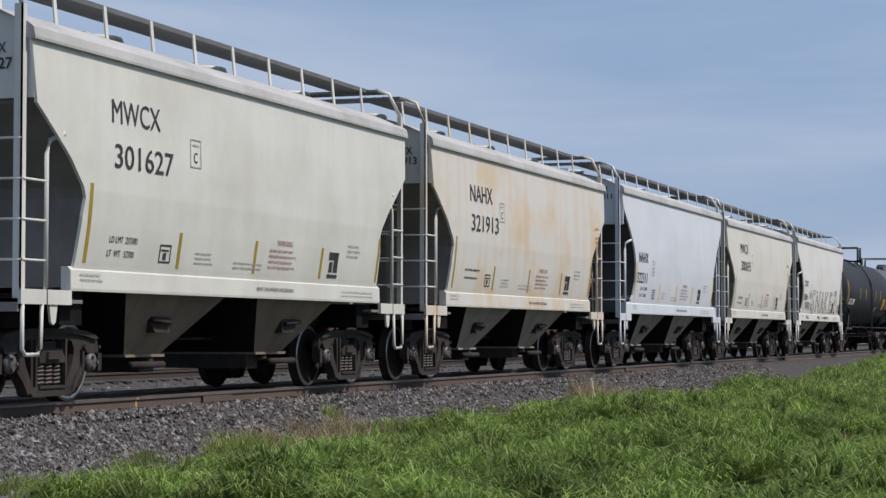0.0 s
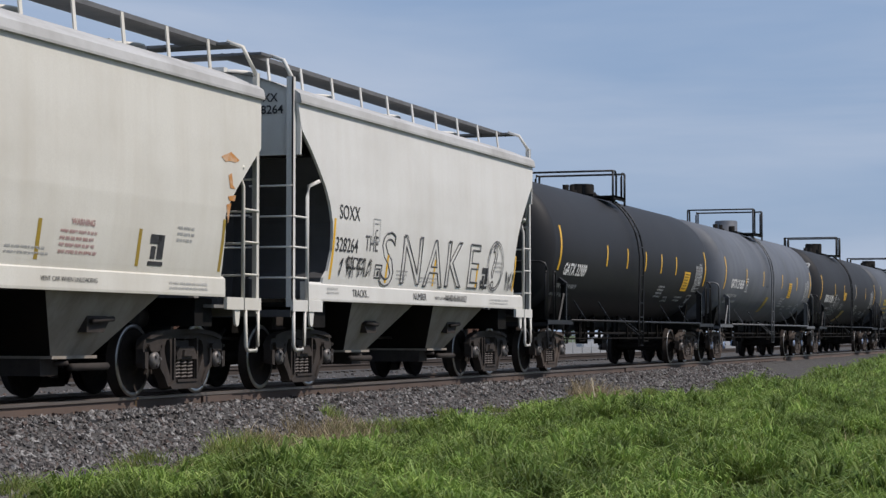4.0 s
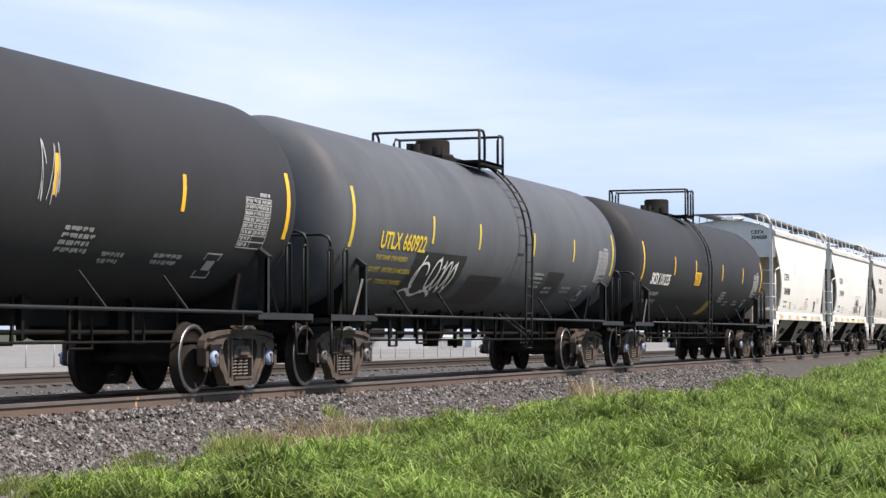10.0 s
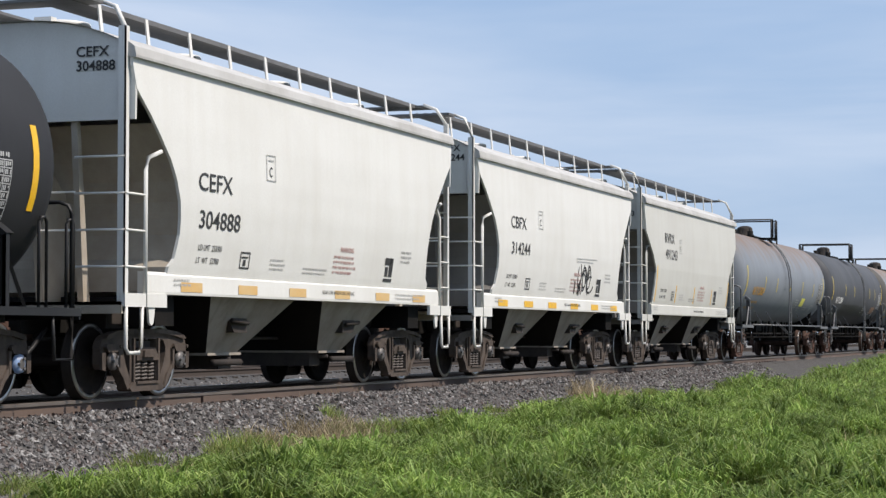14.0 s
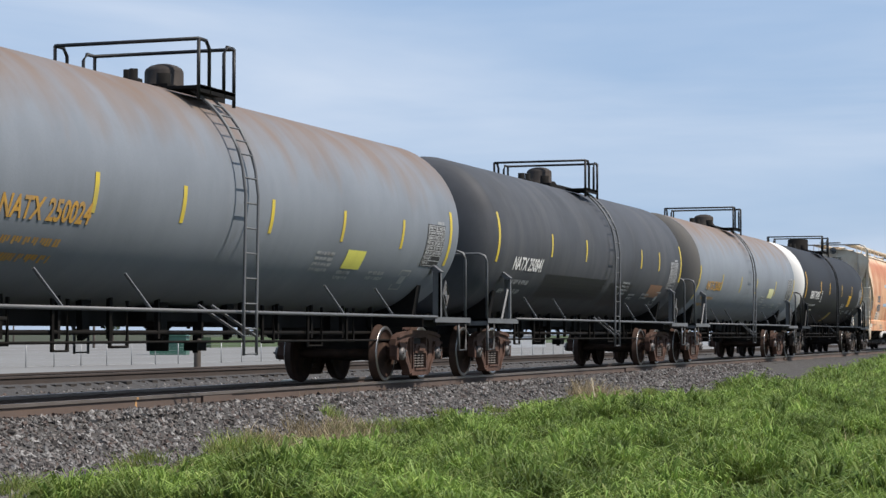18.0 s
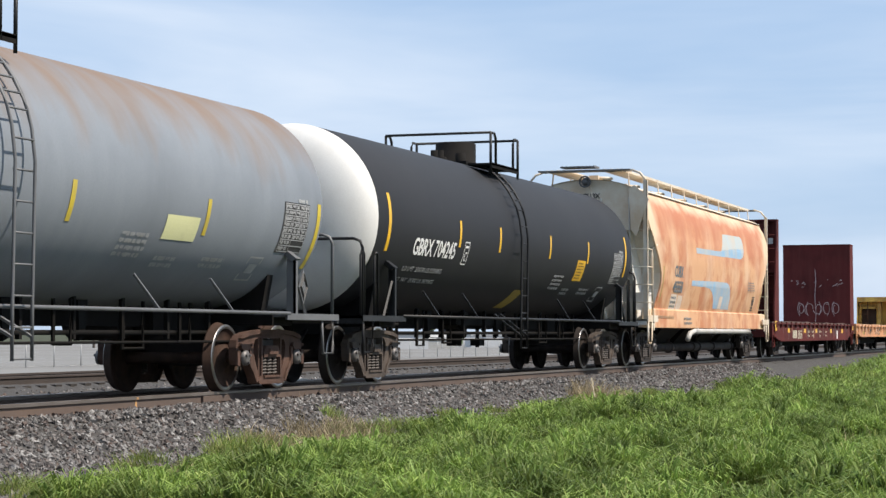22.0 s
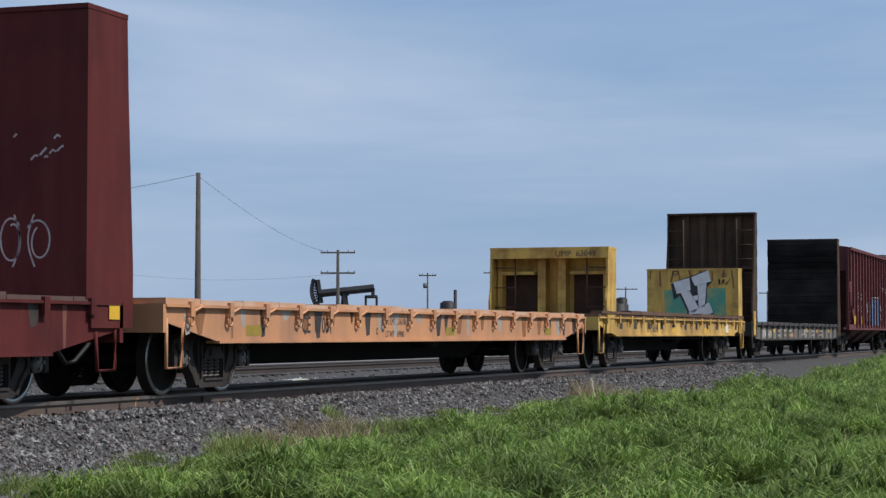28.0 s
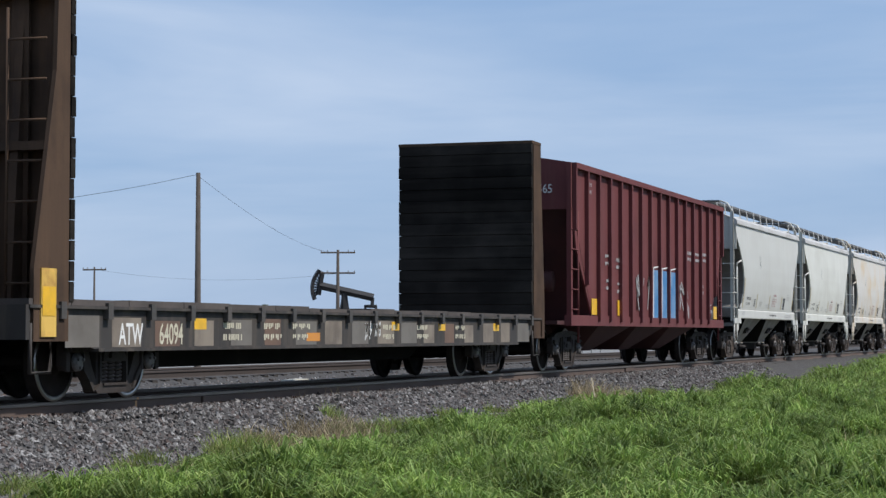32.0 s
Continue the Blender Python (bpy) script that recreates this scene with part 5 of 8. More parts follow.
def turf(name, count, x0, x1, h0, h1, w, seed, lump=0.62, per=28):
    """Grass in tufts: blades crowd round tuft centres and thin out between them."""
    rs = np.random.RandomState(seed)
    n = count // per
    cx = x0 + (x1 - x0) * rs.rand(n) ** 1.25
    lo, hi = cx * 0.085, grass_edge(cx)
    cy = lo + (hi - lo) * rs.rand(n)
    size = 0.40 + 0.95 * value_noise(cx, cy, 1.3, 33) + 0.4 * (rs.rand(n) - 0.5)
    keep = rs.rand(n) < 0.35 + 0.65 * near_edge(cx, cy)
    cx, cy, size = cx[keep], cy[keep], size[keep]
    k = np.repeat(np.arange(len(cx)), per)
    r = 0.16 * lump * size[k] * np.abs(rs.randn(len(k)))
    a = rs.rand(len(k)) * 2 * np.pi
    px, py = cx[k] + r * np.cos(a), cy[k] + r * np.sin(a)
    keep = py < grass_edge(px) + 0.15
    px, py, k, r, a = px[keep], py[keep], k[keep], r[keep], a[keep]
    h = (h0 + (h1 - h0) * np.clip(size[k] - 0.35, 0, 1.2)) * (0.4 + 0.6 * rs.rand(len(px))) * np.clip(1.15 - r * 1.2, 0.5, 1)
    h *= 0.5 + 0.5 * near_edge(px, py)
    pz = ground_z(px, py) - 0.02
    return blades(name, px, py, pz, h, np.full(len(px), w) * (0.5 + 1.0 * rs.rand(len(px))), 0.15 + 0.95 * rs.rand(len(px)) ** 1.8, GREEN, seed + 1, "lush green spring grass beside the track", 0.3, a + 0.9 * rs.randn(len(px)), droop=0.45)


turf("grass", 100000, 14.5, 36, 0.07, 0.24, 0.011, 41)
turf("broad_grass", 26000, 15.0, 36, 0.14, 0.36, 0.016, 47, 0.5, 14)
turf("grass_further", 60000, 35, 66, 0.06, 0.18, 0.022, 43, 0.9)
turf("grass_distant", 40000, 64, 118, 0.1, 0.3, 0.042, 45, 1.3)


def mounds(name, count, x0, x1, per, leaf, seed, extra=()):
    """Low rounded mounds of feathery leaves, bright on top and gappy at the foot."""
    rs = np.random.RandomState(seed)
    cx = x0 + (x1 - x0) * rs.rand(count) ** 1.2
    lo, hi = cx * 0.085, grass_edge(cx) - 0.12
    cy = lo + (hi - lo) * rs.rand(count)
    inside = near_edge(cx, cy)
    R = (0.14 + 0.42 * rs.rand(count) ** 1.6) * (0.5 + 0.5 * inside)
    H = (0.07 + 0.52 * R) * (0.45 + 0.95 * rs.rand(count)) * (0.45 + 0.55 * inside)
    if len(extra):
        e = np.array(extra)
        cx, cy, R, H = np.concatenate([cx, e[:, 0]]), np.concatenate([cy, e[:, 1]]), np.concatenate([R, e[:, 2]]), np.concatenate([H, e[:, 3]])
    k = np.repeat(np.arange(len(cx)), np.maximum(30, per * (R / 0.3) ** 1.6).astype(int))
    n = len(k)
    # fronds: leaflets gather along arching stems that spread from each mound's middle
    many = 26
    stem = np.floor(rs.rand(n) * many)
    along = rs.rand(n) ** 0.7
    a = stem * 2.399 + k * 1.3 + 0.12 * rs.randn(n) * (1.2 - along)
    reach = np.sqrt((stem + 0.5) / many)
    u = np.clip(reach * (0.35 + 0.7 * along) + 0.02 * rs.randn(n), 0, 1.1)
    wob = 0.8 + 0.4 * value_noise(k * 1.7, stem * 0.9, 0.6, seed + 5)
    side = 0.10 * R[k] * rs.randn(n) * (1.15 - along)
    px = cx[k] + R[k] * u * wob * np.cos(a) - side * np.sin(a)
    py = cy[k] + R[k] * u * wob * np.sin(a) + side * np.cos(a)
    dome = np.sqrt(np.clip(1 - (u * 0.93) ** 2, 0.03, 1))
    pz = ground_z(px, py) + H[k] * dome * wob * (0.62 + 0.42 * along) * (0.9 + 0.2 * rs.rand(n)) - 0.03
    frond = rs.rand(n) < 0.3
    h = leaf * (0.5 + 0.8 * rs.rand(n)) * (1.0 - 0.35 * u) * np.where(frond, 2.3, 1.0)
    lean = 0.5 + 1.9 * u * rs.rand(n) + np.where(frond, 0.4, 0.0)
    wide = leaf * 0.17 * (0.6 + 0.8 * rs.rand(n)) * np.where(frond, 1.15, 1.0)
    return blades(name, px, py, pz, h, wide, lean, LEAFY, seed + 1, "mounds of feathery green weeds in the grass", 0.3, a + 0.7 * rs.randn(n), droop=0.8)


LEAFY = [(0.132, 0.206, 0.045), (0.202, 0.294, 0.062), (0.162, 0.259, 0.055), (0.264, 0.347, 0.085), (0.222, 0.312, 0.074), (0.142, 0.223, 0.047), (0.323, 0.366, 0.119)]
mounds("feathery_mounds", 620, 15, 36, 620, 0.085, 61, [(19.4, 7.9, 0.6, 0.30), (20.2, 7.7, 0.5, 0.26), (21.4, 7.4, 0.55, 0.24), (29.8, 8.7, 0.55, 0.40), (30.8, 8.8, 0.5, 0.36), (32.2, 8.9, 0.5, 0.26), (27.2, 9.1, 0.4, 0.2)])
mounds("far_feathery_mounds", 460, 36, 66, 260, 0.13, 63, [(34.5, 9.0, 0.6, 0.24), (36.8, 9.1, 0.6, 0.25), (46.2, 8.5, 0.8, 0.36), (47.6, 8.5, 0.8, 0.36), (62, 8.5, 1.0, 0.35), (78, 8.6, 1.4, 0.6)])
mounds("horizon_mounds", 260, 66, 116, 120, 0.24, 65)


def weeds(name, clumps, colours, seed, label, per=260, spread=0.32, h0=0.12, h1=0.38, w=0.008):
    rs = np.random.RandomState(seed)
    P = []
    for (cx, cy, size) in clumps:
        n = int(per * size)
        r = spread * size * np.sqrt(rs.rand(n))
        a = rs.rand(n) * 2 * np.pi
        P.append(np.stack([cx + r * np.cos(a), cy + r * np.sin(a) * 0.8, np.full(n, size)], 1))
    P = np.concatenate(P)
    h = (h0 + (h1 - h0) * rs.rand(len(P))) * np.clip(P[:, 2], 0.5, 1.3)
    z = np.maximum(ground_z(P[:, 0], P[:, 1]), np.where(P[:, 1] > 8.3, bed_z(P[:, 0], P[:, 1]), -9)) - 0.03
    return blades(name, P[:, 0], P[:, 1], z, h, np.full(len(P), w), 0.2 + 0.7 * rs.rand(len(P)), colours, seed + 1, label)


rs = np.random.RandomState(50)
EDGE = []
for k in range(130):
    xx = 15.5 + 52 * rs.rand() ** 1.4
    EDGE.append((xx, float(grass_edge(np.array([xx]))[0]) + 1.0 * rs.rand() ** 1.7, 0.25 + 0.5 * rs.rand()))
EDGE += [(18.7, 9.55, 0.5), (19.3, 9.6, 0.55), (20.0, 9.75, 0.6), (20.9, 9.9, 0.6), (21.8, 10.0, 1.2), (22.2, 9.95, 1.1), (21.4, 10.05, 0.9), (20.4, 9.6, 0.8), (19.6, 9.5, 0.7), (23.0, 9.6, 0.7), (25.0, 9.9, 0.8), (25.8, 10.0, 0.9), (15.4, 9.1, 0.6), (15.9, 9.2, 0.5), (17.4, 9.35, 0.45), (26.6, 10.1, 0.8), (27.4, 10.2, 0.8), (28.3, 10.1, 0.7), (29.4, 10.0, 0.7), (42.0, 10.2, 0.9), (43.5, 10.1, 0.8), (44.3, 10.2, 0.7)]
weeds("edge_weeds", EDGE, GREEN, 52, "green weeds growing into the ballast", h1=0.36, w=0.011)
weeds("dry_weeds", [(22.6, 9.9, 0.9), (23.2, 10.2, 0.8), (24.0, 9.7, 1.0), (24.6, 10.2, 0.9), (25.3, 9.9, 0.9), (26.0, 10.3, 0.7), (23.4, 9.3, 0.8), (22.4, 9.2, 0.7), (40.2, 10.5, 1.0), (41.0, 10.4, 1.1), (39.5, 10.5, 0.9), (40.5, 9.9, 0.9), (19.8, 9.6, 0.5), (33.4, 10.0, 0.6), (18.4, 9.3, 0.5), (30.2, 9.9, 0.5)], STRAW, 54, "dry straw-coloured weed stalks in the ballast", per=300, h0=0.12, h1=0.42, spread=0.6, w=0.012)
weeds("rail_stalks", [(27.4, 11.62, 0.4), (28.6, 11.65, 0.5), (29.6, 11.62, 0.4)], STRAW, 58, "thin dry stalks beside the rail", per=12, h0=0.3, h1=0.6, w=0.007)
rs = np.random.RandomState(57)
tall = [(15.5 + 45 * rs.rand() ** 1.4, 0, 0.12 + 0.1 * rs.rand()) for k in range(150)]
tall = [(x, x * 0.1 + (9.6 - x * 0.1) * rs.rand(), q) for x, _, q in tall]
weeds("brown_stalks", tall, STRAW[:3], 59, "thin brown stalks standing in the grass", per=34, h0=0.4, h1=0.75, spread=0.7, w=0.009)
weeds("tall_stalk", [(33.9, 8.95, 0.5)], STRAW, 60, "single tall pale dry stalk", per=2, h0=1.7, h1=1.9, spread=0.01, w=0.02)
sk = Shape()
sk.tube([(39.0, 10.2, -0.5), (39.9, 10.5, -0.12)], 0.014, 0, 5)
tagged(part("fallen_stalk", sk, paint("dry_stalk", (0.42, 0.36, 0.24))), "pale dry stalk leaning in the weeds", "stalk", kind="stuff")


# ---- beyond the tracks ----
MY = paint("pale_yard_gravel", (0.20, 0.198, 0.19), (0.15, 0.14, 0.13), 0.7, rough=0.95, scale=0.05, fine=3, bump=0.2)
yard = Shape()
yard.add([(30, 40, -0.93), (420, 40, -0.93), (420, 185, -0.93), (30, 185, -0.93)], [(0, 1, 2, 3)])
tagged(part("yard", yard, MY), "pale gravel and concrete yard behind the tracks", "yard", kind="structure")
MF = paint("galvanised_fence", (0.35, 0.36, 0.36), rough=0.5, metal=0.4)


def fence():
    f = thing("chain_link_fence", "galvanised chain-link fence along the yard", "fence")
    p0, p1 = Vector((77, 54, -0.95)), Vector((178, 46, -0.95))
    n = 42
    for k in range(n):
        p = p0.lerp(p1, k / (n - 1))
        s = Shape()
        s.tube([p, p + Vector((0, 0, 1.3))], 0.03)
        part("fence_post", s, MF, f)
    s = Shape()
    s.tube([p0 + Vector((0, 0, 1.28)), p1 + Vector((0, 0, 1.28))], 0.022)
    s.tube([p0 + Vector((0, 0, 0.08)), p1 + Vector((0, 0, 0.08))], 0.012)
    part("fence_rail", s, MF, f)
    for k in range(1, 8):
        s = Shape()
        s.tube([p0 + Vector((0, 0, 0.16 * k)), p1 + Vector((0, 0, 0.16 * k))], 0.004, 0, 3)
        part("fence_wire", s, MF, f)


fence()


def shed(name, label, x, y, sx, sy, h, wall, roof, turn=0, door=None):
    b = thing(name, label, "building", "yard buildings", (x, y, -0.95))
    b.rotation_euler = (0, 0, radians(turn))
    w = Shape()
    w.box(0, sx, 0, sy, 0, h)
    part("wall", w, wall, b)
    r = Shape()
    r.prism_x([(-0.2, h), (sy + 0.2, h), (sy / 2, h + 0.35)], -0.2, sx + 0.2)
    part("roof", r, roof, b)
    if door:
        for k, (a, c, t, mt) in enumerate(door):
            d = Shape()
            d.box(a, c, -0.05, 0.02, 0, t)
            for z in np.arange(0.25, t - 0.1, 0.25):
                d.box(a, c, -0.07, -0.05, z, z + 0.03)
            part("door", d, mt, b)
    return b


WHITE_W = paint("white_metal_siding", (0.52, 0.53, 0.54), (0.42, 0.43, 0.44), 0.5, rough=0.5, scale=0.4)
GREY_W = paint("grey_roller_door", (0.30, 0.31, 0.33), (0.22, 0.23, 0.24), 0.5, rough=0.5)
GREEN_W = paint("green_container_paint", (0.05, 0.14, 0.10), (0.03, 0.08, 0.06), 0.5, rough=0.5)
YEL_W = paint("yellow_bollard_paint", (0.75, 0.55, 0.05), rough=0.5)
TAN_W = paint("tan_tank_paint", (0.42, 0.42, 0.40), (0.3, 0.3, 0.3), 0.5, rough=0.6)
shed("workshop", "low white metal workshop with a grey roller door", 88, 62.5, 7.6, 6, 2.3, WHITE_W, GREY_W, 118, [(4.6, 7.2, 2.1, GREY_W)])
shed("storage_container", "dark green storage container in the yard", 150, 74, 2.6, 3, 1.6, GREEN_W, GREEN_W, 20)
for dx in (0, 1.6):
    b = Shape()
    b.lathe([(0.0, 0.1), (0.06, 0.1), (0.06, -0.95), (0.0, -0.95)], "z", (83.5 + dx * 0.4, 57.5 + dx, 0), 10)
    tagged(part("bollard", b, YEL_W), "yellow steel bollard before the workshop", "bollard", "bollards")
bx = Shape()
bx.box(84.5, 85.3, 54.5, 55.4, -0.95, 0.0)
tagged(part("utility_box", bx, paint("grey_cabinet", (0.25, 0.26, 0.27))), "grey utility cabinet beside the workshop", "utility box")
for k, (x, y, sx, sy, h, c) in enumerate([(215, 84, 8, 5, 1.7, WHITE_W), (228, 82, 5, 4, 1.35, TAN_W), (250, 82, 10, 5, 1.6, WHITE_W), (262, 70, 7, 4, 1.4, WHITE_W), (300, 62, 9, 6, 1.5, WHITE_W), (330, 52, 12, 6, 1.5, WHITE_W)]):
    shed("yard_shed", "small pale metal shed in the far yard", x, y, sx, sy, h, c, c, -60)
pt = Shape()
for k in range(5):
    pt.tube([(205 + 5 * k, 76 - k, 0.3), (208 + 5 * k, 75 - k, 0.3)], 0.05)
    pt.tube([(205 + 5 * k, 76 - k, -0.95), (205 + 5 * k, 76 - k, 0.3)], 0.05)
tagged(part("pipe_rack", pt, WHITE_W), "white pipe barriers in the yard", "pipes", kind="stuff")
hd = Shape()
hd.box(230, 420, 110, 112, -0.95, 0.4)
tagged(part("hedge_bank", hd, paint("far_hedge", (0.07, 0.11, 0.05), (0.12, 0.14, 0.08), 0.7, scale=0.1)), "low green bank far behind the yard", "bank", kind="structure")

WOOD = paint("weathered_pole_wood", (0.07, 0.058, 0.048), (0.12, 0.10, 0.085), 0.7, rough=0.9)
DARKM = paint("dark_painted_steel", (0.012, 0.012, 0.014), (0.03, 0.03, 0.03), 0.5, rough=0.6)


def place(way, dist, z=-0.95):
    """A place fitted to the camera's view: heading (degrees from the track's line) and distance from the camera."""
    a = radians(way)
    return Vector((dist * math.cos(a), dist * math.sin(a), z))


def power_pole(p, h, arms, r=0.13, label="weathered wooden power pole with crossarms", across=90.0, boxes=()):
    g = thing("power_pole", label, "utility pole", "power poles", p)
    s = Shape()
    s.lathe([(r * 1.25, 0.0), (r * 0.75, h), (0.0, h)], "z", (0, 0, 0), 10)
    part("pole", s, WOOD, g)
    c = Vector((math.cos(radians(across)), math.sin(radians(across)), 0))
    for z, w in arms:
        a = Shape()
        a.bar(-c * w / 2 + Vector((0, 0, z)), c * w / 2 + Vector((0, 0, z)), 0.13)
        arm = part("crossarm", a, WOOD, g)
        for t in (-0.48, -0.3, 0.3, 0.48):
            i = Shape()
            i.lathe([(0.05, z + 0.05), (0.05, z + 0.28), (0.0, z + 0.28)], "z", tuple(c * w * t), 6)
            part("insulator", i, M["grey_pipe"], arm)
    for z, off in boxes:
        b = Shape()
        b.lathe([(0.0, z), (0.28, z), (0.28, z + 0.75), (0.0, z + 0.8)], "z", tuple(c * off), 10)
        part("transformer", b, M["grey_pipe"], g)
    return g


power_pole(place(25.94, 104), 10.05, [], 0.15, "tall weathered wooden utility pole with cables")
power_pole(place(21.97, 221), 11.0, [(10.7, 3.8), (8.45, 3.8)], 0.2, across=108)
power_pole(place(28.83, 252), 10.05, [(9.7, 3.0)], 0.14, across=100)
power_pole(place(31.04, 420), 7.2, [(6.8, 4.0)], 0.16, across=110)
power_pole(place(19.41, 300), 10.9, [(10.5, 2.6)], 0.13, across=110, boxes=[(8.6, 0.4)])
power_pole(place(17.41, 330), 12.2, [(11.8, 4.6)], 0.16, across=108, boxes=[(8.3, 0.5), (8.3, -0.5)])
power_pole(place(16.83, 330), 14.2, [(13.6, 3.6), (10.9, 4.2)], 0.18, across=108)
power_pole(place(16.60, 360), 11.0, [(10.4, 2.6)], 0.12, across=108, boxes=[(8.9, 0.5)])
power_pole(place(13.77, 380), 10.6, [(10.2, 4.4)], 0.15, across=108)
power_pole(place(14.29, 380), 10.4, [(10.0, 3.0)], 0.13, across=108, boxes=[(7.6, 0.5)])
power_pole(place(11.57, 400), 10.2, [(9.8, 3.4)], 0.15, across=108)
power_pole(place(9.79, 400), 10.2, [(9.8, 3.2)], 0.14, across=108)


def light_mast(way, dist, h):
    p = place(way, dist)
    g = thing("light_mast", "thin steel mast with antennas and lights", "mast", at=p)
    s = Shape()
    s.tube([(0, 0, 0), (0, 0, h)], 0.12)
    part("mast", s, M["grey_pipe"], g)
    c = Vector((math.cos(radians(108)), math.sin(radians(108)), 0))
    for z, w in ((h - 0.2, 1.3), (h - 3.4, 1.4), (h - 5.9, 1.4)):
        a = Shape()
        a.bar(-c * w / 2 + Vector((0, 0, z)), c * w / 2 + Vector((0, 0, z)), 0.12)
        for t in (-0.5, -0.2, 0.4):
            q = c * w * t + Vector((0, 0, z))
            a.box(q.x - 0.14, q.x + 0.14, q.y - 0.14, q.y + 0.14, q.z - 0.3, q.z + 0.35)
        part("lamp_head", a, M["grey_pipe"], g)


light_mast(16.18, 340, 15.3)


def cable(name, a, b, sag, r=0.02):
    s = Shape()
    pts = [a.lerp(b, t / 16) - Vector((0, 0, sag * 4 * (t / 16) * (1 - t / 16))) for t in range(17)]
    s.tube(pts, r, 0, 4)
    tagged(part(name, s, DARKM), "thin dark overhead cable", "cable", "overhead cables")


P1 = place(25.99, 104, 9.0)
P2 = place(21.97, 221, 9.65)
cable("cable", P1, P2, 0.9, 0.011)
cable("cable", P1, place(41.65, 130, 10.3), 2.0, 0.011)
cable("cable", place(28.83, 252, 8.8), P2 + Vector((0, 0, -2.2)), 1.0, 0.009)


PUMP_WAY = radians(21.78)
PUMP_C = Vector((math.sin(PUMP_WAY), -math.cos(PUMP_WAY), 0))
PUMP_AXIS = Vector((math.cos(PUMP_WAY), math.sin(PUMP_WAY), 0))
PUMP_TOP = 6.66


def pump_jack():
    """Its beam nods about the top of the post; the yoke hangs from the beam's tail."""
    g = thing("pump_jack", "black oil pump jack with a nodding walking beam", "pump jack", at=place(21.78, 230))
    at = lambda x, z: PUMP_C * x + Vector((0, 0, z))
    s = Shape()
    s.bar(at(-2.9, 0), at(3.4, 0), 0.62)
    s.bar(at(-0.5, -0.35), at(0.5, -0.35), 0.3)
    beam = part("walking_beam", s, DARKM, g, at=(0, 0, PUMP_TOP))
    s = Shape()
    arc = lambda t: at(-3.75 + 0.55 * t * t - 0.1 * t, 1.72 * t)
    for k in range(9):
        a0, a1 = -1 + k / 4.5, -1 + (k + 1) / 4.5
        s.bar(arc(a0), arc(a1), 0.34)
        s.bar(arc((a0 + a1) / 2), at(-2.95, 0.9 * (a0 + a1) / 2), 0.15)
    s.bar(at(-2.95, 1.6), at(-2.8, -1.1), 0.42)
    part("horse_head", s, DARKM, beam)
    s = Shape()
    for dx in (-1.05, 1.05):
        s.bar(at(0, PUMP_TOP - 0.1), at(dx, 0), 0.36)
    s.bar(at(0, PUMP_TOP - 0.2), at(0, 0), 0.55)
    s.bar(at(-0.35, 3.6), at(0.35, 3.6), 0.28)
    part("samson_post", s, DARKM, g)
    s = Shape()
    for dx in (-0.95, 0.3):
        s.bar(at(dx, -1.0), at(dx, -2.4), 0.2)
    s.bar(at(-0.1, 0), at(-0.15, -1.0), 0.3)
    s.bar(at(-1.05, -1.0), at(0.4, -1.0), 0.26)
    yoke = part("pitman_yoke", s, DARKM, g, at=at(3.4, PUMP_TOP))
    s = Shape()
    s.bar(at(1.6, 2.2), at(4.6, 2.2), 1.1)
    s.bar(at(2.2, 0), at(2.2, 2.2), 0.7)
    part("gear_case", s, DARKM, g)
    return beam, yoke


PUMP_BEAM, PUMP_YOKE = pump_jack()
for way, dist, r, h in ((18.84, 420, 1.6, 8.2), (18.62, 420, 0.35, 11.0), (14.01, 700, 4, 12), (13.88, 700, 2, 14)):
    s = Shape()
    p = place(way, dist)
    s.lathe([(r, 0), (r, h), (r * 0.5, h + 0.5 * (r > 1)), (0.0, h + 0.5 * (r > 1))], "z", tuple(p), 16)
    tagged(part("oil_tank" if r > 1 else "flare_pipe", s, DARKM), "dark steel oil storage tank far off" if r > 1 else "thin dark steel stack far off", "tank" if r > 1 else "stack", "oil field vessels")


def far_tree(way, dist, w, h, seed):
    g = thing("tree", "small round-crowned tree far off on the horizon", "tree", "far trees", place(way, dist))
    s = Shape()
    s.lathe([(0.35, 0), (0.22, h * 0.5), (0.08, h * 0.8)], "z", (0, 0, 0), 7)
    for k in range(5):
        a = k * 1.3
        s.tube([(0, 0, h * 0.35), (w * 0.3 * math.cos(a), w * 0.3 * math.sin(a), h * 0.7)], 0.1)
    part("trunk", s, WOOD, g)
    rs = np.random.RandomState(seed)
    n = 700
    a, t = rs.rand(n) * 2 * np.pi, rs.rand(n)
    lump = 0.75 + 0.5 * value_noise(a * 3, t * 4, 1.0, seed)
    r = w / 2 * np.sqrt(rs.rand(n)) * np.sin(np.pi * (0.15 + 0.8 * t)) * lump
    c = np.stack([r * np.cos(a), r * np.sin(a), h * (0.3 + 0.7 * t)], 1)
    off = (rs.rand(n, 3, 3) - 0.5) * 0.9
    v = (c[:, None] + off).reshape(-1, 3)
    me = fast_mesh("crown", v, np.arange(3 * n), np.full(n, 3), islands("crown", [(0.05, 0.08, 0.03), (0.09, 0.12, 0.05), (0.12, 0.15, 0.07)], 0.7, 0.2))
    ob = new("crown", me)
    ob.parent = g


for k, (way, dist, w, h) in enumerate(((28.31, 520, 7, 9.5), (24.02, 520, 7, 9.2), (22.10, 560, 7, 8), (24.22, 540, 5, 8), (15.33, 700, 9, 9), (19.36, 800, 6, 8))):
    far_tree(way, dist, w, h, 70 + k)


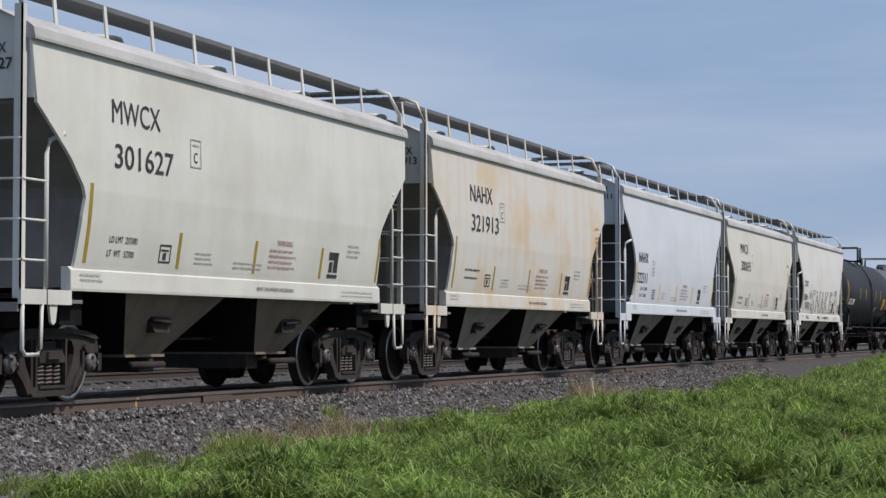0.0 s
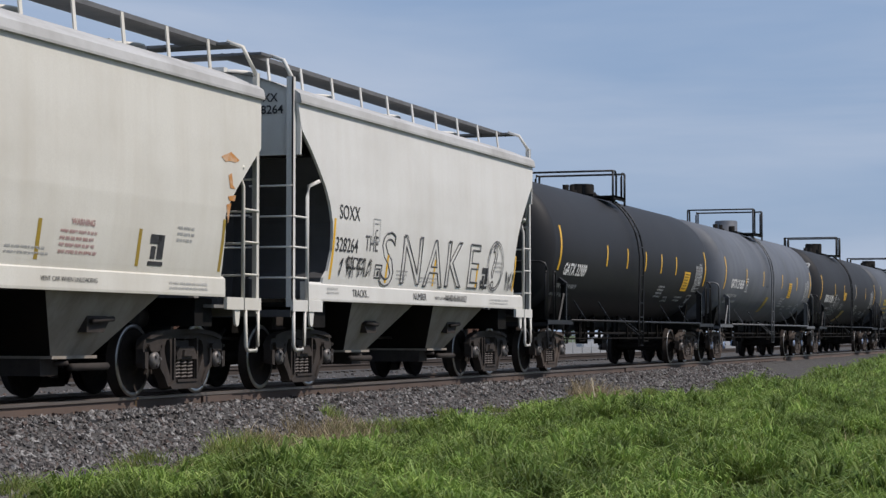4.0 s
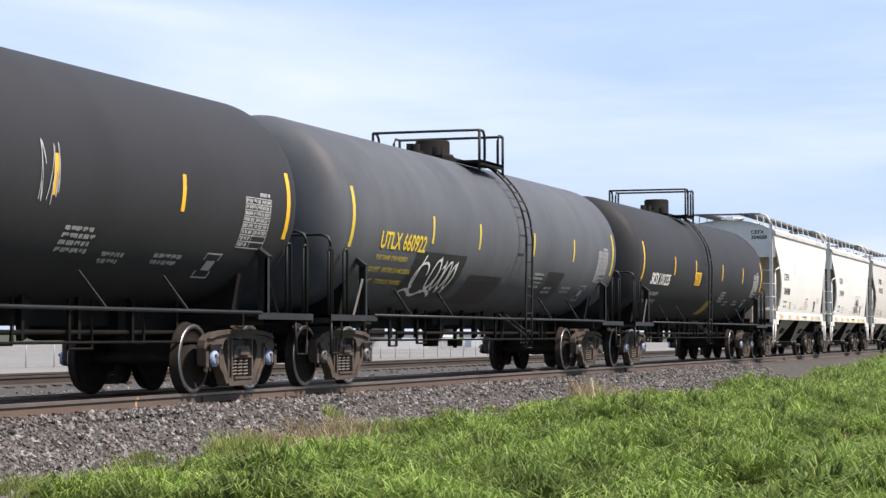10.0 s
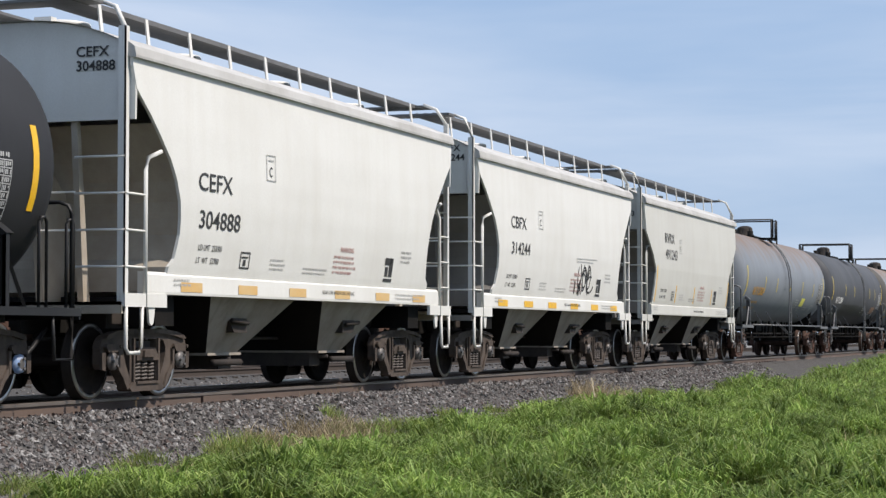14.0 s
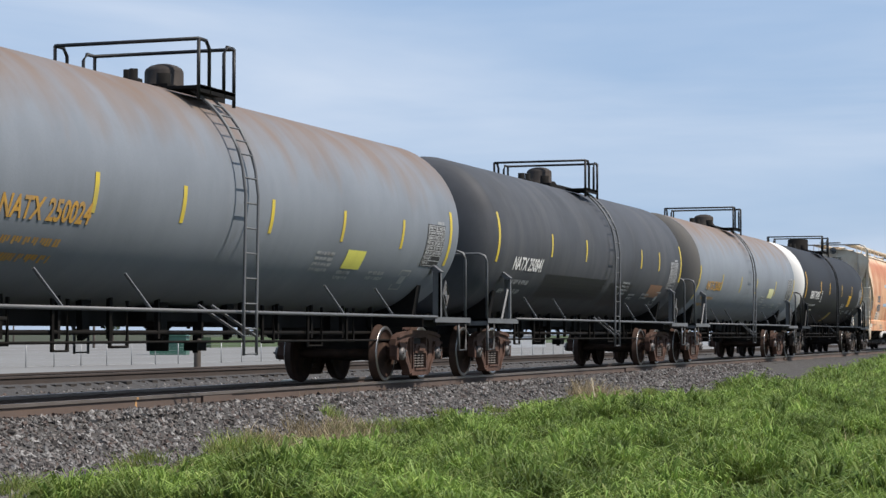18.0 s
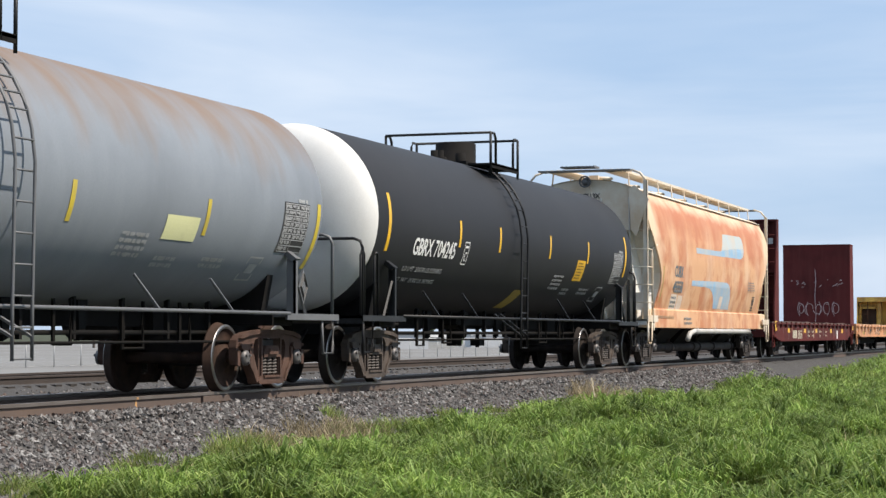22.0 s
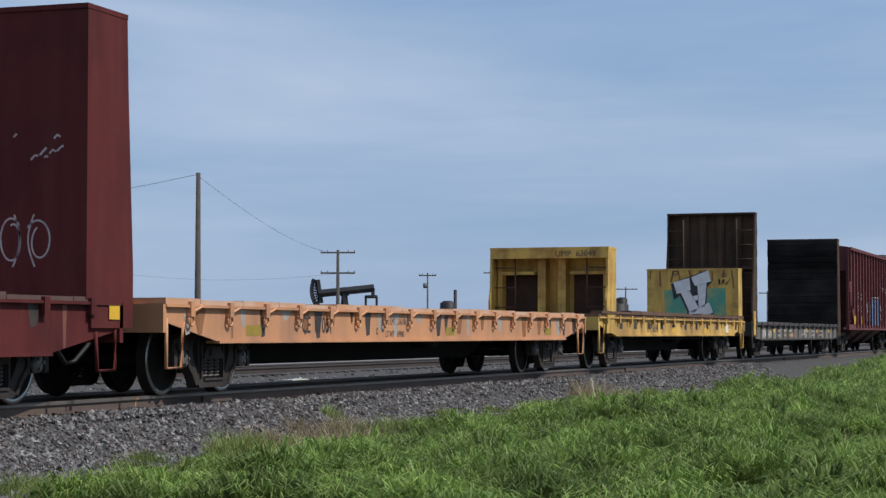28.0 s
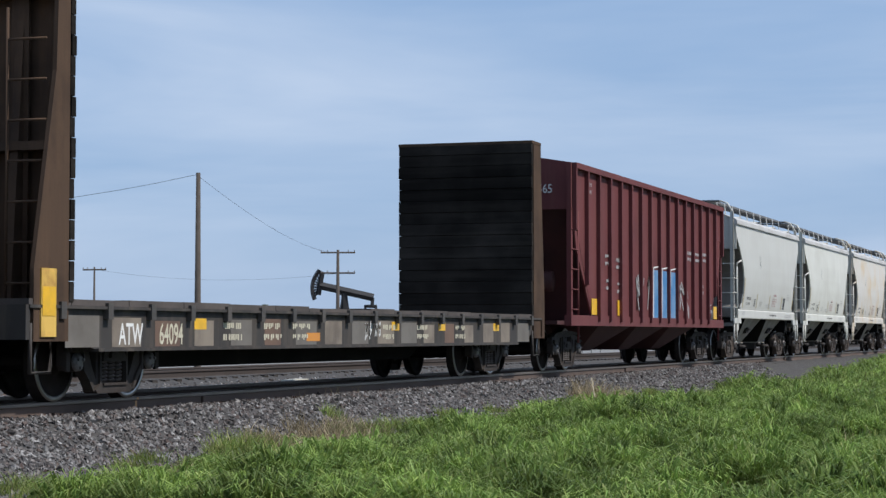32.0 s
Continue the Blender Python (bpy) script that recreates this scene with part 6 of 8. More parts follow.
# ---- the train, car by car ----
# grime on the end sheets, plus their shade darkened into the colour
DARK_IN = paint("grimy_shaded_sheet", (0.21, 0.20, 0.185), (0.13, 0.12, 0.105), 0.7, (0.26, 0.25, 0.23), 0.35, 0.7)
# shade in the gap between cars, painted into this grey
DARK_NA = paint("shaded_grey_sheet", (0.075, 0.075, 0.078), (0.045, 0.045, 0.046), 0.6, rough=0.7)
# brown stains, and the bays' shade, in one colour
BAY_B = paint("brown_stained_shaded_bay", (0.24, 0.19, 0.145), (0.14, 0.11, 0.085), 0.7, (0.10, 0.075, 0.06), 0.5, 0.7)
# roofs and eaves: a darker grey than the side sheets
ROOF = paint("darker_roof_paint", (0.48, 0.48, 0.47), (0.30, 0.29, 0.27), 0.7, (0.48, 0.48, 0.47), 0.4, 0.7, scale=0.9)
CARS = []


def hold(car):
    CARS.append((car, car.location.x))
    return car


def small_hopper(label, x, body, mark, number, stripe, size=0.34, low=False, faded=False, trim=None, dark=None, panel=None, seed=0, end_mark=True, stripes=(-4.5, -2.2, 0.05, 2.35, 4.6), warn=True, blue=False, mz=None, spec=SMALL, ld=("233300", "52700"), bay=None):
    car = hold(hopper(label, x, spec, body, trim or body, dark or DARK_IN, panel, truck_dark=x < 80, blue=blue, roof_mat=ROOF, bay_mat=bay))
    mt = M["fade_mark"] if faded else M["black_mark"]
    mx, top, bot = mz or ((-4.08, 3.2, 2.69) if not low else (-4.35, 2.48, 2.0))
    if mark:
        hopper_side_text(car, SMALL, mark, mx, top, size, mt, 0.92, 0.0015, size * (3.15 if not low else 2.75))
        hopper_side_text(car, SMALL, number, mx + (0.06 if not low else -0.09), bot, size, mt, 1.06, 0.0015, size * (3.85 if not low else 3.0))
    if stripe:
        hopper_stripes(car, SMALL, stripes, stripe)
    yb = lambda z: side_y(SMALL, z) - 0.001
    hopper_side_text(car, SMALL, "LD LMT  " + ld[0], -4.0, 1.83, 0.11, mt, 0.9) if not faded and ld else add_bars(car, -3.9, 1.93, 0.9, 1, yb, mt, seed=seed)
    hopper_side_text(car, SMALL, "LT  WT   " + ld[1], -4.02, 1.67, 0.11, mt, 0.9) if not faded and ld else add_bars(car, -3.9, 1.79, 0.9, 1, yb, mt, seed=seed + 1)
    if warn:
        hopper_side_text(car, SMALL, "WARNING", 0.72, 1.99, 0.10, M["red_mark"], 0.9, 0.002, 0.52)
        add_bars(car, 0.5, 1.93, 0.95, 4, yb, M["red_mark"], seed=seed + 3, height=0.04)
    add_bars(car, -1.75, 1.80, 0.55, 3, yb, M["fade_mark"], seed=seed + 4, pitch=0.06, height=0.03)
    add_bars(car, -0.6, 1.72, 0.9, 2, yb, M["fade_mark"], seed=seed + 5, pitch=0.06, height=0.03)
    add_bars(car, 3.3, 2.1, 0.5, 3, yb, M["fade_mark"], seed=seed + 6)
    bx = Shape()
    y = side_y(SMALL, 1.78)
    for a, b, c, d in ((-2.72, -2.42, 1.64, 1.66), (-2.72, -2.42, 1.84, 1.86), (-2.72, -2.70, 1.64, 1.86), (-2.44, -2.42, 1.64, 1.86), (-2.68, -2.48, 1.78, 1.80), (-2.62, -2.54, 1.68, 1.76)):
        bx.add([(a, side_y(SMALL, c) - 0.004, c), (b, side_y(SMALL, c) - 0.004, c), (b, side_y(SMALL, d) - 0.004, d), (a, side_y(SMALL, d) - 0.004, d)], [(0, 1, 2, 3)])
    part("load_box", bx, mt, car)
    bx = Shape()
    y = side_y(SMALL, 1.80)
    for a, b, c, d in ((2.62, 2.9, 1.86, 1.97), (2.66, 2.78, 1.68, 1.83), (2.82, 2.98, 1.68, 1.97), (2.62, 3.0, 1.60, 1.65)):
        bx.add([(a, side_y(SMALL, c) - 0.004, c), (b, side_y(SMALL, c) - 0.004, c), (b, side_y(SMALL, d) - 0.004, d), (a, side_y(SMALL, d) - 0.004, d)], [(0, 1, 2, 3)])
    part("lube_stencil", bx, M["black_mark"], car)
    bx = Shape()
    px, pz = (-2.05, 2.84) if not low else (-2.95, 2.2)
    for a, b, c, d in ((0, 0.3, 0, 0.015), (0, 0.3, 0.34, 0.355), (0, 0.015, 0, 0.35), (0.285, 0.3, 0, 0.35), (0.06, 0.24, 0.27, 0.29)):
        bx.add([(px + u, side_y(SMALL, pz + v) - 0.006, pz + v) for u, v in ((a, c), (b, c), (b, d), (a, d))], [(0, 1, 2, 3)])
    part("plate_box", bx, M["fade_mark"], car)
    hopper_side_text(car, SMALL, "C", px + 0.09, pz + 0.06, 0.19, mt)
    ys = -1.525
    add_bars(car, -4.6, 1.46, 0.5, 2, ys, M["fade_mark"], seed=seed + 7, pitch=0.06, height=0.03)
    letters("VENT CAR WHEN UNLOADING", 0.075, M["black_mark"], car, (0.15, ys - 0.002, 1.36), (90, 0, 0), 1.0, wide=1.25)
    add_bars(car, 3.2, 1.42, 1.3, 2, ys, M["fade_mark"], seed=seed + 9, pitch=0.06, height=0.03)
    if end_mark and mark:
        xe = -lerp_profile(spec["ends"], spec["eave"]) + 0.05
        ze = 3.79 if spec is SMALL else 4.06
        letters(mark, 0.17, mt, car, (xe - 0.012, -0.80, ze), (90, 0, -90), 0.82, weight=0.003, wide=0.44)
        letters(number, 0.17, mt, car, (xe - 0.012, -0.80, ze - 0.17), (90, 0, -90), 0.82, weight=0.003, wide=0.52)
    return car


def hop_paint(name, base, second, amount, streak, streak_amount, **kw):
    return paint(name, base, second, amount, streak, streak_amount, rough=0.5, scale=0.7, bump=0.05, streak_scale=(2.6, 2.6, 0.28), **kw)


W1 = hop_paint("greenish_white_paint", (0.66, 0.66, 0.60), (0.50, 0.49, 0.43), 0.6, (0.52, 0.50, 0.44), 0.35)
W2 = hop_paint("cream_paint_rust_bled", (0.64, 0.62, 0.57), (0.62, 0.49, 0.31), 0.85, (0.62, 0.40, 0.18), 0.5, low=0.49, high=0.64)
W3 = hop_paint("bluish_white_paint", (0.65, 0.68, 0.72), (0.52, 0.55, 0.58), 0.5, (0.5, 0.5, 0.5), 0.25)
W4 = hop_paint("warm_white_paint", (0.68, 0.66, 0.59), (0.53, 0.50, 0.43), 0.5, (0.52, 0.47, 0.38), 0.35)
W5 = hop_paint("chalky_white_paint", (0.71, 0.70, 0.66), (0.56, 0.54, 0.49), 0.5, (0.55, 0.5, 0.43), 0.3)
W6 = hop_paint("clean_white_paint", (0.70, 0.70, 0.67), (0.60, 0.59, 0.55), 0.5, (0.55, 0.52, 0.46), 0.3)
W7 = hop_paint("grey_white_paint", (0.56, 0.56, 0.52), (0.48, 0.47, 0.43), 0.5, (0.46, 0.43, 0.37), 0.3)

small_hopper("greenish-white covered hopper with black lettering", 24.4, W1, "MWCX", "301627", M["dull_yellow"], 0.39, seed=10, bay=BAY_B)
h2 = small_hopper("cream covered hopper streaked with orange rust", 37.2, W2, "NAHX", "321913", M["dull_yellow"], 0.42, mz=(-3.8, 3.13, 2.61), ld=None, seed=30, dark=DARK_IN)
small_hopper("clean bluish-white covered hopper with low lettering", 50.5, W3, "NAHX", "322311", M["yellow"], 0.35, low=True, seed=50, stripes=(-4.48, -1.94, 0.0, 1.93, 4.57), spec=CURVED, ld=("231600", "54400"), dark=DARK_NA)
h4 = small_hopper("warm white covered hopper with a rust bleed at one end", 62.95, W4, "MWCX", "300695", M["dull_yellow"], 0.41, mz=(-3.85, 3.19, 2.68), seed=70, ld=("233000", "53000"))
h5 = small_hopper("white covered hopper with scrawled graffiti along the sill", 75.8, W5, "SOXX", "328264", M["yellow"], 0.30, low=True, seed=90, warn=False, spec=CURVED, ld=None, dark=DARK_NA)


def side_blot(car, name, label, shapes, material, lift=0.003, spec=SMALL):
    for pts in shapes:
        sh = Shape()
        sh.add([(x, side_y(spec, z) - lift, z) for x, z in pts], [tuple(range(len(pts)))])
        part(name, sh, material, car, label)


RUST = paint("orange_rust_bleed", (0.50, 0.22, 0.06), (0.62, 0.50, 0.38), 0.8, rough=0.8, scale=9)
side_blot(h4, "rust_bleed", "orange rust bleed", [[(4.45, 3.05), (4.75, 3.13), (5.0, 3.04), (4.86, 3.0), (4.72, 3.01), (4.58, 2.99)], [(4.66, 2.82), (4.76, 2.86), (4.80, 2.7), (4.88, 2.66), (4.72, 2.66)],
                                               [(4.66, 2.55), (4.9, 2.58), (4.86, 2.5), (4.7, 2.5)], [(4.62, 2.44), (4.76, 2.47), (4.70, 2.2), (4.66, 2.3)]], RUST)

side_blot(h2, "rust_bleed", "orange rust bleed", [[(4.7, 3.02), (5.0, 3.09), (5.3, 3.05), (5.1, 3.03)], [(4.82, 2.86), (5.2, 2.9), (5.14, 2.84), (4.9, 2.82)], [(4.86, 2.78), (5.12, 2.8), (5.08, 2.74), (4.9, 2.72)], [(4.9, 2.68), (5.1, 2.7), (5.0, 2.6)],
                                               [(5.08, 2.52), (5.16, 2.5), (5.12, 2.3)], [(4.62, 1.95), (4.7, 1.97), (4.66, 1.65), (4.6, 1.62)], [(4.74, 2.1), (4.8, 2.12), (4.76, 1.75)]], RUST, 0.003)


def scrawl(car, strokes, material, width, lift, surface, name="graffiti_stroke", label="scrawled paint graffiti"):
    """Sprayed strokes: flat ribbons on a surface (x, z) -> place."""
    for pts in strokes:
        sh = Shape()
        pts = [Vector((p[0], p[1])) for p in pts]
        for i, p in enumerate(pts):
            d = (pts[min(i + 1, len(pts) - 1)] - pts[max(0, i - 1)]).normalized()
            nrm = Vector((-d.y, d.x)) * width / 2
            sh.v += [surface(*(p + nrm), lift), surface(*(p - nrm), lift)]
        sh.add([], [(2 * i, 2 * i + 1, 2 * i + 3, 2 * i + 2) for i in range(len(pts) - 1)])
        part(name, sh, material, car, label)


def hop_surface(x, z, lift):
    return (x, side_y(SMALL, z) - lift, z)


def tank_surface(x, z, lift):
    a = math.asin((z - TANK_Z) / TANK_R)
    return (x, -(TANK_R + lift) * math.cos(a), TANK_Z + (TANK_R + lift) * math.sin(a))


def loops(x0, x1, z0, z1, n, seed, smooth=10):
    """Rounded letter-like loops side by side."""
    rnd = random.Random(seed)
    out = []
    w = (x1 - x0) / n
    for k in range(n):
        cx = x0 + w * (k + 0.5)
        pts = [(cx + w * rnd.uniform(-0.45, 0.45), z0 + (z1 - z0) * t) for t in (rnd.uniform(0, 0.2), rnd.uniform(0.8, 1.0), rnd.uniform(0.4, 0.7), rnd.uniform(0.8, 1), rnd.uniform(0, 0.25), rnd.uniform(0.3, 0.6))]
        curve = []
        for i in range(len(pts) - 1):
            a, b = pts[max(i - 1, 0)], pts[i]
            c, d = pts[i + 1], pts[min(i + 2, len(pts) - 1)]
            for s in range(smooth):
                t = s / smooth
                curve.append(tuple(0.5 * (2 * b[j] + (c[j] - a[j]) * t + (2 * a[j] - 5 * b[j] + 4 * c[j] - d[j]) * t * t + (3 * b[j] - a[j] - 3 * c[j] + d[j]) * t ** 3) for j in (0, 1)))
        out.append(curve)
    return out


def swirls(x0, x1, z0, z1, n, seed):
    """Round hand-drawn swirls side by side, like sprayed letters."""
    rnd = random.Random(seed)
    out, w = [], (x1 - x0) / n
    for k in range(n):
        cx, cz = x0 + w * (k + 0.5), (z0 + z1) / 2
        rx, rz = w * rnd.uniform(0.4, 0.62), (z1 - z0) / 2 * rnd.uniform(0.75, 1.0)
        a0, turn, way = rnd.uniform(0, 6.28), rnd.uniform(4.0, 8.5), rnd.choice((-1, 1))
        out.append([(cx + rx * (1 - 0.45 * i / 26) * math.cos(a0 + way * turn * i / 26) + 0.1 * w * i / 26, cz + rz * (1 - 0.3 * i / 26) * math.sin(a0 + way * turn * i / 26)) for i in range(27)])
        out.append([(cx + w * (0.1 + 0.25 * math.sin(i / 4)) * way, z0 + (z1 - z0) * i / 12) for i in range(13)])
    return out


SPRAY = paint("grey_spray_paint", (0.10, 0.10, 0.105), (0.25, 0.25, 0.25), 0.5, rough=0.7, scale=5)


def outlined(car, words, x, z, size, stretch, material, depth=0.014, tilt=7.0):
    """Words drawn in outline only, as sprayed by hand."""
    c = bpy.data.curves.new("graffiti_letter", "FONT")
    c.body, c.size, c.fill_mode, c.bevel_depth, c.bevel_resolution, c.resolution_u = words, size, "NONE", depth, 0, 3
    c.materials.append(material)
    ob = bpy.data.objects.new("graffiti_letter", c)
    scene.collection.objects.link(ob)
    me = bpy.data.meshes.new_from_object(ob.evaluated_get(bpy.context.evaluated_depsgraph_get()))
    bpy.data.objects.remove(ob)
    me.transform(Matrix.Diagonal((stretch, 1, 0.2, 1)))
    o = new("graffiti_letter", me)
    o.parent = car
    o.matrix_basis = pose(x, side_y(SMALL, z) - 0.012, z, 90 + tilt, 0, 0)
    o["label"] = "sprayed outline letter"


for ch, xx, zz in (("S", -2.55, 1.55), ("N", -1.65, 1.60), ("A", -0.45, 1.58), ("K", 0.55, 1.60), ("E", 1.75, 1.60), ("?", 3.1, 1.62)):
    outlined(h5, ch, xx, zz, 1.12 if ch != "S" else 1.2, 1.25 if ch != "?" else 1.0, SPRAY)
for r, w in ((0.45, 0.0), (0.40, 0.0)):
    scrawl(h5, [[(3.35 + r * 1.05 * math.cos(k * math.pi / 12), 2.02 + r * math.sin(k * math.pi / 12)) for k in range(25)]], SPRAY, 0.025, 0.014, hop_surface)
hopper_side_text(h5, SMALL, "THE", -3.25, 2.05, 0.34, SPRAY, 0.9)
scrawl(h5, loops(-4.2, -2.9, 1.62, 1.95, 6, 7) + loops(4.0, 4.6, 1.6, 1.95, 3, 8) + loops(2.5, 2.9, 1.58, 1.75, 2, 8), M["black_mark"], 0.022, 0.012, hop_surface)
for words, xx in (("TRACKS...", -3.6), ("NUMBER", -0.9), ("WHO IS SNAKE?", 0.7)):
    letters(words, 0.16, M["black_mark"], h5, (xx, -1.526, 1.34), (90, 0, 0), 1.0, name="graffiti_words")

BLACK = paint("black_tank_paint", (0.029, 0.030, 0.0335), (0.021, 0.0212, 0.023), 0.7, (0.037, 0.0375, 0.040), 0.4, rough=0.62, spec=0.2, scale=0.6, bump=0.04, streak_scale=(1.4, 0.6, 0.4))
BLACK2 = paint("black_satin_tank_paint", (0.022, 0.0225, 0.0255), (0.028, 0.0285, 0.031), 0.7, (0.034, 0.034, 0.036), 0.3, rough=0.58, spec=0.22, scale=0.5, bump=0.04, streak_scale=(1.2, 0.6, 0.4))
GREY = paint("slate_grey_tank_paint", (0.115, 0.127, 0.150), (0.075, 0.082, 0.092), 0.9, (0.175, 0.18, 0.19), 0.7, rough=0.6, spec=0.28, scale=0.6, bump=0.04, streak_scale=(1.6, 0.6, 0.4))
CHAR = paint("charcoal_tank_paint", (0.082, 0.090, 0.103), (0.054, 0.059, 0.067), 0.85, (0.115, 0.121, 0.131), 0.6, rough=0.6, spec=0.28, scale=0.6, bump=0.04, streak_scale=(1.6, 0.6, 0.4))
DGREY = paint("dark_grey_tank_paint", (0.064, 0.069, 0.079), (0.040, 0.043, 0.048), 0.9, (0.11, 0.11, 0.112), 0.7, rough=0.65, spec=0.3, scale=0.6, bump=0.04, streak_scale=(1.6, 0.6, 0.4))


def rusty_top(name, base, rust, lo=4.3, hi=5.4, most=0.75, pale=None, second=None, amount=0.6, scale=0.6, streak_scale=(1.6, 0.6, 0.4), low=0.42, high=0.68, pale_amount=0.7):
    """Grey tank paint whose upper shell has browned with rain-borne rust."""
    m = paint(name, base, second or tuple(c * 0.7 for c in base), amount, pale or tuple(c * 1.3 for c in base), pale_amount if pale else 0.45, rough=0.6, scale=scale, bump=0.04, streak_scale=streak_scale, low=low, high=high)
    n, l = m.node_tree.nodes, m.node_tree.links
    b = n["Principled BSDF"]
    src = b.inputs["Base Color"].links[0].from_socket
    tc = n.new("ShaderNodeTexCoord")
    sep = n.new("ShaderNodeSeparateXYZ")
    l.new(tc.outputs["Object"], sep.inputs["Vector"])
    mp = n.new("ShaderNodeMapping")
    mp.inputs["Scale"].default_value = (1.1, 0.5, 0.35)
    l.new(tc.outputs["Object"], mp.inputs["Vector"])
    nz = n.new("ShaderNodeTexNoise")
    nz.inputs["Scale"].default_value, nz.inputs["Detail"].default_value = 1.5, 6
    l.new(mp.outputs["Vector"], nz.inputs["Vector"])
    add = n.new("ShaderNodeMath")
    add.operation = "MULTIPLY_ADD"
    add.inputs[1].default_value = 2.2
    l.new(nz.outputs["Fac"], add.inputs[0])
    l.new(sep.outputs["Z"], add.inputs[2])
    rg = n.new("ShaderNodeMapRange")
    rg.inputs["From Min"].default_value, rg.inputs["From Max"].default_value = lo, hi
    rg.inputs["To Max"].default_value = most
    l.new(add.outputs[0], rg.inputs["Value"])
    mx = n.new("ShaderNodeMix")
    mx.data_type = "RGBA"
    mx.inputs["B"].default_value = (*rust, 1)
    l.new(rg.outputs["Result"], mx.inputs["Factor"])
    l.new(src, mx.inputs["A"])
    l.new(mx.outputs["Result"], b.inputs["Base Color"])
    return m


LGREY = rusty_top("light_grey_rusted_tank_paint", (0.19, 0.212, 0.24), (0.17, 0.11, 0.07), 4.1, 5.2, 0.9)
LGREY2 = rusty_top("grey_rusted_tank_paint", (0.21, 0.235, 0.265), (0.19, 0.12, 0.072), 4.1, 5.2, 0.9)
WHITE_HEAD = paint("white_tank_head", (0.70, 0.69, 0.66), (0.55, 0.5, 0.44), 0.5, rough=0.5, scale=0.8)
# tank head in a darker grey-brown than its shell
HEAD_G = paint("darker_tank_head", (0.105, 0.102, 0.098), (0.06, 0.055, 0.05), 0.7, (0.13, 0.115, 0.095), 0.4, rough=0.65, spec=0.2, scale=0.8)
PATCH_U = paint("charcoal_patch_paint", (0.022, 0.024, 0.028), rough=0.5)
PATCH_N = paint("dark_patch_paint", (0.019, 0.020, 0.023), rough=0.55)
ORANGE_F = paint("faded_orange_lettering", (0.52, 0.29, 0.06), (0.30, 0.22, 0.14), 0.7, rough=0.65, scale=4)
YEL_L = paint("yellow_lettering", (0.68, 0.50, 0.04), (0.45, 0.34, 0.08), 0.5, rough=0.6)
YPALE = paint("pale_yellow_strip", (0.60, 0.46, 0.05), (0.38, 0.32, 0.12), 0.6, rough=0.5, scale=3)


def plate_mark(car, x, z):
    """The boxed plate letter beside the number."""
    tank_rects(car, [(x, x + 0.26, z, z + 0.02), (x, x + 0.26, z + 0.38, z + 0.40), (x, x + 0.02, z, z + 0.40), (x + 0.24, x + 0.26, z, z + 0.40), (x + 0.05, x + 0.21, z + 0.29, z + 0.33)], M["white_mark"], "plate_box")
    tank_text(car, "C", x + 0.065, z + 0.06, 0.24, M["white_mark"], 0.75, weight=0.004)


def panel_print(car, x0, x1, z0, z1, rows=6):
    tank_print(car, x0 + 0.08, z1 - 0.05, x1 - x0 - 0.16, rows, M["black_mark"], int(x0 * 10) + 77, (z1 - z0 - 0.06) / rows, (z1 - z0) / rows * 0.45)


def standard_marks(car, mark, number, material, x, stretch=0.72, size=0.36, z=2.02, sub=True, table=7.25, seed=1, back=None, limits=None, plate=False, small=None):
    tank_text(car, mark + " " + number, x, z, size, material, stretch, weight=0.008)
    if plate:
        plate_mark(car, x + size * stretch * 7.1, z - 0.08)
    if limits:
        tank_text(car, "LD LMT  " + limits[0], x - 0.12, z - 0.27 - (0.1 if small else 0), 0.125, small or M["grey_mark"], 0.9, wide=1.95)
        tank_text(car, "LT  WT   " + limits[1], x - 0.12, z - 0.45 - (0.1 if small else 0), 0.125, small or M["grey_mark"], 0.9, wide=1.85)
    elif sub:
        tank_print(car, x - 0.1, z - 0.18, 1.8, 1, small or M["grey_mark"], seed, height=0.085)
        tank_print(car, x - 0.1, z - 0.36, 1.65, 1, small or M["grey_mark"], seed + 1, height=0.085)
    tank_table(car, table - 0.55, 2.6, M["grey_mark"], back)
    tank_print(car, 2.2, 2.0, 0.75, 4, M["grey_mark"], seed + 2, pitch=0.08)
    tank_print(car, 3.3, 1.75, 0.6, 2, M["grey_mark"], seed + 3, pitch=0.08)
    tank_print(car, 4.6, 1.78, 0.8, 2, M["grey_mark"], seed + 4, pitch=0.08)
    sh = Shape()
    for a, b, c, d in ((6.0, 6.45, 1.52, 1.54), (6.0, 6.45, 1.82, 1.84), (6.0, 6.03, 1.52, 1.84), (6.42, 6.45, 1.52, 1.84), (6.1, 6.35, 1.62, 1.74)):
        sh.add([tank_surface(a, c, 0.01), tank_surface(b, c, 0.01), tank_surface(b, d, 0.01), tank_surface(a, d, 0.01)], [(0, 1, 2, 3)])
    part("stencil_box", sh, M["grey_mark"], car)


BARS = (-4.55, -1.95, 1.75, 4.88)
t1 = hold(tank_car("satin black tank car with yellow reflector bars", 91.3, 8.7, BLACK2, M["black_gear"], M["black_pipe"], (-3.5, -1.6, 0.25, 1.95, 3.65), M["yellow"], 7.35, ladder=-0.7, dome_r=0.3, dome_h=0.36, plat=(-1.35, -0.2, 4.62), grabs=True))
standard_marks(t1, "GATX", "32989", M["white_mark"], -6.9, 0.9, seed=11, table=6.66)
tank_patch(t1, 4.75, 5.45, 1.92, 2.42, M["yellow"], "placard", "yellow warning panel")
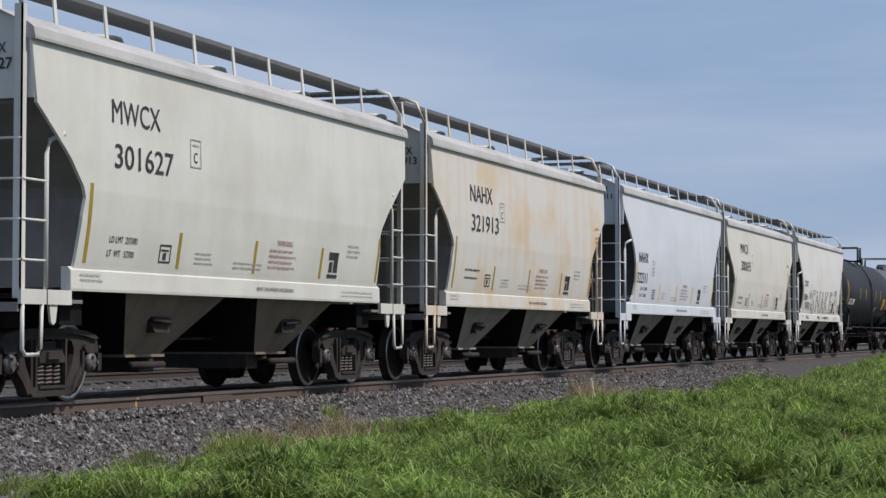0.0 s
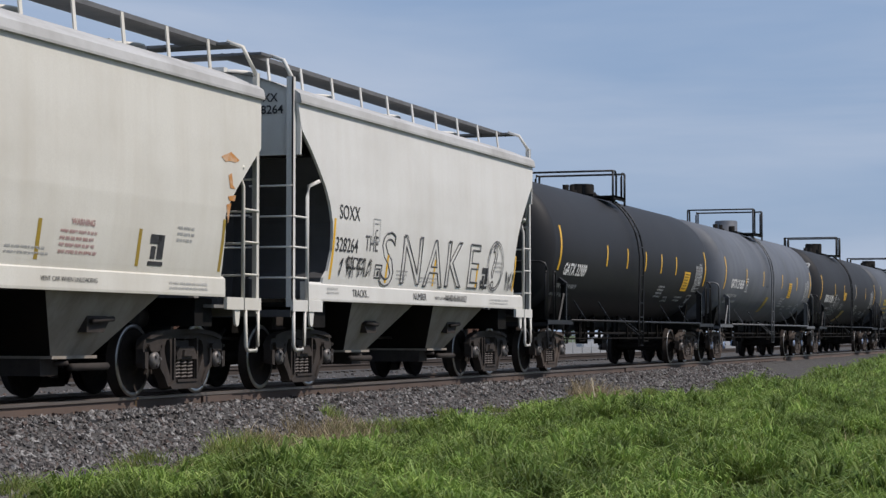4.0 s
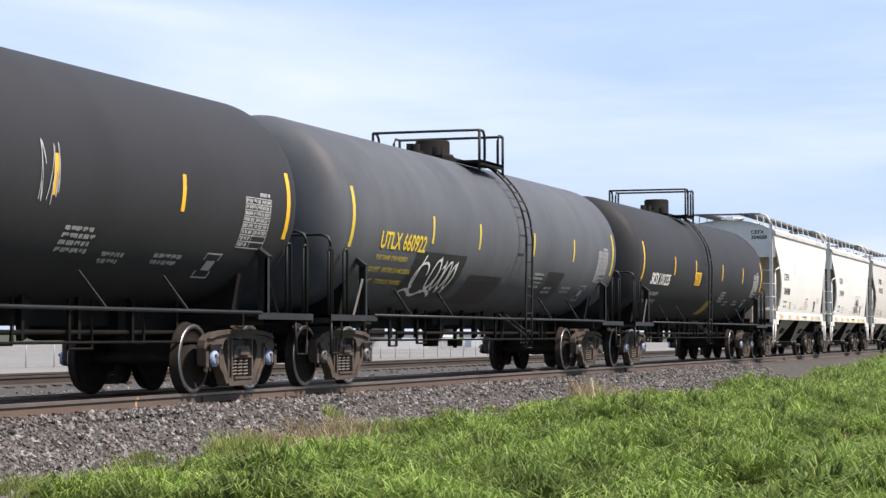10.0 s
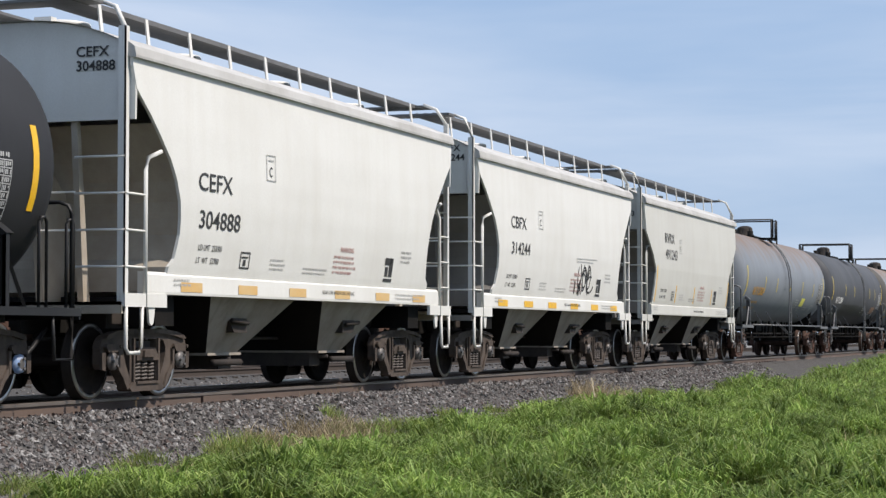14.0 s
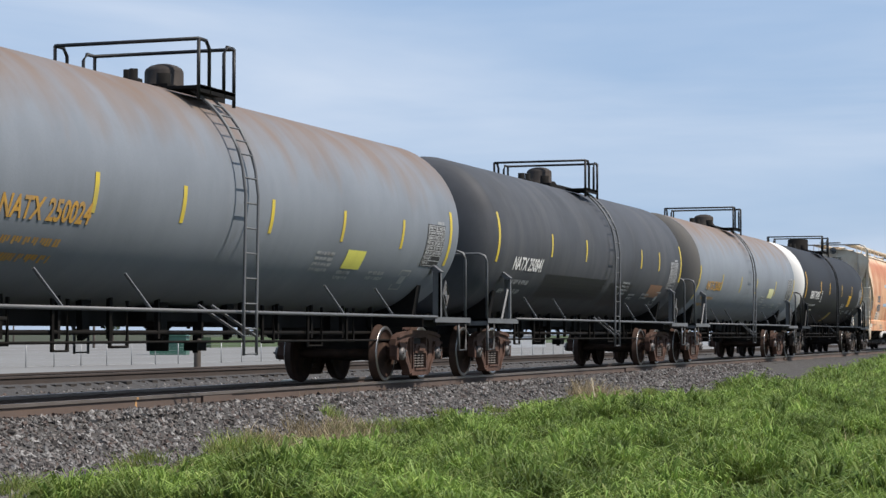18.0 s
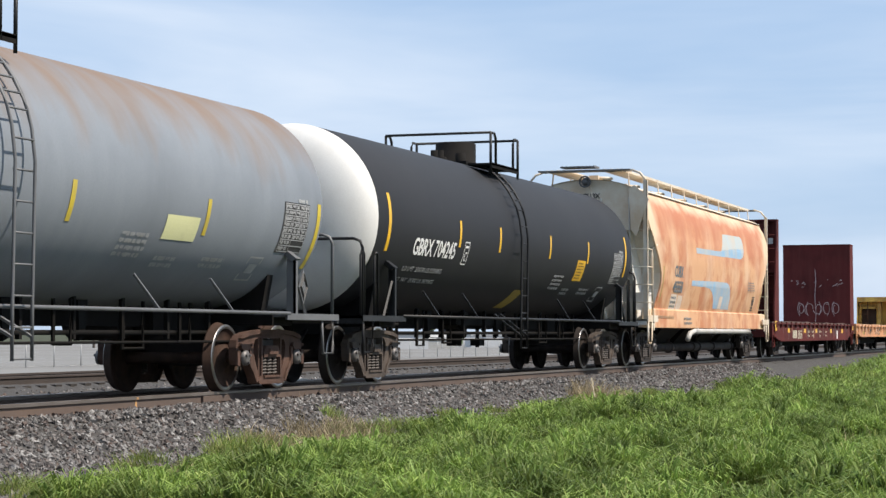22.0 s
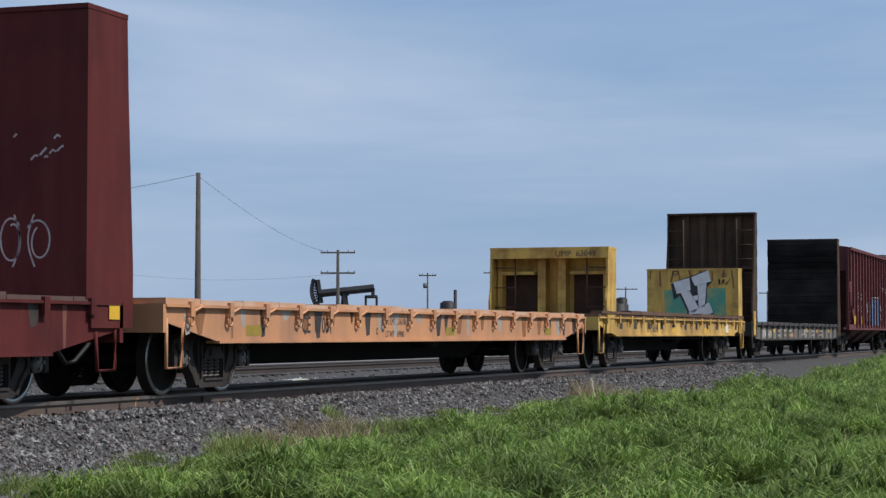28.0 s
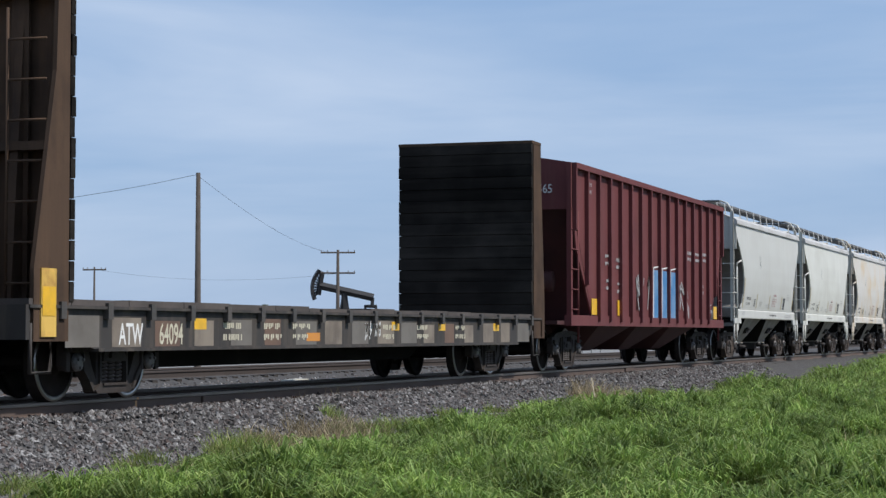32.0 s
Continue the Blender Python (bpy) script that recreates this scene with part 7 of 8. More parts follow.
t2 = hold(tank_car("slate-grey tank car with yellow reflector bars", 109.63, 9.25, GREY, M["black_gear"], M["grey_pipe"], (-4.7, -1.72, 1.86, 4.94), M["yellow"], 8.0, ladder=-0.75, dome_r=0.37, dome_h=0.45, dome_mat=GREY, blue=True, plat=(-1.3, 0.35, 4.8), diamond=True))
standard_marks(t2, "GATX", "214565", M["white_mark"], -7.03, 0.94, seed=21, z=2.15, table=7.31, plate=True)
tank_patch(t2, 3.3, 3.85, 2.02, 2.52, M["yellow"], "placard", "yellow warning panel")
tank_patch(t2, -0.6, -0.18, 1.5, 1.98, M["dull_yellow"], "placard", "dirty yellow panel", skew=0.06)
t3 = hold(tank_car("black tank car with silver chalk graffiti", 128.72, 9.3, BLACK, M["black_gear"], M["black_pipe"], BARS, M["yellow"], 8.12, ladder=-0.6, dome_r=0.34, dome_h=0.50, blue=True, short_rail=False, plat=(-1.28, -0.15, 4.76), grabs=True))
standard_marks(t3, "SKSX", "101284", M["white_mark"], -6.9, 0.96, seed=31, size=0.4, limits=("207200 LB 93980KG", "78800 LB 35750KG"), plate=True)
tank_patch(t3, -1.86, -1.25, 2.16, 2.46, M["yellow"], "placard", "yellow warning panel")
tank_patch(t3, -0.9, -0.3, 1.32, 1.75, M["dull_yellow"], "placard", "dirty yellow panel", skew=0.08)
CHALK = paint("silver_chalk", (0.42, 0.43, 0.44), (0.1, 0.1, 0.1), 0.75, rough=0.7, scale=6)


def block_letters(x0, x1, z0, z1, n, seed):
    """Slanted hollow letters with cut corners and an inner bar, side by side."""
    rnd = random.Random(seed)
    out, w = [], (x1 - x0) / n
    for k in range(n):
        a, b = x0 + w * k, x0 + w * (k + 0.92)
        lean = 0.16 + rnd.uniform(-0.05, 0.05)
        at = lambda u, v: (a + (b - a) * u + lean * v, z0 + (z1 - z0) * v)
        j = lambda: rnd.uniform(-0.06, 0.06)
        for ring in ([(0.0 + j(), 0.0), (0.9, 0.0 + j()), (1.0, 0.35), (0.75, 0.5 + j()), (1.0, 0.65), (0.95, 1.0 + j()), (0.05, 0.95), (0.0, 0.55), (0.3, 0.5), (0.0, 0.3), (0.0, 0.0)],
                     [(0.35, 0.2), (0.65, 0.22 + j()), (0.6, 0.36), (0.35, 0.3)], [(0.4, 0.62), (0.7, 0.66), (0.65, 0.8 + j()), (0.38, 0.76)]):
            pts = []
            for (u0, v0), (u1, v1) in zip(ring, ring[1:]):
                pts += [at(u0 + (u1 - u0) * q / 4, v0 + (v1 - v0) * q / 4) for q in range(4)]
            out.append(pts + [at(*ring[-1])])
    return out


scrawl(t3, block_letters(-5.25, -2.95, 1.42, 2.2, 5, 12), CHALK, 0.03, 0.01, tank_surface)
scrawl(t3, loops(-2.3, -1.5, 1.75, 2.05, 3, 14), CHALK, 0.02, 0.01, tank_surface)
scrawl(t3, loops(1.4, 1.9, 2.2, 2.9, 3, 13), CHALK, 0.015, 0.01, tank_surface)


def head_surface(half):
    """The dished near head of a tank car: across (towards the near side) and up -> place."""
    def at(a, z, lift):
        r = min(0.99, math.hypot(a, z - TANK_Z) / TANK_R)
        k = math.asin(r ** (1 / 0.72))
        return (-(half - 0.98) - 0.52 * math.cos(k) ** 0.95 - lift, -a, z)
    return at


fine = lambda a, b: [(a[0] + (b[0] - a[0]) * k / 6, a[1] + (b[1] - a[1]) * k / 6) for k in range(7)]
scrawl(t3, [fine((0.36, 3.1), (0.36, 3.45)), fine((0.5, 3.1), (0.5, 3.45)), fine((0.36, 3.27), (0.5, 3.27)), fine((0.7, 3.09), (0.7, 3.47)), fine((0.82, 3.45), (1.1, 3.43)), fine((1.1, 3.43), (0.94, 3.05))], M["grey_mark"], 0.06, 0.012, head_surface(9.3))
t4 = hold(tank_car("charcoal tank car with yellow lettering and white graffiti", 147.3, 9.2, CHAR, M["black_gear"], M["black_pipe"], (-4.3, -1.75, 1.7, 4.66), YPALE, 7.97, ladder=1.0, dome_r=0.33, dome_h=0.42, plat=(-0.53, 0.94, 4.6), grabs=True))
standard_marks(t4, "UTLX", "660922", YEL_L, -6.72, 0.97, 0.38, seed=41, z=2.14, limits=("185700 LB 84230KG", "77300 LB 35060KG"), small=YEL_L)
tank_text(t4, "THE TANK CAR PEOPLE", -6.72, 1.96, 0.115, YEL_L, 0.9, wide=1.45)
tank_patch(t4, -4.9, -2.3, 1.42, 2.16, PATCH_U, "painted_patch", "darker painted-over patch")
tank_patch(t4, -1.75, 0.2, 1.35, 1.85, PATCH_U, "painted_patch", "darker painted-over patch")
tank_patch(t4, 2.35, 2.95, 1.65, 1.95, PATCH_U, "painted_patch", "darker painted-over patch")
tank_patch(t4, 3.15, 4.3, 1.5, 2.05, PATCH_U, "painted_patch", "darker painted-over patch")
scrawl(t4, swirls(-4.6, -3.4, 1.5, 2.1, 2, 15) + swirls(-3.5, -2.6, 1.52, 2.05, 3, 16) + [[(-4.75 + 0.2 * k, 1.50 + 0.05 * math.sin(k * 1.3)) for k in range(9)]], M["white_mark"], 0.045, 0.014, tank_surface)
t5 = hold(tank_car("black tank car with white lettering", 166.4, 9.3, BLACK, M["black_gear"], M["black_pipe"], BARS, M["yellow"], 8.02, ladder=-0.6, dome_r=0.34, dome_h=0.50, blue=True, plat=(-1.35, -0.35, 4.74), grabs=True))
standard_marks(t5, "SKSX", "101235", M["white_mark"], -7.0, 0.94, seed=51, size=0.4)
tank_patch(t5, -1.9, -1.2, 2.1, 2.45, M["yellow"], "placard", "yellow warning panel")
tank_patch(t5, 0.8, 1.5, 1.35, 1.72, M["dull_yellow"], "placard", "dirty yellow panel", skew=0.08)

ORANGE_S = paint("faded_orange_strip", (0.62, 0.40, 0.16), (0.6, 0.5, 0.3), 0.6)
c1 = small_hopper("clean white covered hopper with orange strips on its sill", 182.25, W6, "CEFX", "304888", None, 0.32, mz=(-4.13, 2.58, 2.11), seed=110, spec=CURVED, low=False, faded=False, dark=paint("brown_stained_white_sheet", (0.40, 0.36, 0.30), (0.25, 0.2, 0.15), 0.7))
c2 = small_hopper("white covered hopper with a framed graffiti tag", 195.3, W6, "CBFX", "314244", None, 0.32, mz=(-3.9, 2.78, 2.3), seed=130, spec=CURVED_LOW)
c3 = small_hopper("grey-white covered hopper with yellow reflector strips", 208.2, W7, "RVRX", "491243", M["yellow"], 0.35, mz=(-3.73, 3.06, 2.66), seed=150)
for car, mt in ((c1, ORANGE_S), (c2, M["yellow"])):
    sh = Shape()
    for k in range(6):
        xx = -4.4 + 1.68 * k
        sh.add([(xx, -1.5255, 1.30), (xx + 0.6, -1.5255, 1.30), (xx + 0.6, -1.5255, 1.42), (xx, -1.5255, 1.42)], [(0, 1, 2, 3)])
    part("sill_strip", sh, mt, car, "reflector strips")
scrawl(c2, swirls(1.0, 2.1, 1.68, 2.25, 3, 18) + swirls(1.2, 2.3, 1.62, 2.1, 2, 21) + loops(0.8, 1.3, 1.6, 1.9, 2, 19), M["black_mark"], 0.042, 0.004, hop_surface)
scrawl(c2, [[(0.85, 2.36), (2.5, 2.38)], [(0.85, 2.3), (2.2, 2.31)]], M["grey_mark"], 0.02, 0.004, hop_surface, "small_print", "faded line of writing")

n1 = hold(tank_car("light grey rusting tank car with orange lettering", 224.36, 9.2, LGREY, M["black_gear"], M["grey_pipe"], (-4.64, -2.4, 0.3, 2.94, 5.5), YPALE, 7.86, bar_top=2.62, end_top=2.88, ladder=-0.6, dome_r=0.27, dome_h=0.42, domed=True, dome_mat=M["frame_dark"], plat=(-1.19, -0.1, 4.65), truck_dark="red", diamond=True))
standard_marks(n1, "NATX", "250024", ORANGE_F, -6.6, 0.9, seed=61, back=M["black_mark"], small=ORANGE_F)
tank_patch(n1, 3.35, 4.1, 1.78, 2.06, paint("lemon_placard", (0.75, 0.72, 0.15)), "placard", "lemon yellow placard")
n2 = hold(tank_car("dark grey tank car with darker painted-over patches", 242.93, 8.95, DGREY, M["black_gear"], M["grey_pipe"], (-4.3, -1.6, 3.5, 5.4), YPALE, 7.9, bar_top=2.8, end_top=3.05, ladder=0.7, dome_r=0.28, dome_h=0.45, domed=True, dome_mat=M["frame_dark"], plat=(-0.15, 0.9, 4.66), truck_dark="red", diamond=True))
standard_marks(n2, "NATX", "250841", M["white_mark"], -6.75, 0.92, seed=71)
tank_patch(n2, -4.3, 0.6, 1.55, 2.0, PATCH_N, "painted_patch", "darker painted-over patch")
tank_patch(n2, 1.1, 3.2, 1.45, 1.95, PATCH_N, "painted_patch", "darker painted-over patch")
tank_patch(n2, 5.0, 6.3, 1.7, 2.0, paint("faded_rust_patch", (0.25, 0.14, 0.09)), "painted_patch", "faded rust-coloured patch")
n3 = hold(tank_car("grey rusting tank car with yellow-orange lettering", 261.3, 8.95, LGREY2, M["black_gear"], M["grey_pipe"], (-4.7, -1.8, 0.84, 4.3), YPALE, 7.9, bar_top=2.5, end_top=2.65, ladder=-0.35, dome_r=0.3, dome_h=0.42, domed=True, dome_mat=M["frame_dark"], plat=(-1.0, 0.24, 4.66), truck_dark="red", diamond=True, head_mat=HEAD_G))
standard_marks(n3, "NATX", "250067", ORANGE_F, -6.75, 0.95, seed=81, back=M["black_mark"], small=ORANGE_F)
tank_patch(n3, 3.2, 4.1, 1.95, 2.25, paint("pale_lemon_placard", (0.72, 0.72, 0.40)), "placard", "pale yellow placard")
g1 = hold(tank_car("black tank car with one white head and white lettering", 279.94, 9.3, BLACK2, M["black_gear"], M["black_pipe"], (-4.26, -1.92, 1.47, 4.44), M["yellow"], 7.8, ladder=-0.7, dome_r=0.4, dome_h=0.5, head_mat=WHITE_HEAD, plat=(-1.22, 0.55, 4.62), grabs=True))
standard_marks(g1, "GBRX", "704245", M["white_mark"], -6.58, 0.92, seed=91, size=0.4, z=2.09, limits=("204700 LB 92850KG", "81300 LB 36880KG"), plate=True)
tank_patch(g1, 3.65, 4.3, 1.92, 2.35, M["yellow"], "placard", "yellow warning panel")
tank_patch(g1, 0.0, 0.6, 1.3, 1.65, M["dull_yellow"], "placard", "dirty yellow panel", skew=0.1)

for car, x0, x1, z0, z1 in ((t1, 4.75, 5.45, 1.92, 2.42), (t2, 3.3, 3.85, 2.02, 2.52), (t3, -1.86, -1.25, 2.16, 2.46), (t5, -1.9, -1.2, 2.1, 2.45), (g1, 3.65, 4.3, 1.92, 2.35)):
    panel_print(car, x0, x1, z0, z1)

# large round-sided hopper, orange with rust
CUB = rusty_top("sun_bleached_orange_paint", (0.66, 0.37, 0.20), (0.47, 0.17, 0.085), 3.7, 5.0, 0.85, (0.76, 0.60, 0.42), (0.50, 0.18, 0.08), 0.95, 1.0, (1.1, 1.1, 0.35), 0.45, 0.57, 0.6)
n, l = CUB.node_tree.nodes, CUB.node_tree.links
b = n["Principled BSDF"]
src = b.inputs["Base Color"].links[0].from_socket
tc, sep, nz = n.new("ShaderNodeTexCoord"), n.new("ShaderNodeSeparateXYZ"), n.new("ShaderNodeTexNoise")
l.new(tc.outputs["Object"], sep.inputs["Vector"])
l.new(tc.outputs["Object"], nz.inputs["Vector"])
nz.inputs["Scale"].default_value, nz.inputs["Detail"].default_value = 1.3, 6
ax, top_in, both, noisy = (n.new("ShaderNodeMath") for k in range(4))
ax.operation = "ABSOLUTE"
l.new(sep.outputs["X"], ax.inputs[0])
top_in.operation, top_in.inputs[1].default_value, top_in.inputs[2].default_value = "MULTIPLY_ADD", 3.4, -6.4
l.new(sep.outputs["Z"], top_in.inputs[0])
both.operation = "MAXIMUM"
l.new(ax.outputs[0], both.inputs[0])
l.new(top_in.outputs[0], both.inputs[1])
noisy.operation, noisy.inputs[1].default_value = "MULTIPLY_ADD", 2.6
l.new(nz.outputs["Fac"], noisy.inputs[0])
l.new(both.outputs[0], noisy.inputs[2])
rg, mx = n.new("ShaderNodeMapRange"), n.new("ShaderNodeMix")
rg.inputs["From Min"].default_value, rg.inputs["From Max"].default_value, rg.inputs["To Max"].default_value = 8.2, 9.3, 0.8
l.new(noisy.outputs[0], rg.inputs["Value"])
mx.data_type = "RGBA"
mx.inputs["B"].default_value = (0.74, 0.60, 0.42, 1)
l.new(rg.outputs["Result"], mx.inputs["Factor"])
l.new(src, mx.inputs["A"])
l.new(mx.outputs["Result"], b.inputs["Base Color"])
CUB_T = paint("stained_cream_paint", (0.70, 0.63, 0.52), (0.52, 0.33, 0.17), 0.7, rough=0.6, scale=1.2)
CUB_D = paint("rust_stained_pale_sheet", (0.74, 0.73, 0.69), (0.58, 0.52, 0.43), 0.6, (0.42, 0.33, 0.24), 0.4, rough=0.7)
cu = hold(hopper("large round-sided hopper, faded orange and rust-streaked", 298.3, LARGE, CUB, CUB_T, CUB_D, CUB_T, bays=False, truck_dark=True, group="", roof_mat=CUB_T))
BLUE_P = paint("faded_sky_blue_paint", (0.27, 0.44, 0.60), (0.50, 0.50, 0.46), 0.75, (0.55, 0.42, 0.30), 0.55, rough=0.7, scale=1.6, streak_scale=(1.5, 1.5, 0.4))
BLUE_Q = paint("chalky_pale_blue_paint", (0.45, 0.52, 0.54), (0.55, 0.48, 0.40), 0.7, (0.58, 0.48, 0.38), 0.5, rough=0.7, scale=1.6)


def emblem(xs, low, high, material, label):
    """Worn paint on the rounded side between two curves."""
    sh = Shape()
    n, rows = int((xs[-1] - xs[0]) / 0.1) + 1, 14
    for i in range(n + 1):
        x = xs[0] + (xs[-1] - xs[0]) * i / n
        a, b = np.interp(x, xs, low), np.interp(x, xs, high)
        for k in range(rows + 1):
            z = a + (b - a) * k / rows
            sh.v.append((x, side_y(LARGE, z) + 0.0015, z))
    r = rows + 1
    sh.add([], [(i * r + k, (i + 1) * r + k, (i + 1) * r + k + 1, i * r + k + 1) for i in range(n) for k in range(rows)])
    part("blue_emblem", sh, material, cu, label)


emblem((-3.0, -1.0, 0.3, 0.9, 2.0, 3.35, 3.75, 3.95), (2.94, 2.96, 2.97, 2.98, 2.99, 3.0, 3.07, 3.24), (3.09, 3.1, 3.12, 3.17, 3.25, 3.3, 3.31, 3.31), BLUE_P, "worn sky-blue painted band")
emblem((0.45, 0.7, 0.95, 3.6, 3.85, 3.97), (3.134, 3.154, 3.177, 3.307, 3.314, 3.314), (3.14, 3.3, 3.64, 3.68, 3.63, 3.5), BLUE_Q, "chalky pale blue painted field")
emblem((-3.5, -1.6, -1.0, -0.6, -0.35, -0.2, -0.1, 0.2, 1.3, 1.65, 1.95, 2.1, 2.2), (2.06, 2.06, 2.03, 1.93, 1.8, 1.65, 1.5, 1.49, 1.49, 1.49, 1.49, 1.49, 1.49), (2.2, 2.23, 2.24, 2.24, 2.25, 2.25, 2.25, 2.25, 2.25, 2.19, 2.0, 1.8, 1.5), BLUE_P, "worn sky-blue painted band")
TXT_B = paint("faded_blue_black_lettering", (0.13, 0.17, 0.19), (0.3, 0.28, 0.24), 0.5)
hopper_side_text(cu, LARGE, "CUBX", -5.62, 2.25, 0.40, TXT_B, 0.9, 0.012, 1.0)
hopper_side_text(cu, LARGE, "45558", -5.68, 1.86, 0.40, TXT_B, 0.95, 0.012, 1.1)
letters("CUBX", 0.17, M["black_mark"], cu, (-8.345, 0.12, 4.10), (90, 0, -90), 0.85, weight=0.005, wide=0.44)
letters("45558", 0.17, M["black_mark"], cu, (-8.345, 0.12, 3.93), (90, 0, -90), 0.85, weight=0.005, wide=0.44)
add_bars(cu, -7.1, 1.25, 2.2, 1, -1.463, paint("faded_brown_lettering", (0.34, 0.22, 0.13), (0.5, 0.32, 0.18), 0.5), height=0.07, seed=3)
add_bars(cu, 4.6, 2.35, 1.2, 4, side_y(LARGE, 2.2) - 0.01, TXT_B, seed=4)
sh = Shape()
for a, b, c, d in ((5.62, 5.98, 1.50, 1.53), (5.62, 5.98, 1.89, 1.92), (5.62, 5.65, 1.50, 1.92), (5.95, 5.98, 1.50, 1.92), (5.70, 5.78, 1.66, 1.86), (5.81, 5.91, 1.66, 1.86), (5.70, 5.91, 1.56, 1.62)):
    sh.add([(a, side_y(LARGE, c) - 0.006, c), (b, side_y(LARGE, c) - 0.006, c), (b, side_y(LARGE, d) - 0.006, d), (a, side_y(LARGE, d) - 0.006, d)], [(0, 1, 2, 3)])
part("lube_stencil", sh, M["black_mark"], cu)
PALE_P = paint("pale_repaint_patch", (0.66, 0.58, 0.50), (0.62, 0.42, 0.28), 0.7, rough=0.7, scale=3)
for x0, x1, z0, z1 in ((-5.72, -5.0, 1.38, 1.80), (-4.9, -4.35, 1.42, 1.78), (0.55, 1.0, 1.50, 1.85)):
    sh = Shape()
    for k in range(5):
        za, zb = z0 + (z1 - z0) * k / 5, z0 + (z1 - z0) * (k + 1) / 5
        sh.add([(x0, side_y(LARGE, za) - 0.002, za), (x1, side_y(LARGE, za) - 0.002, za), (x1, side_y(LARGE, zb) - 0.002, zb), (x0, side_y(LARGE, zb) - 0.002, zb)], [(0, 1, 2, 3)])
    part("pale_patch", sh, PALE_P, cu, "pale repainted patch")
add_bars(cu, -5.66, 1.74, 0.6, 3, lambda z: side_y(LARGE, z) - 0.004, TXT_B, pitch=0.11, height=0.06, seed=6)
add_bars(cu, -4.0, 1.22, 1.0, 2, -1.463, TXT_B, pitch=0.12, height=0.07, seed=7)
hopper_stripes(cu, LARGE, (-6.9, 6.95), M["dull_yellow"])
# fittings on its open end
bw = Shape()
bw.tube([(-8.52, 0.02 + 0.13 * math.cos(q * math.pi / 9), 4.50 + 0.13 * math.sin(q * math.pi / 9)) for q in range(19)], 0.02)
for q in range(5):
    bw.tube([(-8.50, 0.02, 4.50), (-8.52, 0.02 + 0.13 * math.cos(q * 1.257), 4.50 + 0.13 * math.sin(q * 1.257))], 0.014, 0, 5)
bw.lathe([(0.0, -8.54), (0.07, -8.54), (0.09, -8.44), (0.12, -8.36), (0.0, -8.36)], "x", (0, 0.02, 4.50), 12)
part("brake_wheel", bw, M["grey_pipe"], cu, "grey spoked brake wheel")
br = Shape()
br.tube([(-8.46, -0.1, 4.4), (-8.48, -0.55, 2.1), (-8.40, -0.75, 1.95)], 0.02)
part("brake_rod", br, CUB_T, cu)
bx = Shape()
bx.box(-7.95, -7.62, -1.42, -1.1, 1.38, 1.78)
bx.box(-7.97, -7.6, -1.44, -1.08, 1.74, 1.80)
part("control_box", bx, CUB_D, cu, "white steel control box")
for yy, deep in ((-1.05, 0.5), (-0.35, 0.75), (0.35, 0.75), (1.05, 0.5)):
    gs = Shape()
    gs.prism([(-8.40, 4.1), (-8.30, 4.1), (-7.1, 2.2), (-7.25, 1.25), (-7.25 - deep, 1.15), (-8.36, 3.4)], yy - 0.012, yy + 0.012)
    part("end_gusset", gs, CUB_D, cu)
cg = Shape()
cg.prism_x([(-1.56, 4.05), (-1.2, 4.4), (-1.06, 4.3), (-1.12, 3.3), (-1.25, 3.15)], -8.46, -8.43)
part("corner_plate", cg, CUB_T, cu)
rw = Shape()
rw.box(-8.75, -8.25, -0.28, 0.58, 4.83, 4.86)
for q in range(9):
    rw.box(-8.75, -8.25, -0.28 + 0.1 * q, -0.26 + 0.1 * q, 4.86, 4.875)
part("brake_platform", rw, M["grating"], cu, "grey grating brake platform")
pp = Shape()
pp.tube([(-3.4, -1.42, 0.64), (-3.1, -1.42, 0.8), (-2.6, -1.42, 0.86), (5.4, -1.42, 0.86)], 0.075)
for xx in (-2.4, 0.0, 2.6, 5.3):
    pp.tube([(xx, -1.42, 0.86), (xx, -1.36, 1.0)], 0.03)
    pp.lathe([(0.11, -0.04), (0.11, 0.04)], "x", (xx, -1.42, 0.86), 12)
part("discharge_pipe", pp, paint("pale_galvanised_pipe", (0.52, 0.51, 0.48), (0.32, 0.29, 0.25), 0.6, rough=0.5), cu, "galvanised discharge pipe")
pp = Shape()
pp.tube([(-5.2, -0.9, 0.43), (5.0, -0.9, 0.43)], 0.11, 0, 12)
for xx in (-3.4, -0.6, 0.2, 2.2, 4.9):
    pp.lathe([(0.0, -0.05), (0.15, -0.05), (0.15, 0.05), (0.0, 0.05)], "x", (xx, -0.9, 0.43), 14)
    pp.tube([(xx, -0.9, 0.43), (xx, -0.9, 0.9)], 0.03)
part("outlet_tube", pp, M["frame_dark"], cu, "dark outlet tube slung below the bays")
for k in range(4):
    c0 = -4.2 + 2.8 * k
    b = Shape()
    b.add([(c0 - 1.2, -1.25, 1.0), (c0 + 1.2, -1.25, 1.0), (c0 + 1.2, 1.25, 1.0), (c0 - 1.2, 1.25, 1.0), (c0 - 0.95, -0.75, 0.5), (c0 + 0.95, -0.75, 0.5), (c0 + 0.95, 0.75, 0.5), (c0 - 0.95, 0.75, 0.5)],
          [(0, 1, 5, 4), (1, 2, 6, 5), (2, 3, 7, 6), (3, 0, 4, 7), (4, 5, 6, 7)])
    part("hopper_bay", b, M["black_gear"], cu)

# flat cars
GREYP = paint("pale_primer", (0.42, 0.38, 0.34), (0.3, 0.22, 0.17), 0.6, scale=3)
GREYQ = paint("faded_grey_repaint", (0.17, 0.155, 0.135), (0.10, 0.085, 0.07), 0.7, scale=2)
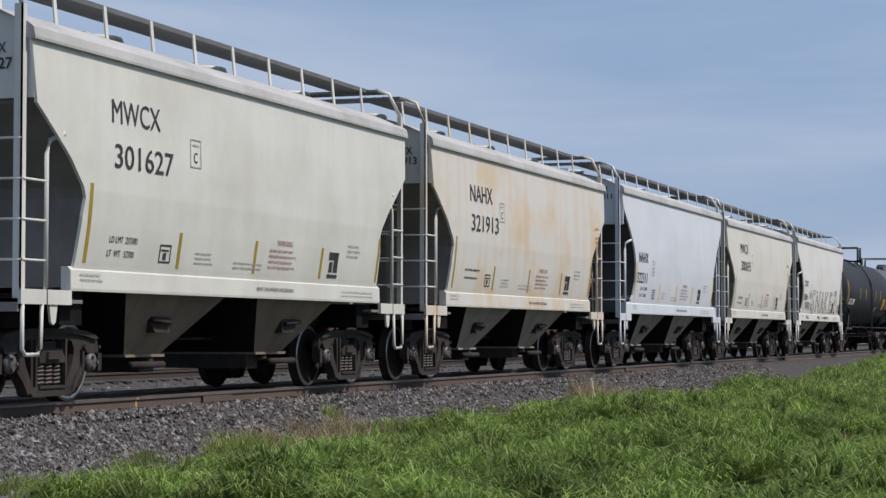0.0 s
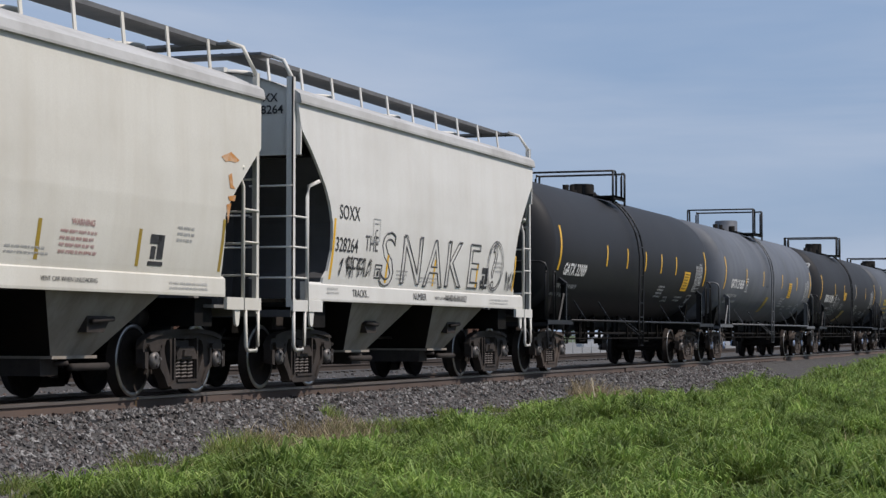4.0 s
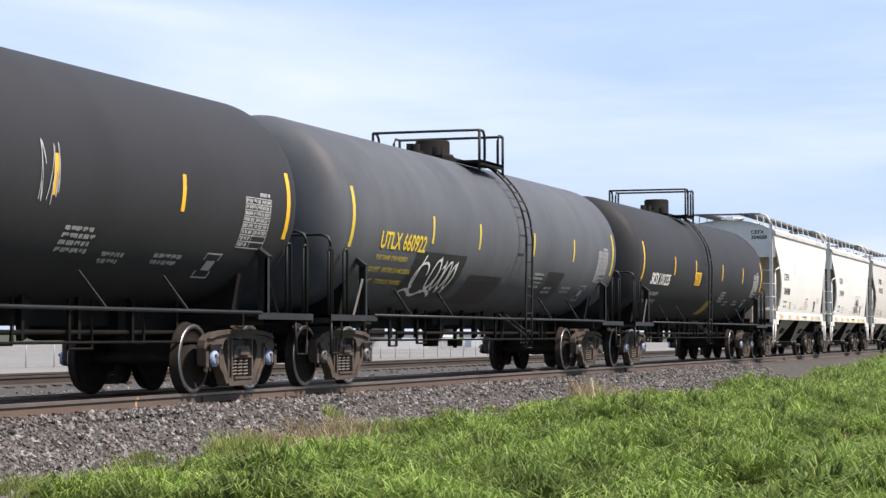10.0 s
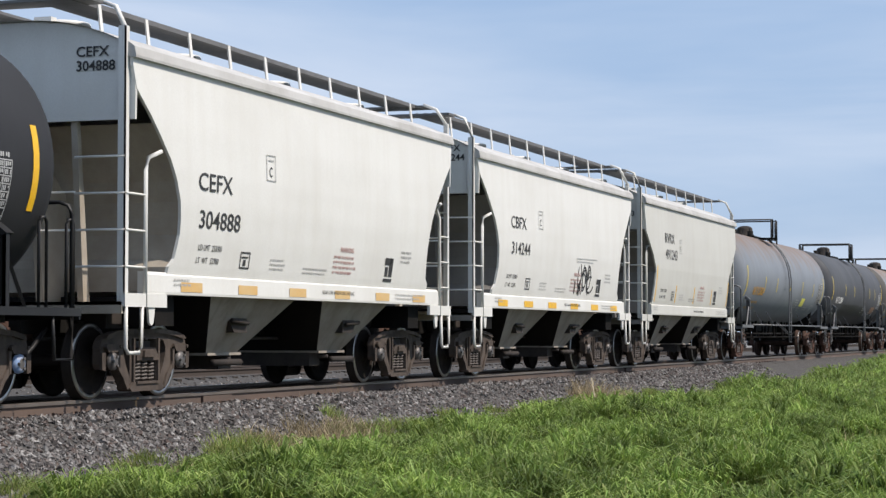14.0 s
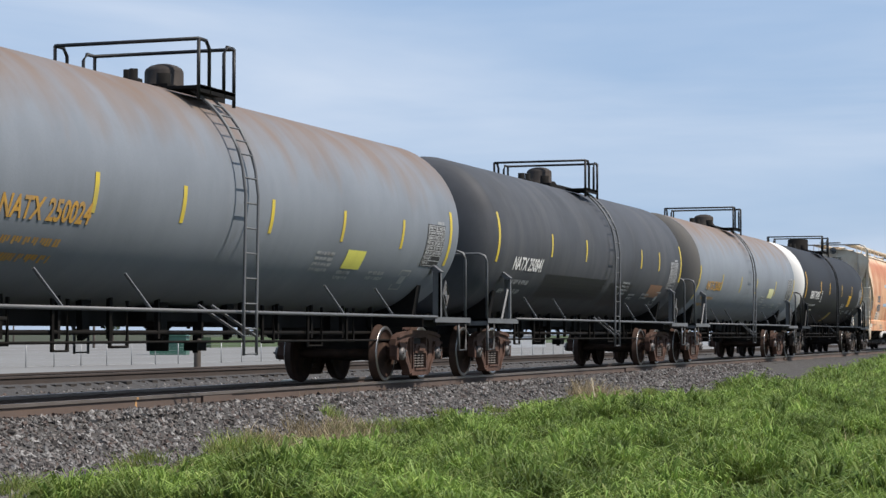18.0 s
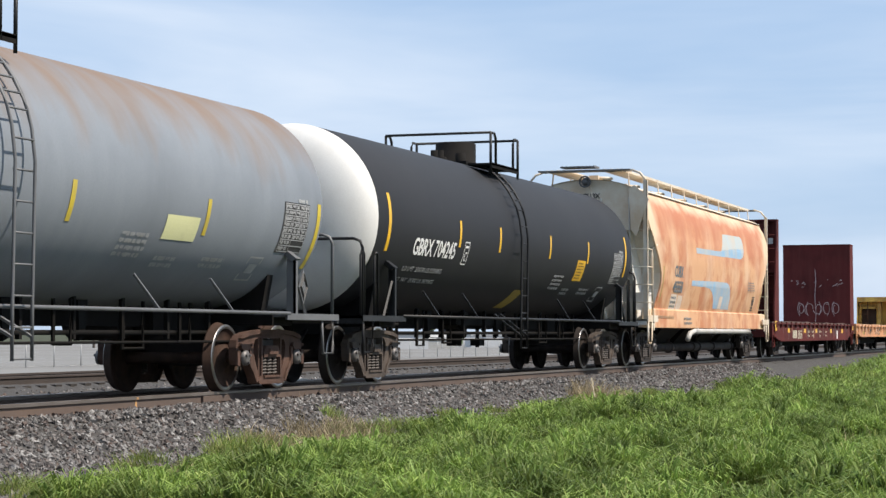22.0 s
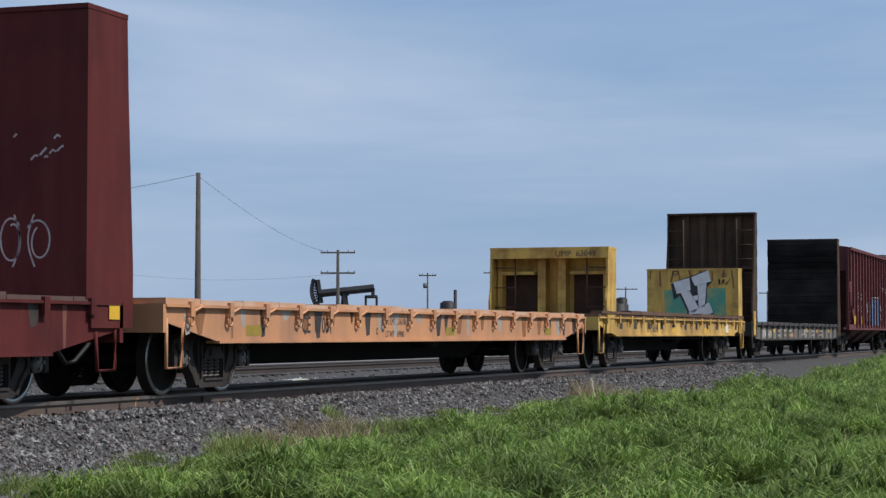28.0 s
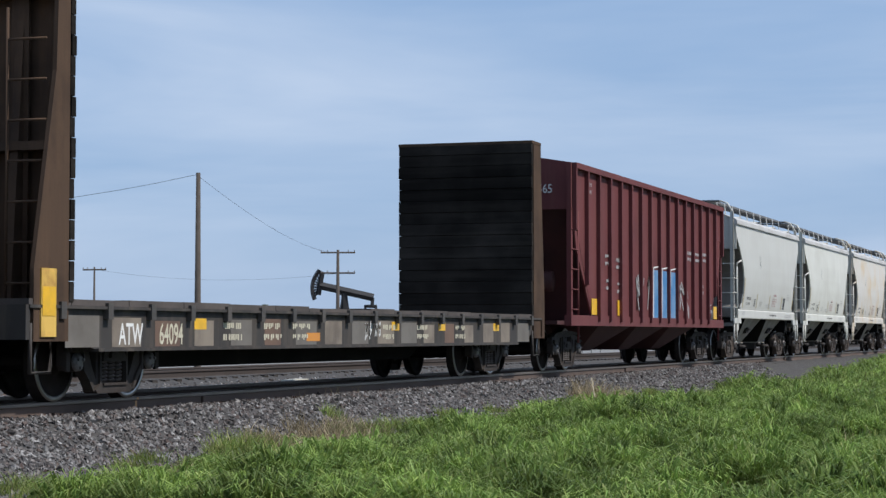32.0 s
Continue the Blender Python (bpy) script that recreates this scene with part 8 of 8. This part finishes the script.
GREYR = paint("brownish_grey_repaint", (0.25, 0.21, 0.165), (0.12, 0.095, 0.075), 0.8, (0.08, 0.06, 0.05), 0.5, scale=2.5)
BROWNP = paint("brown_repaint", (0.16, 0.10, 0.07), (0.09, 0.06, 0.05), 0.6, scale=2)
RUSTY = paint("brown_rust_run", (0.24, 0.10, 0.045), (0.36, 0.17, 0.07), 0.7, rough=0.85, scale=5)
STAIN = paint("sooty_stain", (0.05, 0.04, 0.035), (0.1, 0.07, 0.05), 0.6, scale=3)
MAROON = paint("maroon_car_paint", (0.115, 0.025, 0.024), (0.055, 0.016, 0.016), 0.85, (0.15, 0.05, 0.04), 0.4, rough=0.75, spec=0.12, scale=0.8, bump=0.1)
RUSTM = paint("dull_maroon_rust", (0.20, 0.075, 0.05), (0.13, 0.05, 0.04), 0.6, rough=0.8, scale=4)
# darker copy of the maroon: shade put into the paint's colour
MAROON_SHADED = paint("shaded_maroon_paint", (0.075, 0.026, 0.026), (0.045, 0.02, 0.02), 0.7, rough=0.75)
DECK_B = paint("brown_plank_deck", (0.12, 0.07, 0.06), (0.07, 0.045, 0.04), 0.7, rough=0.9)
m1 = hold(flat_car("maroon bulkhead flat car, empty, with white lettering", 318.3, 10.55, MAROON, DECK_B, 1.2, 0.56, M["black_gear"], 19, truck_at=7.7, name="bulkhead_flat_car"))
bulkhead(m1, -8.82, -1, 4.6, 1.18, MAROON, MAROON, ribs=4, low=0.85)
w = bulkhead(m1, 9.3, 1, 4.54, 1.18, MAROON, MAROON, ribs=4, low=0.85, head=0.82, foot=1.0)
ORANGE_O = paint("orange_flat_car_paint", (0.62, 0.30, 0.14), (0.48, 0.24, 0.13), 0.6, (0.16, 0.11, 0.09), 0.55, rough=0.6, scale=0.7, streak_scale=(1.6, 1.6, 0.3))
DECK_O = paint("orange_worn_deck", (0.55, 0.30, 0.17), (0.6, 0.5, 0.42), 0.6, rough=0.85)
o1 = hold(flat_car("bright orange flat car, empty, with rust and stains", 339.4, 10.5, ORANGE_O, DECK_O, 1.2, 0.68, M["black_gear"], 17, truck_at=8.0))
YELLOW_F = paint("yellow_flat_car_paint", (0.72, 0.45, 0.11), (0.36, 0.19, 0.05), 0.75, (0.10, 0.06, 0.035), 0.8, rough=0.6, scale=0.7, streak_scale=(1.8, 1.8, 0.35))
YELLOW_B = paint("yellow_bulkhead_paint", (0.70, 0.45, 0.10), (0.36, 0.18, 0.045), 0.9, (0.14, 0.065, 0.03), 0.8, rough=0.65, scale=1.6, low=0.48, high=0.66, streak_scale=(3, 3, 0.6))
DECK_R = paint("rusty_plank_deck", (0.15, 0.085, 0.055), (0.08, 0.05, 0.04), 0.7, rough=0.9)
DECK_D = paint("dark_weathered_deck", (0.07, 0.06, 0.055), (0.12, 0.10, 0.09), 0.7, rough=0.9)
y1 = hold(flat_car("yellow flat car with low bulkheads and graffiti", 359.35, 9.35, YELLOW_F, DECK_R, 1.22, 0.75, M["black_gear"], 15, truck_at=6.6, name="bulkhead_flat_car"))
bulkhead(y1, -7.35, -1, 2.75, 1.2, YELLOW_B, YELLOW_B, ribs=2, foot=0.75, head=0.6, low=0.8)
w = bulkhead(y1, 7.95, 1, 2.75, 1.2, YELLOW_B, YELLOW_B, ribs=2, foot=0.5, head=0.45, low=0.8)
GREYB = paint("grimy_dark_car_paint", (0.045, 0.041, 0.038), (0.035, 0.03, 0.028), 0.7, (0.15, 0.12, 0.09), 0.5, rough=0.75, scale=0.9)
PLANK = paint("tarred_black_plank", (0.013, 0.0115, 0.0105), (0.034, 0.030, 0.027), 0.8, (0.055, 0.047, 0.040), 0.45, rough=0.9, spec=0.06, scale=1.2, streak_scale=(3, 0.4, 7), random_tint=0.35)
BROWNB = paint("brown_steel_bulkhead", (0.085, 0.055, 0.038), (0.035, 0.025, 0.020), 0.8, (0.14, 0.085, 0.052), 0.5, rough=0.85, spec=0.12, scale=1.0)
a1 = hold(flat_car("grimy black bulkhead flat car with white lettering", 379.3, 10.4, GREYB, DECK_D, 1.15, 0.6, M["black_gear"], 18, truck_at=7.4, name="bulkhead_flat_car", pocket_mat=paint("dark_stake_pocket", (0.06, 0.055, 0.05), (0.12, 0.10, 0.085), 0.6)))
bulkhead(a1, -9.0, -1, 4.6, 1.14, PLANK, BROWNB, ribs=4, planks=15, low=0.7)
bulkhead(a1, 9.35, 1, 4.6, 1.14, PLANK, BROWNB, ribs=4, planks=15, low=0.7, head=0.5)
RED_R = paint("weathered_red_paint", (0.15, 0.046, 0.047), (0.10, 0.034, 0.035), 0.7, (0.18, 0.08, 0.07), 0.4, rough=0.7, spec=0.2, scale=0.8, bump=0.1)
b1 = hold(ribbed_hopper("dark red ribbed hopper with blue and white graffiti", 399.1, 9.25, RED_R, MAROON_SHADED))



def sill_text(car, words, x, z, size, material, y=-1.3625, stretch=0.8, weight=0.004):
    letters(words, size, material, car, (x, y, z), (90, 0, 0), stretch, weight=weight)


def sill_patch(car, x0, x1, z0, z1, material, y=-1.3625, name="reflector_patch", label=""):
    sh = Shape()
    sh.add([(x0, y, z0), (x1, y, z0), (x1, y, z1), (x0, y, z1)], [(0, 1, 2, 3)])
    return part(name, sh, material, car, label)


# maroon car
PALE_W = paint("yellowed_white_lettering", (0.58, 0.55, 0.42), (0.4, 0.34, 0.26), 0.6, scale=4)
for k in range(4):
    sill_patch(m1, -5.62 + 0.24 * k, -5.45 + 0.24 * k, 0.64, 0.92, PALE_W, name="emblem_bar")
sill_text(m1, "54554", -4.45, 0.62, 0.42, PALE_W, stretch=0.84, weight=0.008)
for xx in (-6.5, -2.95, -0.15, 3.7, 6.9):
    sill_patch(m1, xx - 0.2, xx + 0.25, 0.83, 0.98, M["yellow"], label="yellow reflector patch")
for k, xx in enumerate((-2.2, -1.2, 0.6, 2.2)):
    add_bars(m1, xx, 0.9, 0.5, 2, -1.3625, PALE_W, pitch=0.15, height=0.06, seed=k)
sill_patch(m1, -0.9, -0.85, 0.62, 0.95, PALE_W, name="stencil_box")
sill_patch(m1, 5.3, 5.6, 0.6, 0.92, M["white_mark"], name="stencil_box")
sill_patch(m1, -9.55, -9.2, 0.9, 1.22, M["yellow"], y=-1.4135, label="yellow reflector patch")
sill_patch(m1, 9.7, 9.95, 0.95, 1.15, M["yellow"], y=-1.4135, label="yellow reflector patch")
for k in range(3):
    sh = Shape()
    xo = -8.82 - 0.145
    sh.add([(xo - 0.28, -0.75 - 0.2 * k, 3.78), (xo - 0.28, -0.9 - 0.2 * k, 3.78), (xo - 0.28, -0.9 - 0.2 * k, 3.98), (xo - 0.28, -0.75 - 0.2 * k, 3.98)], [(0, 1, 2, 3)])
    part("emblem_bar", sh, M["grey_mark"], m1)
letters("545541", 0.24, M["grey_mark"], m1, (-9.25, -0.5, 3.5), (90, 0, -90), 0.8)
CHALK_W = paint("white_chalk", (0.55, 0.46, 0.44), (0.3, 0.18, 0.17), 0.7, rough=0.9, scale=6)


def face(xf):
    return lambda a, z, lift: (xf - lift, -a, z)


scrawl(m1, swirls(-0.85, 0.95, 1.55, 2.15, 5, 31) + [[(-0.05 + 0.02 * math.sin(k), 1.3 + 0.22 * k) for k in range(11)]], CHALK_W, 0.022, 0.003, face(9.18))
for k in range(16):
    rnd = random.Random(100 + k)
    a, z = rnd.uniform(-1.1, 1.1), rnd.uniform(2.75, 3.1)
    r = rnd.uniform(0.02, 0.05)
    scrawl(m1, [[(a - r, z - r), (a, z), (a + r, z + rnd.uniform(-r, r))]], CHALK_W, 0.026, 0.003, face(9.18), "paint_chip", "bare chip in the paint")
# orange car
sill_text(o1, "LD LMT  216100", -2.2, 0.93, 0.15, M["black_mark"], stretch=0.9, weight=0.0)
sill_text(o1, "LT WT   69900", -2.2, 0.73, 0.15, M["black_mark"], stretch=0.9, weight=0.0)
sill_text(o1, "C", -2.62, 0.78, 0.14, M["black_mark"])
sill_text(o1, "CE  67031", -5.6, 0.8, 0.34, M["black_mark"])
for xx in (-7.5, 0.75, 6.9):
    sill_patch(o1, xx, xx + 0.5, 0.76, 0.9, M["dull_yellow"], label="dirty yellow reflector patch")


def drip(car, x, w, z0, z1, material, name, label, y=-1.3612):
    """A run of rust or paint down the sill: wide at the top, uneven towards its foot."""
    rnd = random.Random(int(x * 100))
    sh = Shape()
    a, b = w * rnd.uniform(0.15, 0.3), w * rnd.uniform(0.1, 0.3)
    pts = [(x - w / 2, z1), (x - w * 0.4, z0 + (z1 - z0) * 0.5), (x - a, z0), (x + b, z0 + 0.02), (x + w * 0.35, z0 + (z1 - z0) * 0.6), (x + w / 2, z1)]
    sh.add([(px, y, pz) for px, pz in pts], [tuple(range(6))])
    part(name, sh, material, car, label)


for k in range(30):
    rnd = random.Random(k)
    xx = -9.4 + 0.64 * k + rnd.uniform(-0.2, 0.2)
    kind = rnd.random()
    drip(o1, xx, rnd.uniform(0.08, 0.42), rnd.uniform(0.69, 0.98), 1.11, STAIN if kind < 0.5 else GREYP if kind < 0.78 else RUSTY, "stain", "dark stain" if kind < 0.5 else "pale primer run" if kind < 0.78 else "rust run")
for k in range(17):
    xx = -9.25 + k * 18.5 / 16
    rg = Shape()
    rg.tube([(xx + 0.07 * math.cos(q * math.pi / 5), -1.405, 0.97 + 0.085 * math.sin(q * math.pi / 5)) for q in range(11)], 0.018, 0, 5)
    rg.bar((xx, -1.40, 1.05), (xx + 0.3, -1.40, 1.13), 0.05)
    part("tie_down_ring", rg, ORANGE_O, o1, "hinged tie-down ring")
# yellow car
sill_text(y1, "UMP  63049", -4.0, 0.83, 0.3, M["black_mark"])
# pocket openings as flat dark patches, their inner shade painted on
for k in range(12):
    xx = -8.2 + 1.42 * k
    sill_patch(y1, xx, xx + 0.3, 0.9, 1.06, STAIN, y=-1.3612, name="opening", label="flat dark patch for a pocket opening")
for xx in (-7.6, -1.2, 2.9, 6.4):
    sill_patch(y1, xx, xx + 0.4, 0.82, 0.95, M["yellow"], label="yellow reflector patch")
sill_patch(y1, 6.0, 6.4, 0.82, 1.08, M["white_mark"], name="stencil_box")
letters("UMP  63049", 0.19, M["black_mark"], y1, (-7.954, -0.15, 2.55), (90, 0, -90), 1.0, weight=0.003)


def wall_shape(car, name, label, outlines, material, lift):
    """Flat paint on the yellow bulkhead: outlines traced in the camera's view, scaled across and up."""
    sh = Shape()
    for pts in outlines:
        sh.add([(7.83 - lift, 1.4 - (a - 50) / 530 * 2.8, 2.75 - (b - 358) / 282 * 1.5) for a, b in pts], [tuple(range(len(pts)))])
    return part(name, sh, material, car, label)


TEAL = paint("teal_spray_paint", (0.10, 0.34, 0.24), (0.45, 0.40, 0.13), 0.85, rough=0.7, scale=1.3, low=0.46, high=0.62)
wall_shape(y1, "teal_field", "teal sprayed field", [[(150, 478), (505, 465), (510, 625), (155, 628)]], TEAL, 0.006)
wall_shape(y1, "black_outline", "black sprayed outline of a block letter", [[(190, 440), (300, 400), (405, 362), (428, 435), (402, 458), (396, 548), (440, 600), (430, 632), (335, 652), (280, 640), (285, 600), (242, 508), (208, 535)]], M["black_mark"], 0.012)
wall_shape(y1, "white_letter", "white sprayed block letter", [[(204, 434), (298, 408), (306, 478), (225, 500)], [(308, 405), (408, 366), (424, 430), (330, 455)], [(248, 494), (298, 481), (350, 575), (332, 600), (300, 604)],
                                       [(345, 452), (398, 438), (388, 570), (352, 575)], [(318, 512), (352, 505), (352, 532), (330, 538)], [(292, 608), (410, 548), (436, 605), (332, 648)]], M["white_mark"], 0.018)
scrawl(y1, [[(a, z) for a, z in c] for c in loops(0.75, 1.15, 2.25, 2.45, 3, 41)] + [[(0.98 + 0.06 * math.cos(t), 2.55 + 0.05 * math.sin(t)) for t in range(8)]], M["black_mark"], 0.02, 0.012, face(7.83))
scrawl(y1, [[(-0.52 + 0.09 * math.cos(t), 2.63 + 0.06 * math.sin(t)) for t in range(8)]], M["black_mark"], 0.025, 0.012, face(7.83))
for k in range(34):
    rnd = random.Random(200 + k)
    xx = -8.6 + 0.52 * k + rnd.uniform(-0.2, 0.2)
    drip(y1, xx, rnd.uniform(0.05, 0.2), rnd.uniform(0.8, 1.02), 1.135, STAIN if rnd.random() < 0.3 else RUSTY, "rust_run", "rust run")
xx = -8.6
while xx < 8.5:
    rnd = random.Random(int(xx * 50) + 900)
    ln = rnd.uniform(0.8, 2.2)
    sh = Shape()
    sh.box(xx, min(8.6, xx + ln - 0.03), -1.42, -1.16, 1.24, 1.29 + rnd.uniform(0, 0.05))
    part("deck_timber", sh, DECK_R, y1, "rough brown deck timber")
    xx += ln
for k in range(9):
    rnd = random.Random(300 + k)
    scrawl(y1, [[(-1.3 + 0.32 * k + rnd.uniform(-0.1, 0.1), 2.73), (-1.3 + 0.32 * k, 2.73 - rnd.uniform(0.1, 0.6))]], RUSTY, rnd.uniform(0.03, 0.09), 0.003, face(7.83), "rust_run", "rust run")
for k in range(26):
    rnd = random.Random(400 + k)
    xx = -9.2 + 0.72 * k + rnd.uniform(-0.2, 0.2)
    drip(m1, xx, rnd.uniform(0.06, 0.3), rnd.uniform(0.6, 0.95), 1.11, STAIN if rnd.random() < 0.6 else RUSTM, "stain", "dark stain", -1.3606)
# black car
sill_text(a1, "ATW", -7.75, 0.66, 0.36, M["white_mark"], stretch=0.72)
sill_text(a1, "64094", -6.72, 0.66, 0.36, PALE_W, stretch=0.72)
for k, xx in enumerate((-4.9, -3.6, -2.6, 1.0, 2.6, 4.6)):
    add_bars(a1, xx, 0.93, 0.6, 2, -1.3625, PALE_W, pitch=0.15, height=0.08, seed=60 + k)
for xx in (-5.75, 1.4, 3.7, 6.8):
    sill_patch(a1, xx, xx + 0.35, 0.84, 0.98, M["yellow"], label="yellow reflector patch")
sill_patch(a1, -2.1, -1.6, 0.68, 0.8, paint("orange_patch", (0.6, 0.25, 0.05)), label="orange reflector patch")
for k in range(17):
    rnd = random.Random(500 + k)
    xx = -9.1 + 1.085 * k
    sill_patch(a1, xx + 0.1, xx + rnd.uniform(0.6, 0.95), 0.63, rnd.uniform(0.93, 1.0), [GREYQ, GREYR, BROWNP, GREYQ][rnd.randrange(4)], y=-1.3612, name="repair_panel", label="faded repainted panel")
sh = Shape()
sh.box(-9.62, -9.3, -1.42, -1.40, 0.75, 1.5)
part("brace_plate", sh, YELLOW_B, a1, "yellow painted brace plate")
sill_patch(a1, -9.6, -9.32, 0.98, 1.3, M["yellow"], y=-1.425, label="yellow reflector patch")
scrawl(a1, loops(0.2, 0.95, 0.7, 0.98, 4, 45), M["white_mark"], 0.03, 0.012, lambda x, z, l: (x, -1.352 - l, z))
# ribbed hopper
BLUE_G = paint("blue_spray_paint", (0.06, 0.20, 0.42), (0.3, 0.4, 0.5), 0.6, rough=0.7, scale=2)
rib_face = lambda x, z, l: (x, -1.62 - l, z)
for k in range(3):
    c0 = -0.6 + 0.95 * k
    sill_patch(b1, c0, c0 + 0.75, 1.15, 2.35, BLUE_G, y=-1.532, name="graffiti_panel", label="blue sprayed graffiti")
    scrawl(b1, [[(c0, 1.15), (c0 + 0.05, 2.4), (c0 + 0.7, 2.45), (c0 + 0.72, 1.2)]], M["white_mark"], 0.07, 0.0, lambda x, z, l: (x, -1.54, z))
scrawl(b1, loops(-2.6, -0.9, 1.3, 2.2, 3, 51) + loops(2.3, 3.6, 1.2, 2.2, 2, 52), M["grey_mark"], 0.06, 0.0, lambda x, z, l: (x, -1.54, z))
for xx in (-6.5, -4.2, 6.8):
    sill_patch(b1, xx, xx + 0.45, 1.2, 1.55, M["yellow"], y=-1.54, label="yellow reflector patch")
for k, (xx, zz) in enumerate(((-5.3, 2.55), (-4.3, 2.5), (-5.2, 2.0), (-4.2, 1.95), (3.4, 2.95), (4.4, 2.95), (5.3, 2.98), (5.0, 2.1), (6.1, 1.6), (-6.9, 4.05))):
    add_bars(b1, xx, zz, 0.5, 2, -1.535, M["grey_mark"], pitch=0.16, height=0.08, seed=80 + k)
letters("36565", 0.26, M["white_mark"], b1, (-8.045, -0.55, 3.75), (90, 0, -90), 0.85)

w1 = small_hopper("white covered hopper with yellow strips", 414.9, W7, "", "", M["dull_yellow"], seed=170, end_mark=False, spec=CURVED)
w2 = small_hopper("white covered hopper with yellow strips", 427.9, W1, "", "", M["dull_yellow"], seed=190, end_mark=False, spec=CURVED)
w3 = small_hopper("stained white covered hopper", 441.0, W2, "", "", M["dull_yellow"], seed=210, end_mark=False, spec=CURVED)
w4 = small_hopper("white covered hopper with yellow strips", 454.0, W5, "", "", M["dull_yellow"], seed=230, end_mark=False, spec=CURVED)


# ---- the train's way ----
SPEED_T = (0, 2, 4, 6.5, 8, 9.5, 11, 12.5, 14, 16, 18, 20, 22, 24, 26, 28, 30, 32)
SPEED_V = (11.30, 10.92, 11.02, 11.23, 11.21, 11.17, 11.09, 11.05, 11.16, 11.08, 10.63, 10.72, 10.85, 10.80, 10.87, 10.71, 10.82, 10.87)


def run(t):
    """Metres that the train has gone by t seconds."""
    s = 0.0
    for (t0, v0), (t1, v1) in zip(zip(SPEED_T, SPEED_V), zip(SPEED_T[1:], SPEED_V[1:])):
        if t <= t1:
            d = t - t0
            return s + v0 * d + (v1 - v0) / (t1 - t0) * d * d / 2
        s += (v0 + v1) / 2 * (t1 - t0)
    return s


def motions():
    for car, x0 in CARS:
        walk(car, [(t / 2, pose(x0 - run(t / 2), TRACK_Y, 0)) for t in range(65)])
    # the pump jack nods once in seven seconds
    nod = [(k / 4, radians(22 * math.cos(2 * math.pi * (k / 4 - 26) / 7) - 1)) for k in range(129)]
    walk(PUMP_BEAM, [(t, Matrix.Translation((0, 0, PUMP_TOP)) @ Matrix.Rotation(a, 4, PUMP_AXIS)) for t, a in nod])
    walk(PUMP_YOKE, [(t, Matrix.Translation(PUMP_C * 3.4 * math.cos(a) + Vector((0, 0, PUMP_TOP - 3.4 * math.sin(a))))) for t, a in nod])
    first = {}
    for wheel, side in WHEELSETS:
        if side not in first:
            walk(wheel, [(k / FPS, Matrix.Translation((side * 0.889, 0, 0.457)) @ Matrix.Rotation(-run(k / FPS) / 0.457, 4, "Y")) for k in range(32 * FPS + 1)])
            first[side] = wheel.animation_data
        else:
            wheel.rotation_mode = "QUATERNION"
            keys = wheel.animation_data_create()
            keys.action = first[side].action
            keys.action_slot = first[side].action_slot


motions()
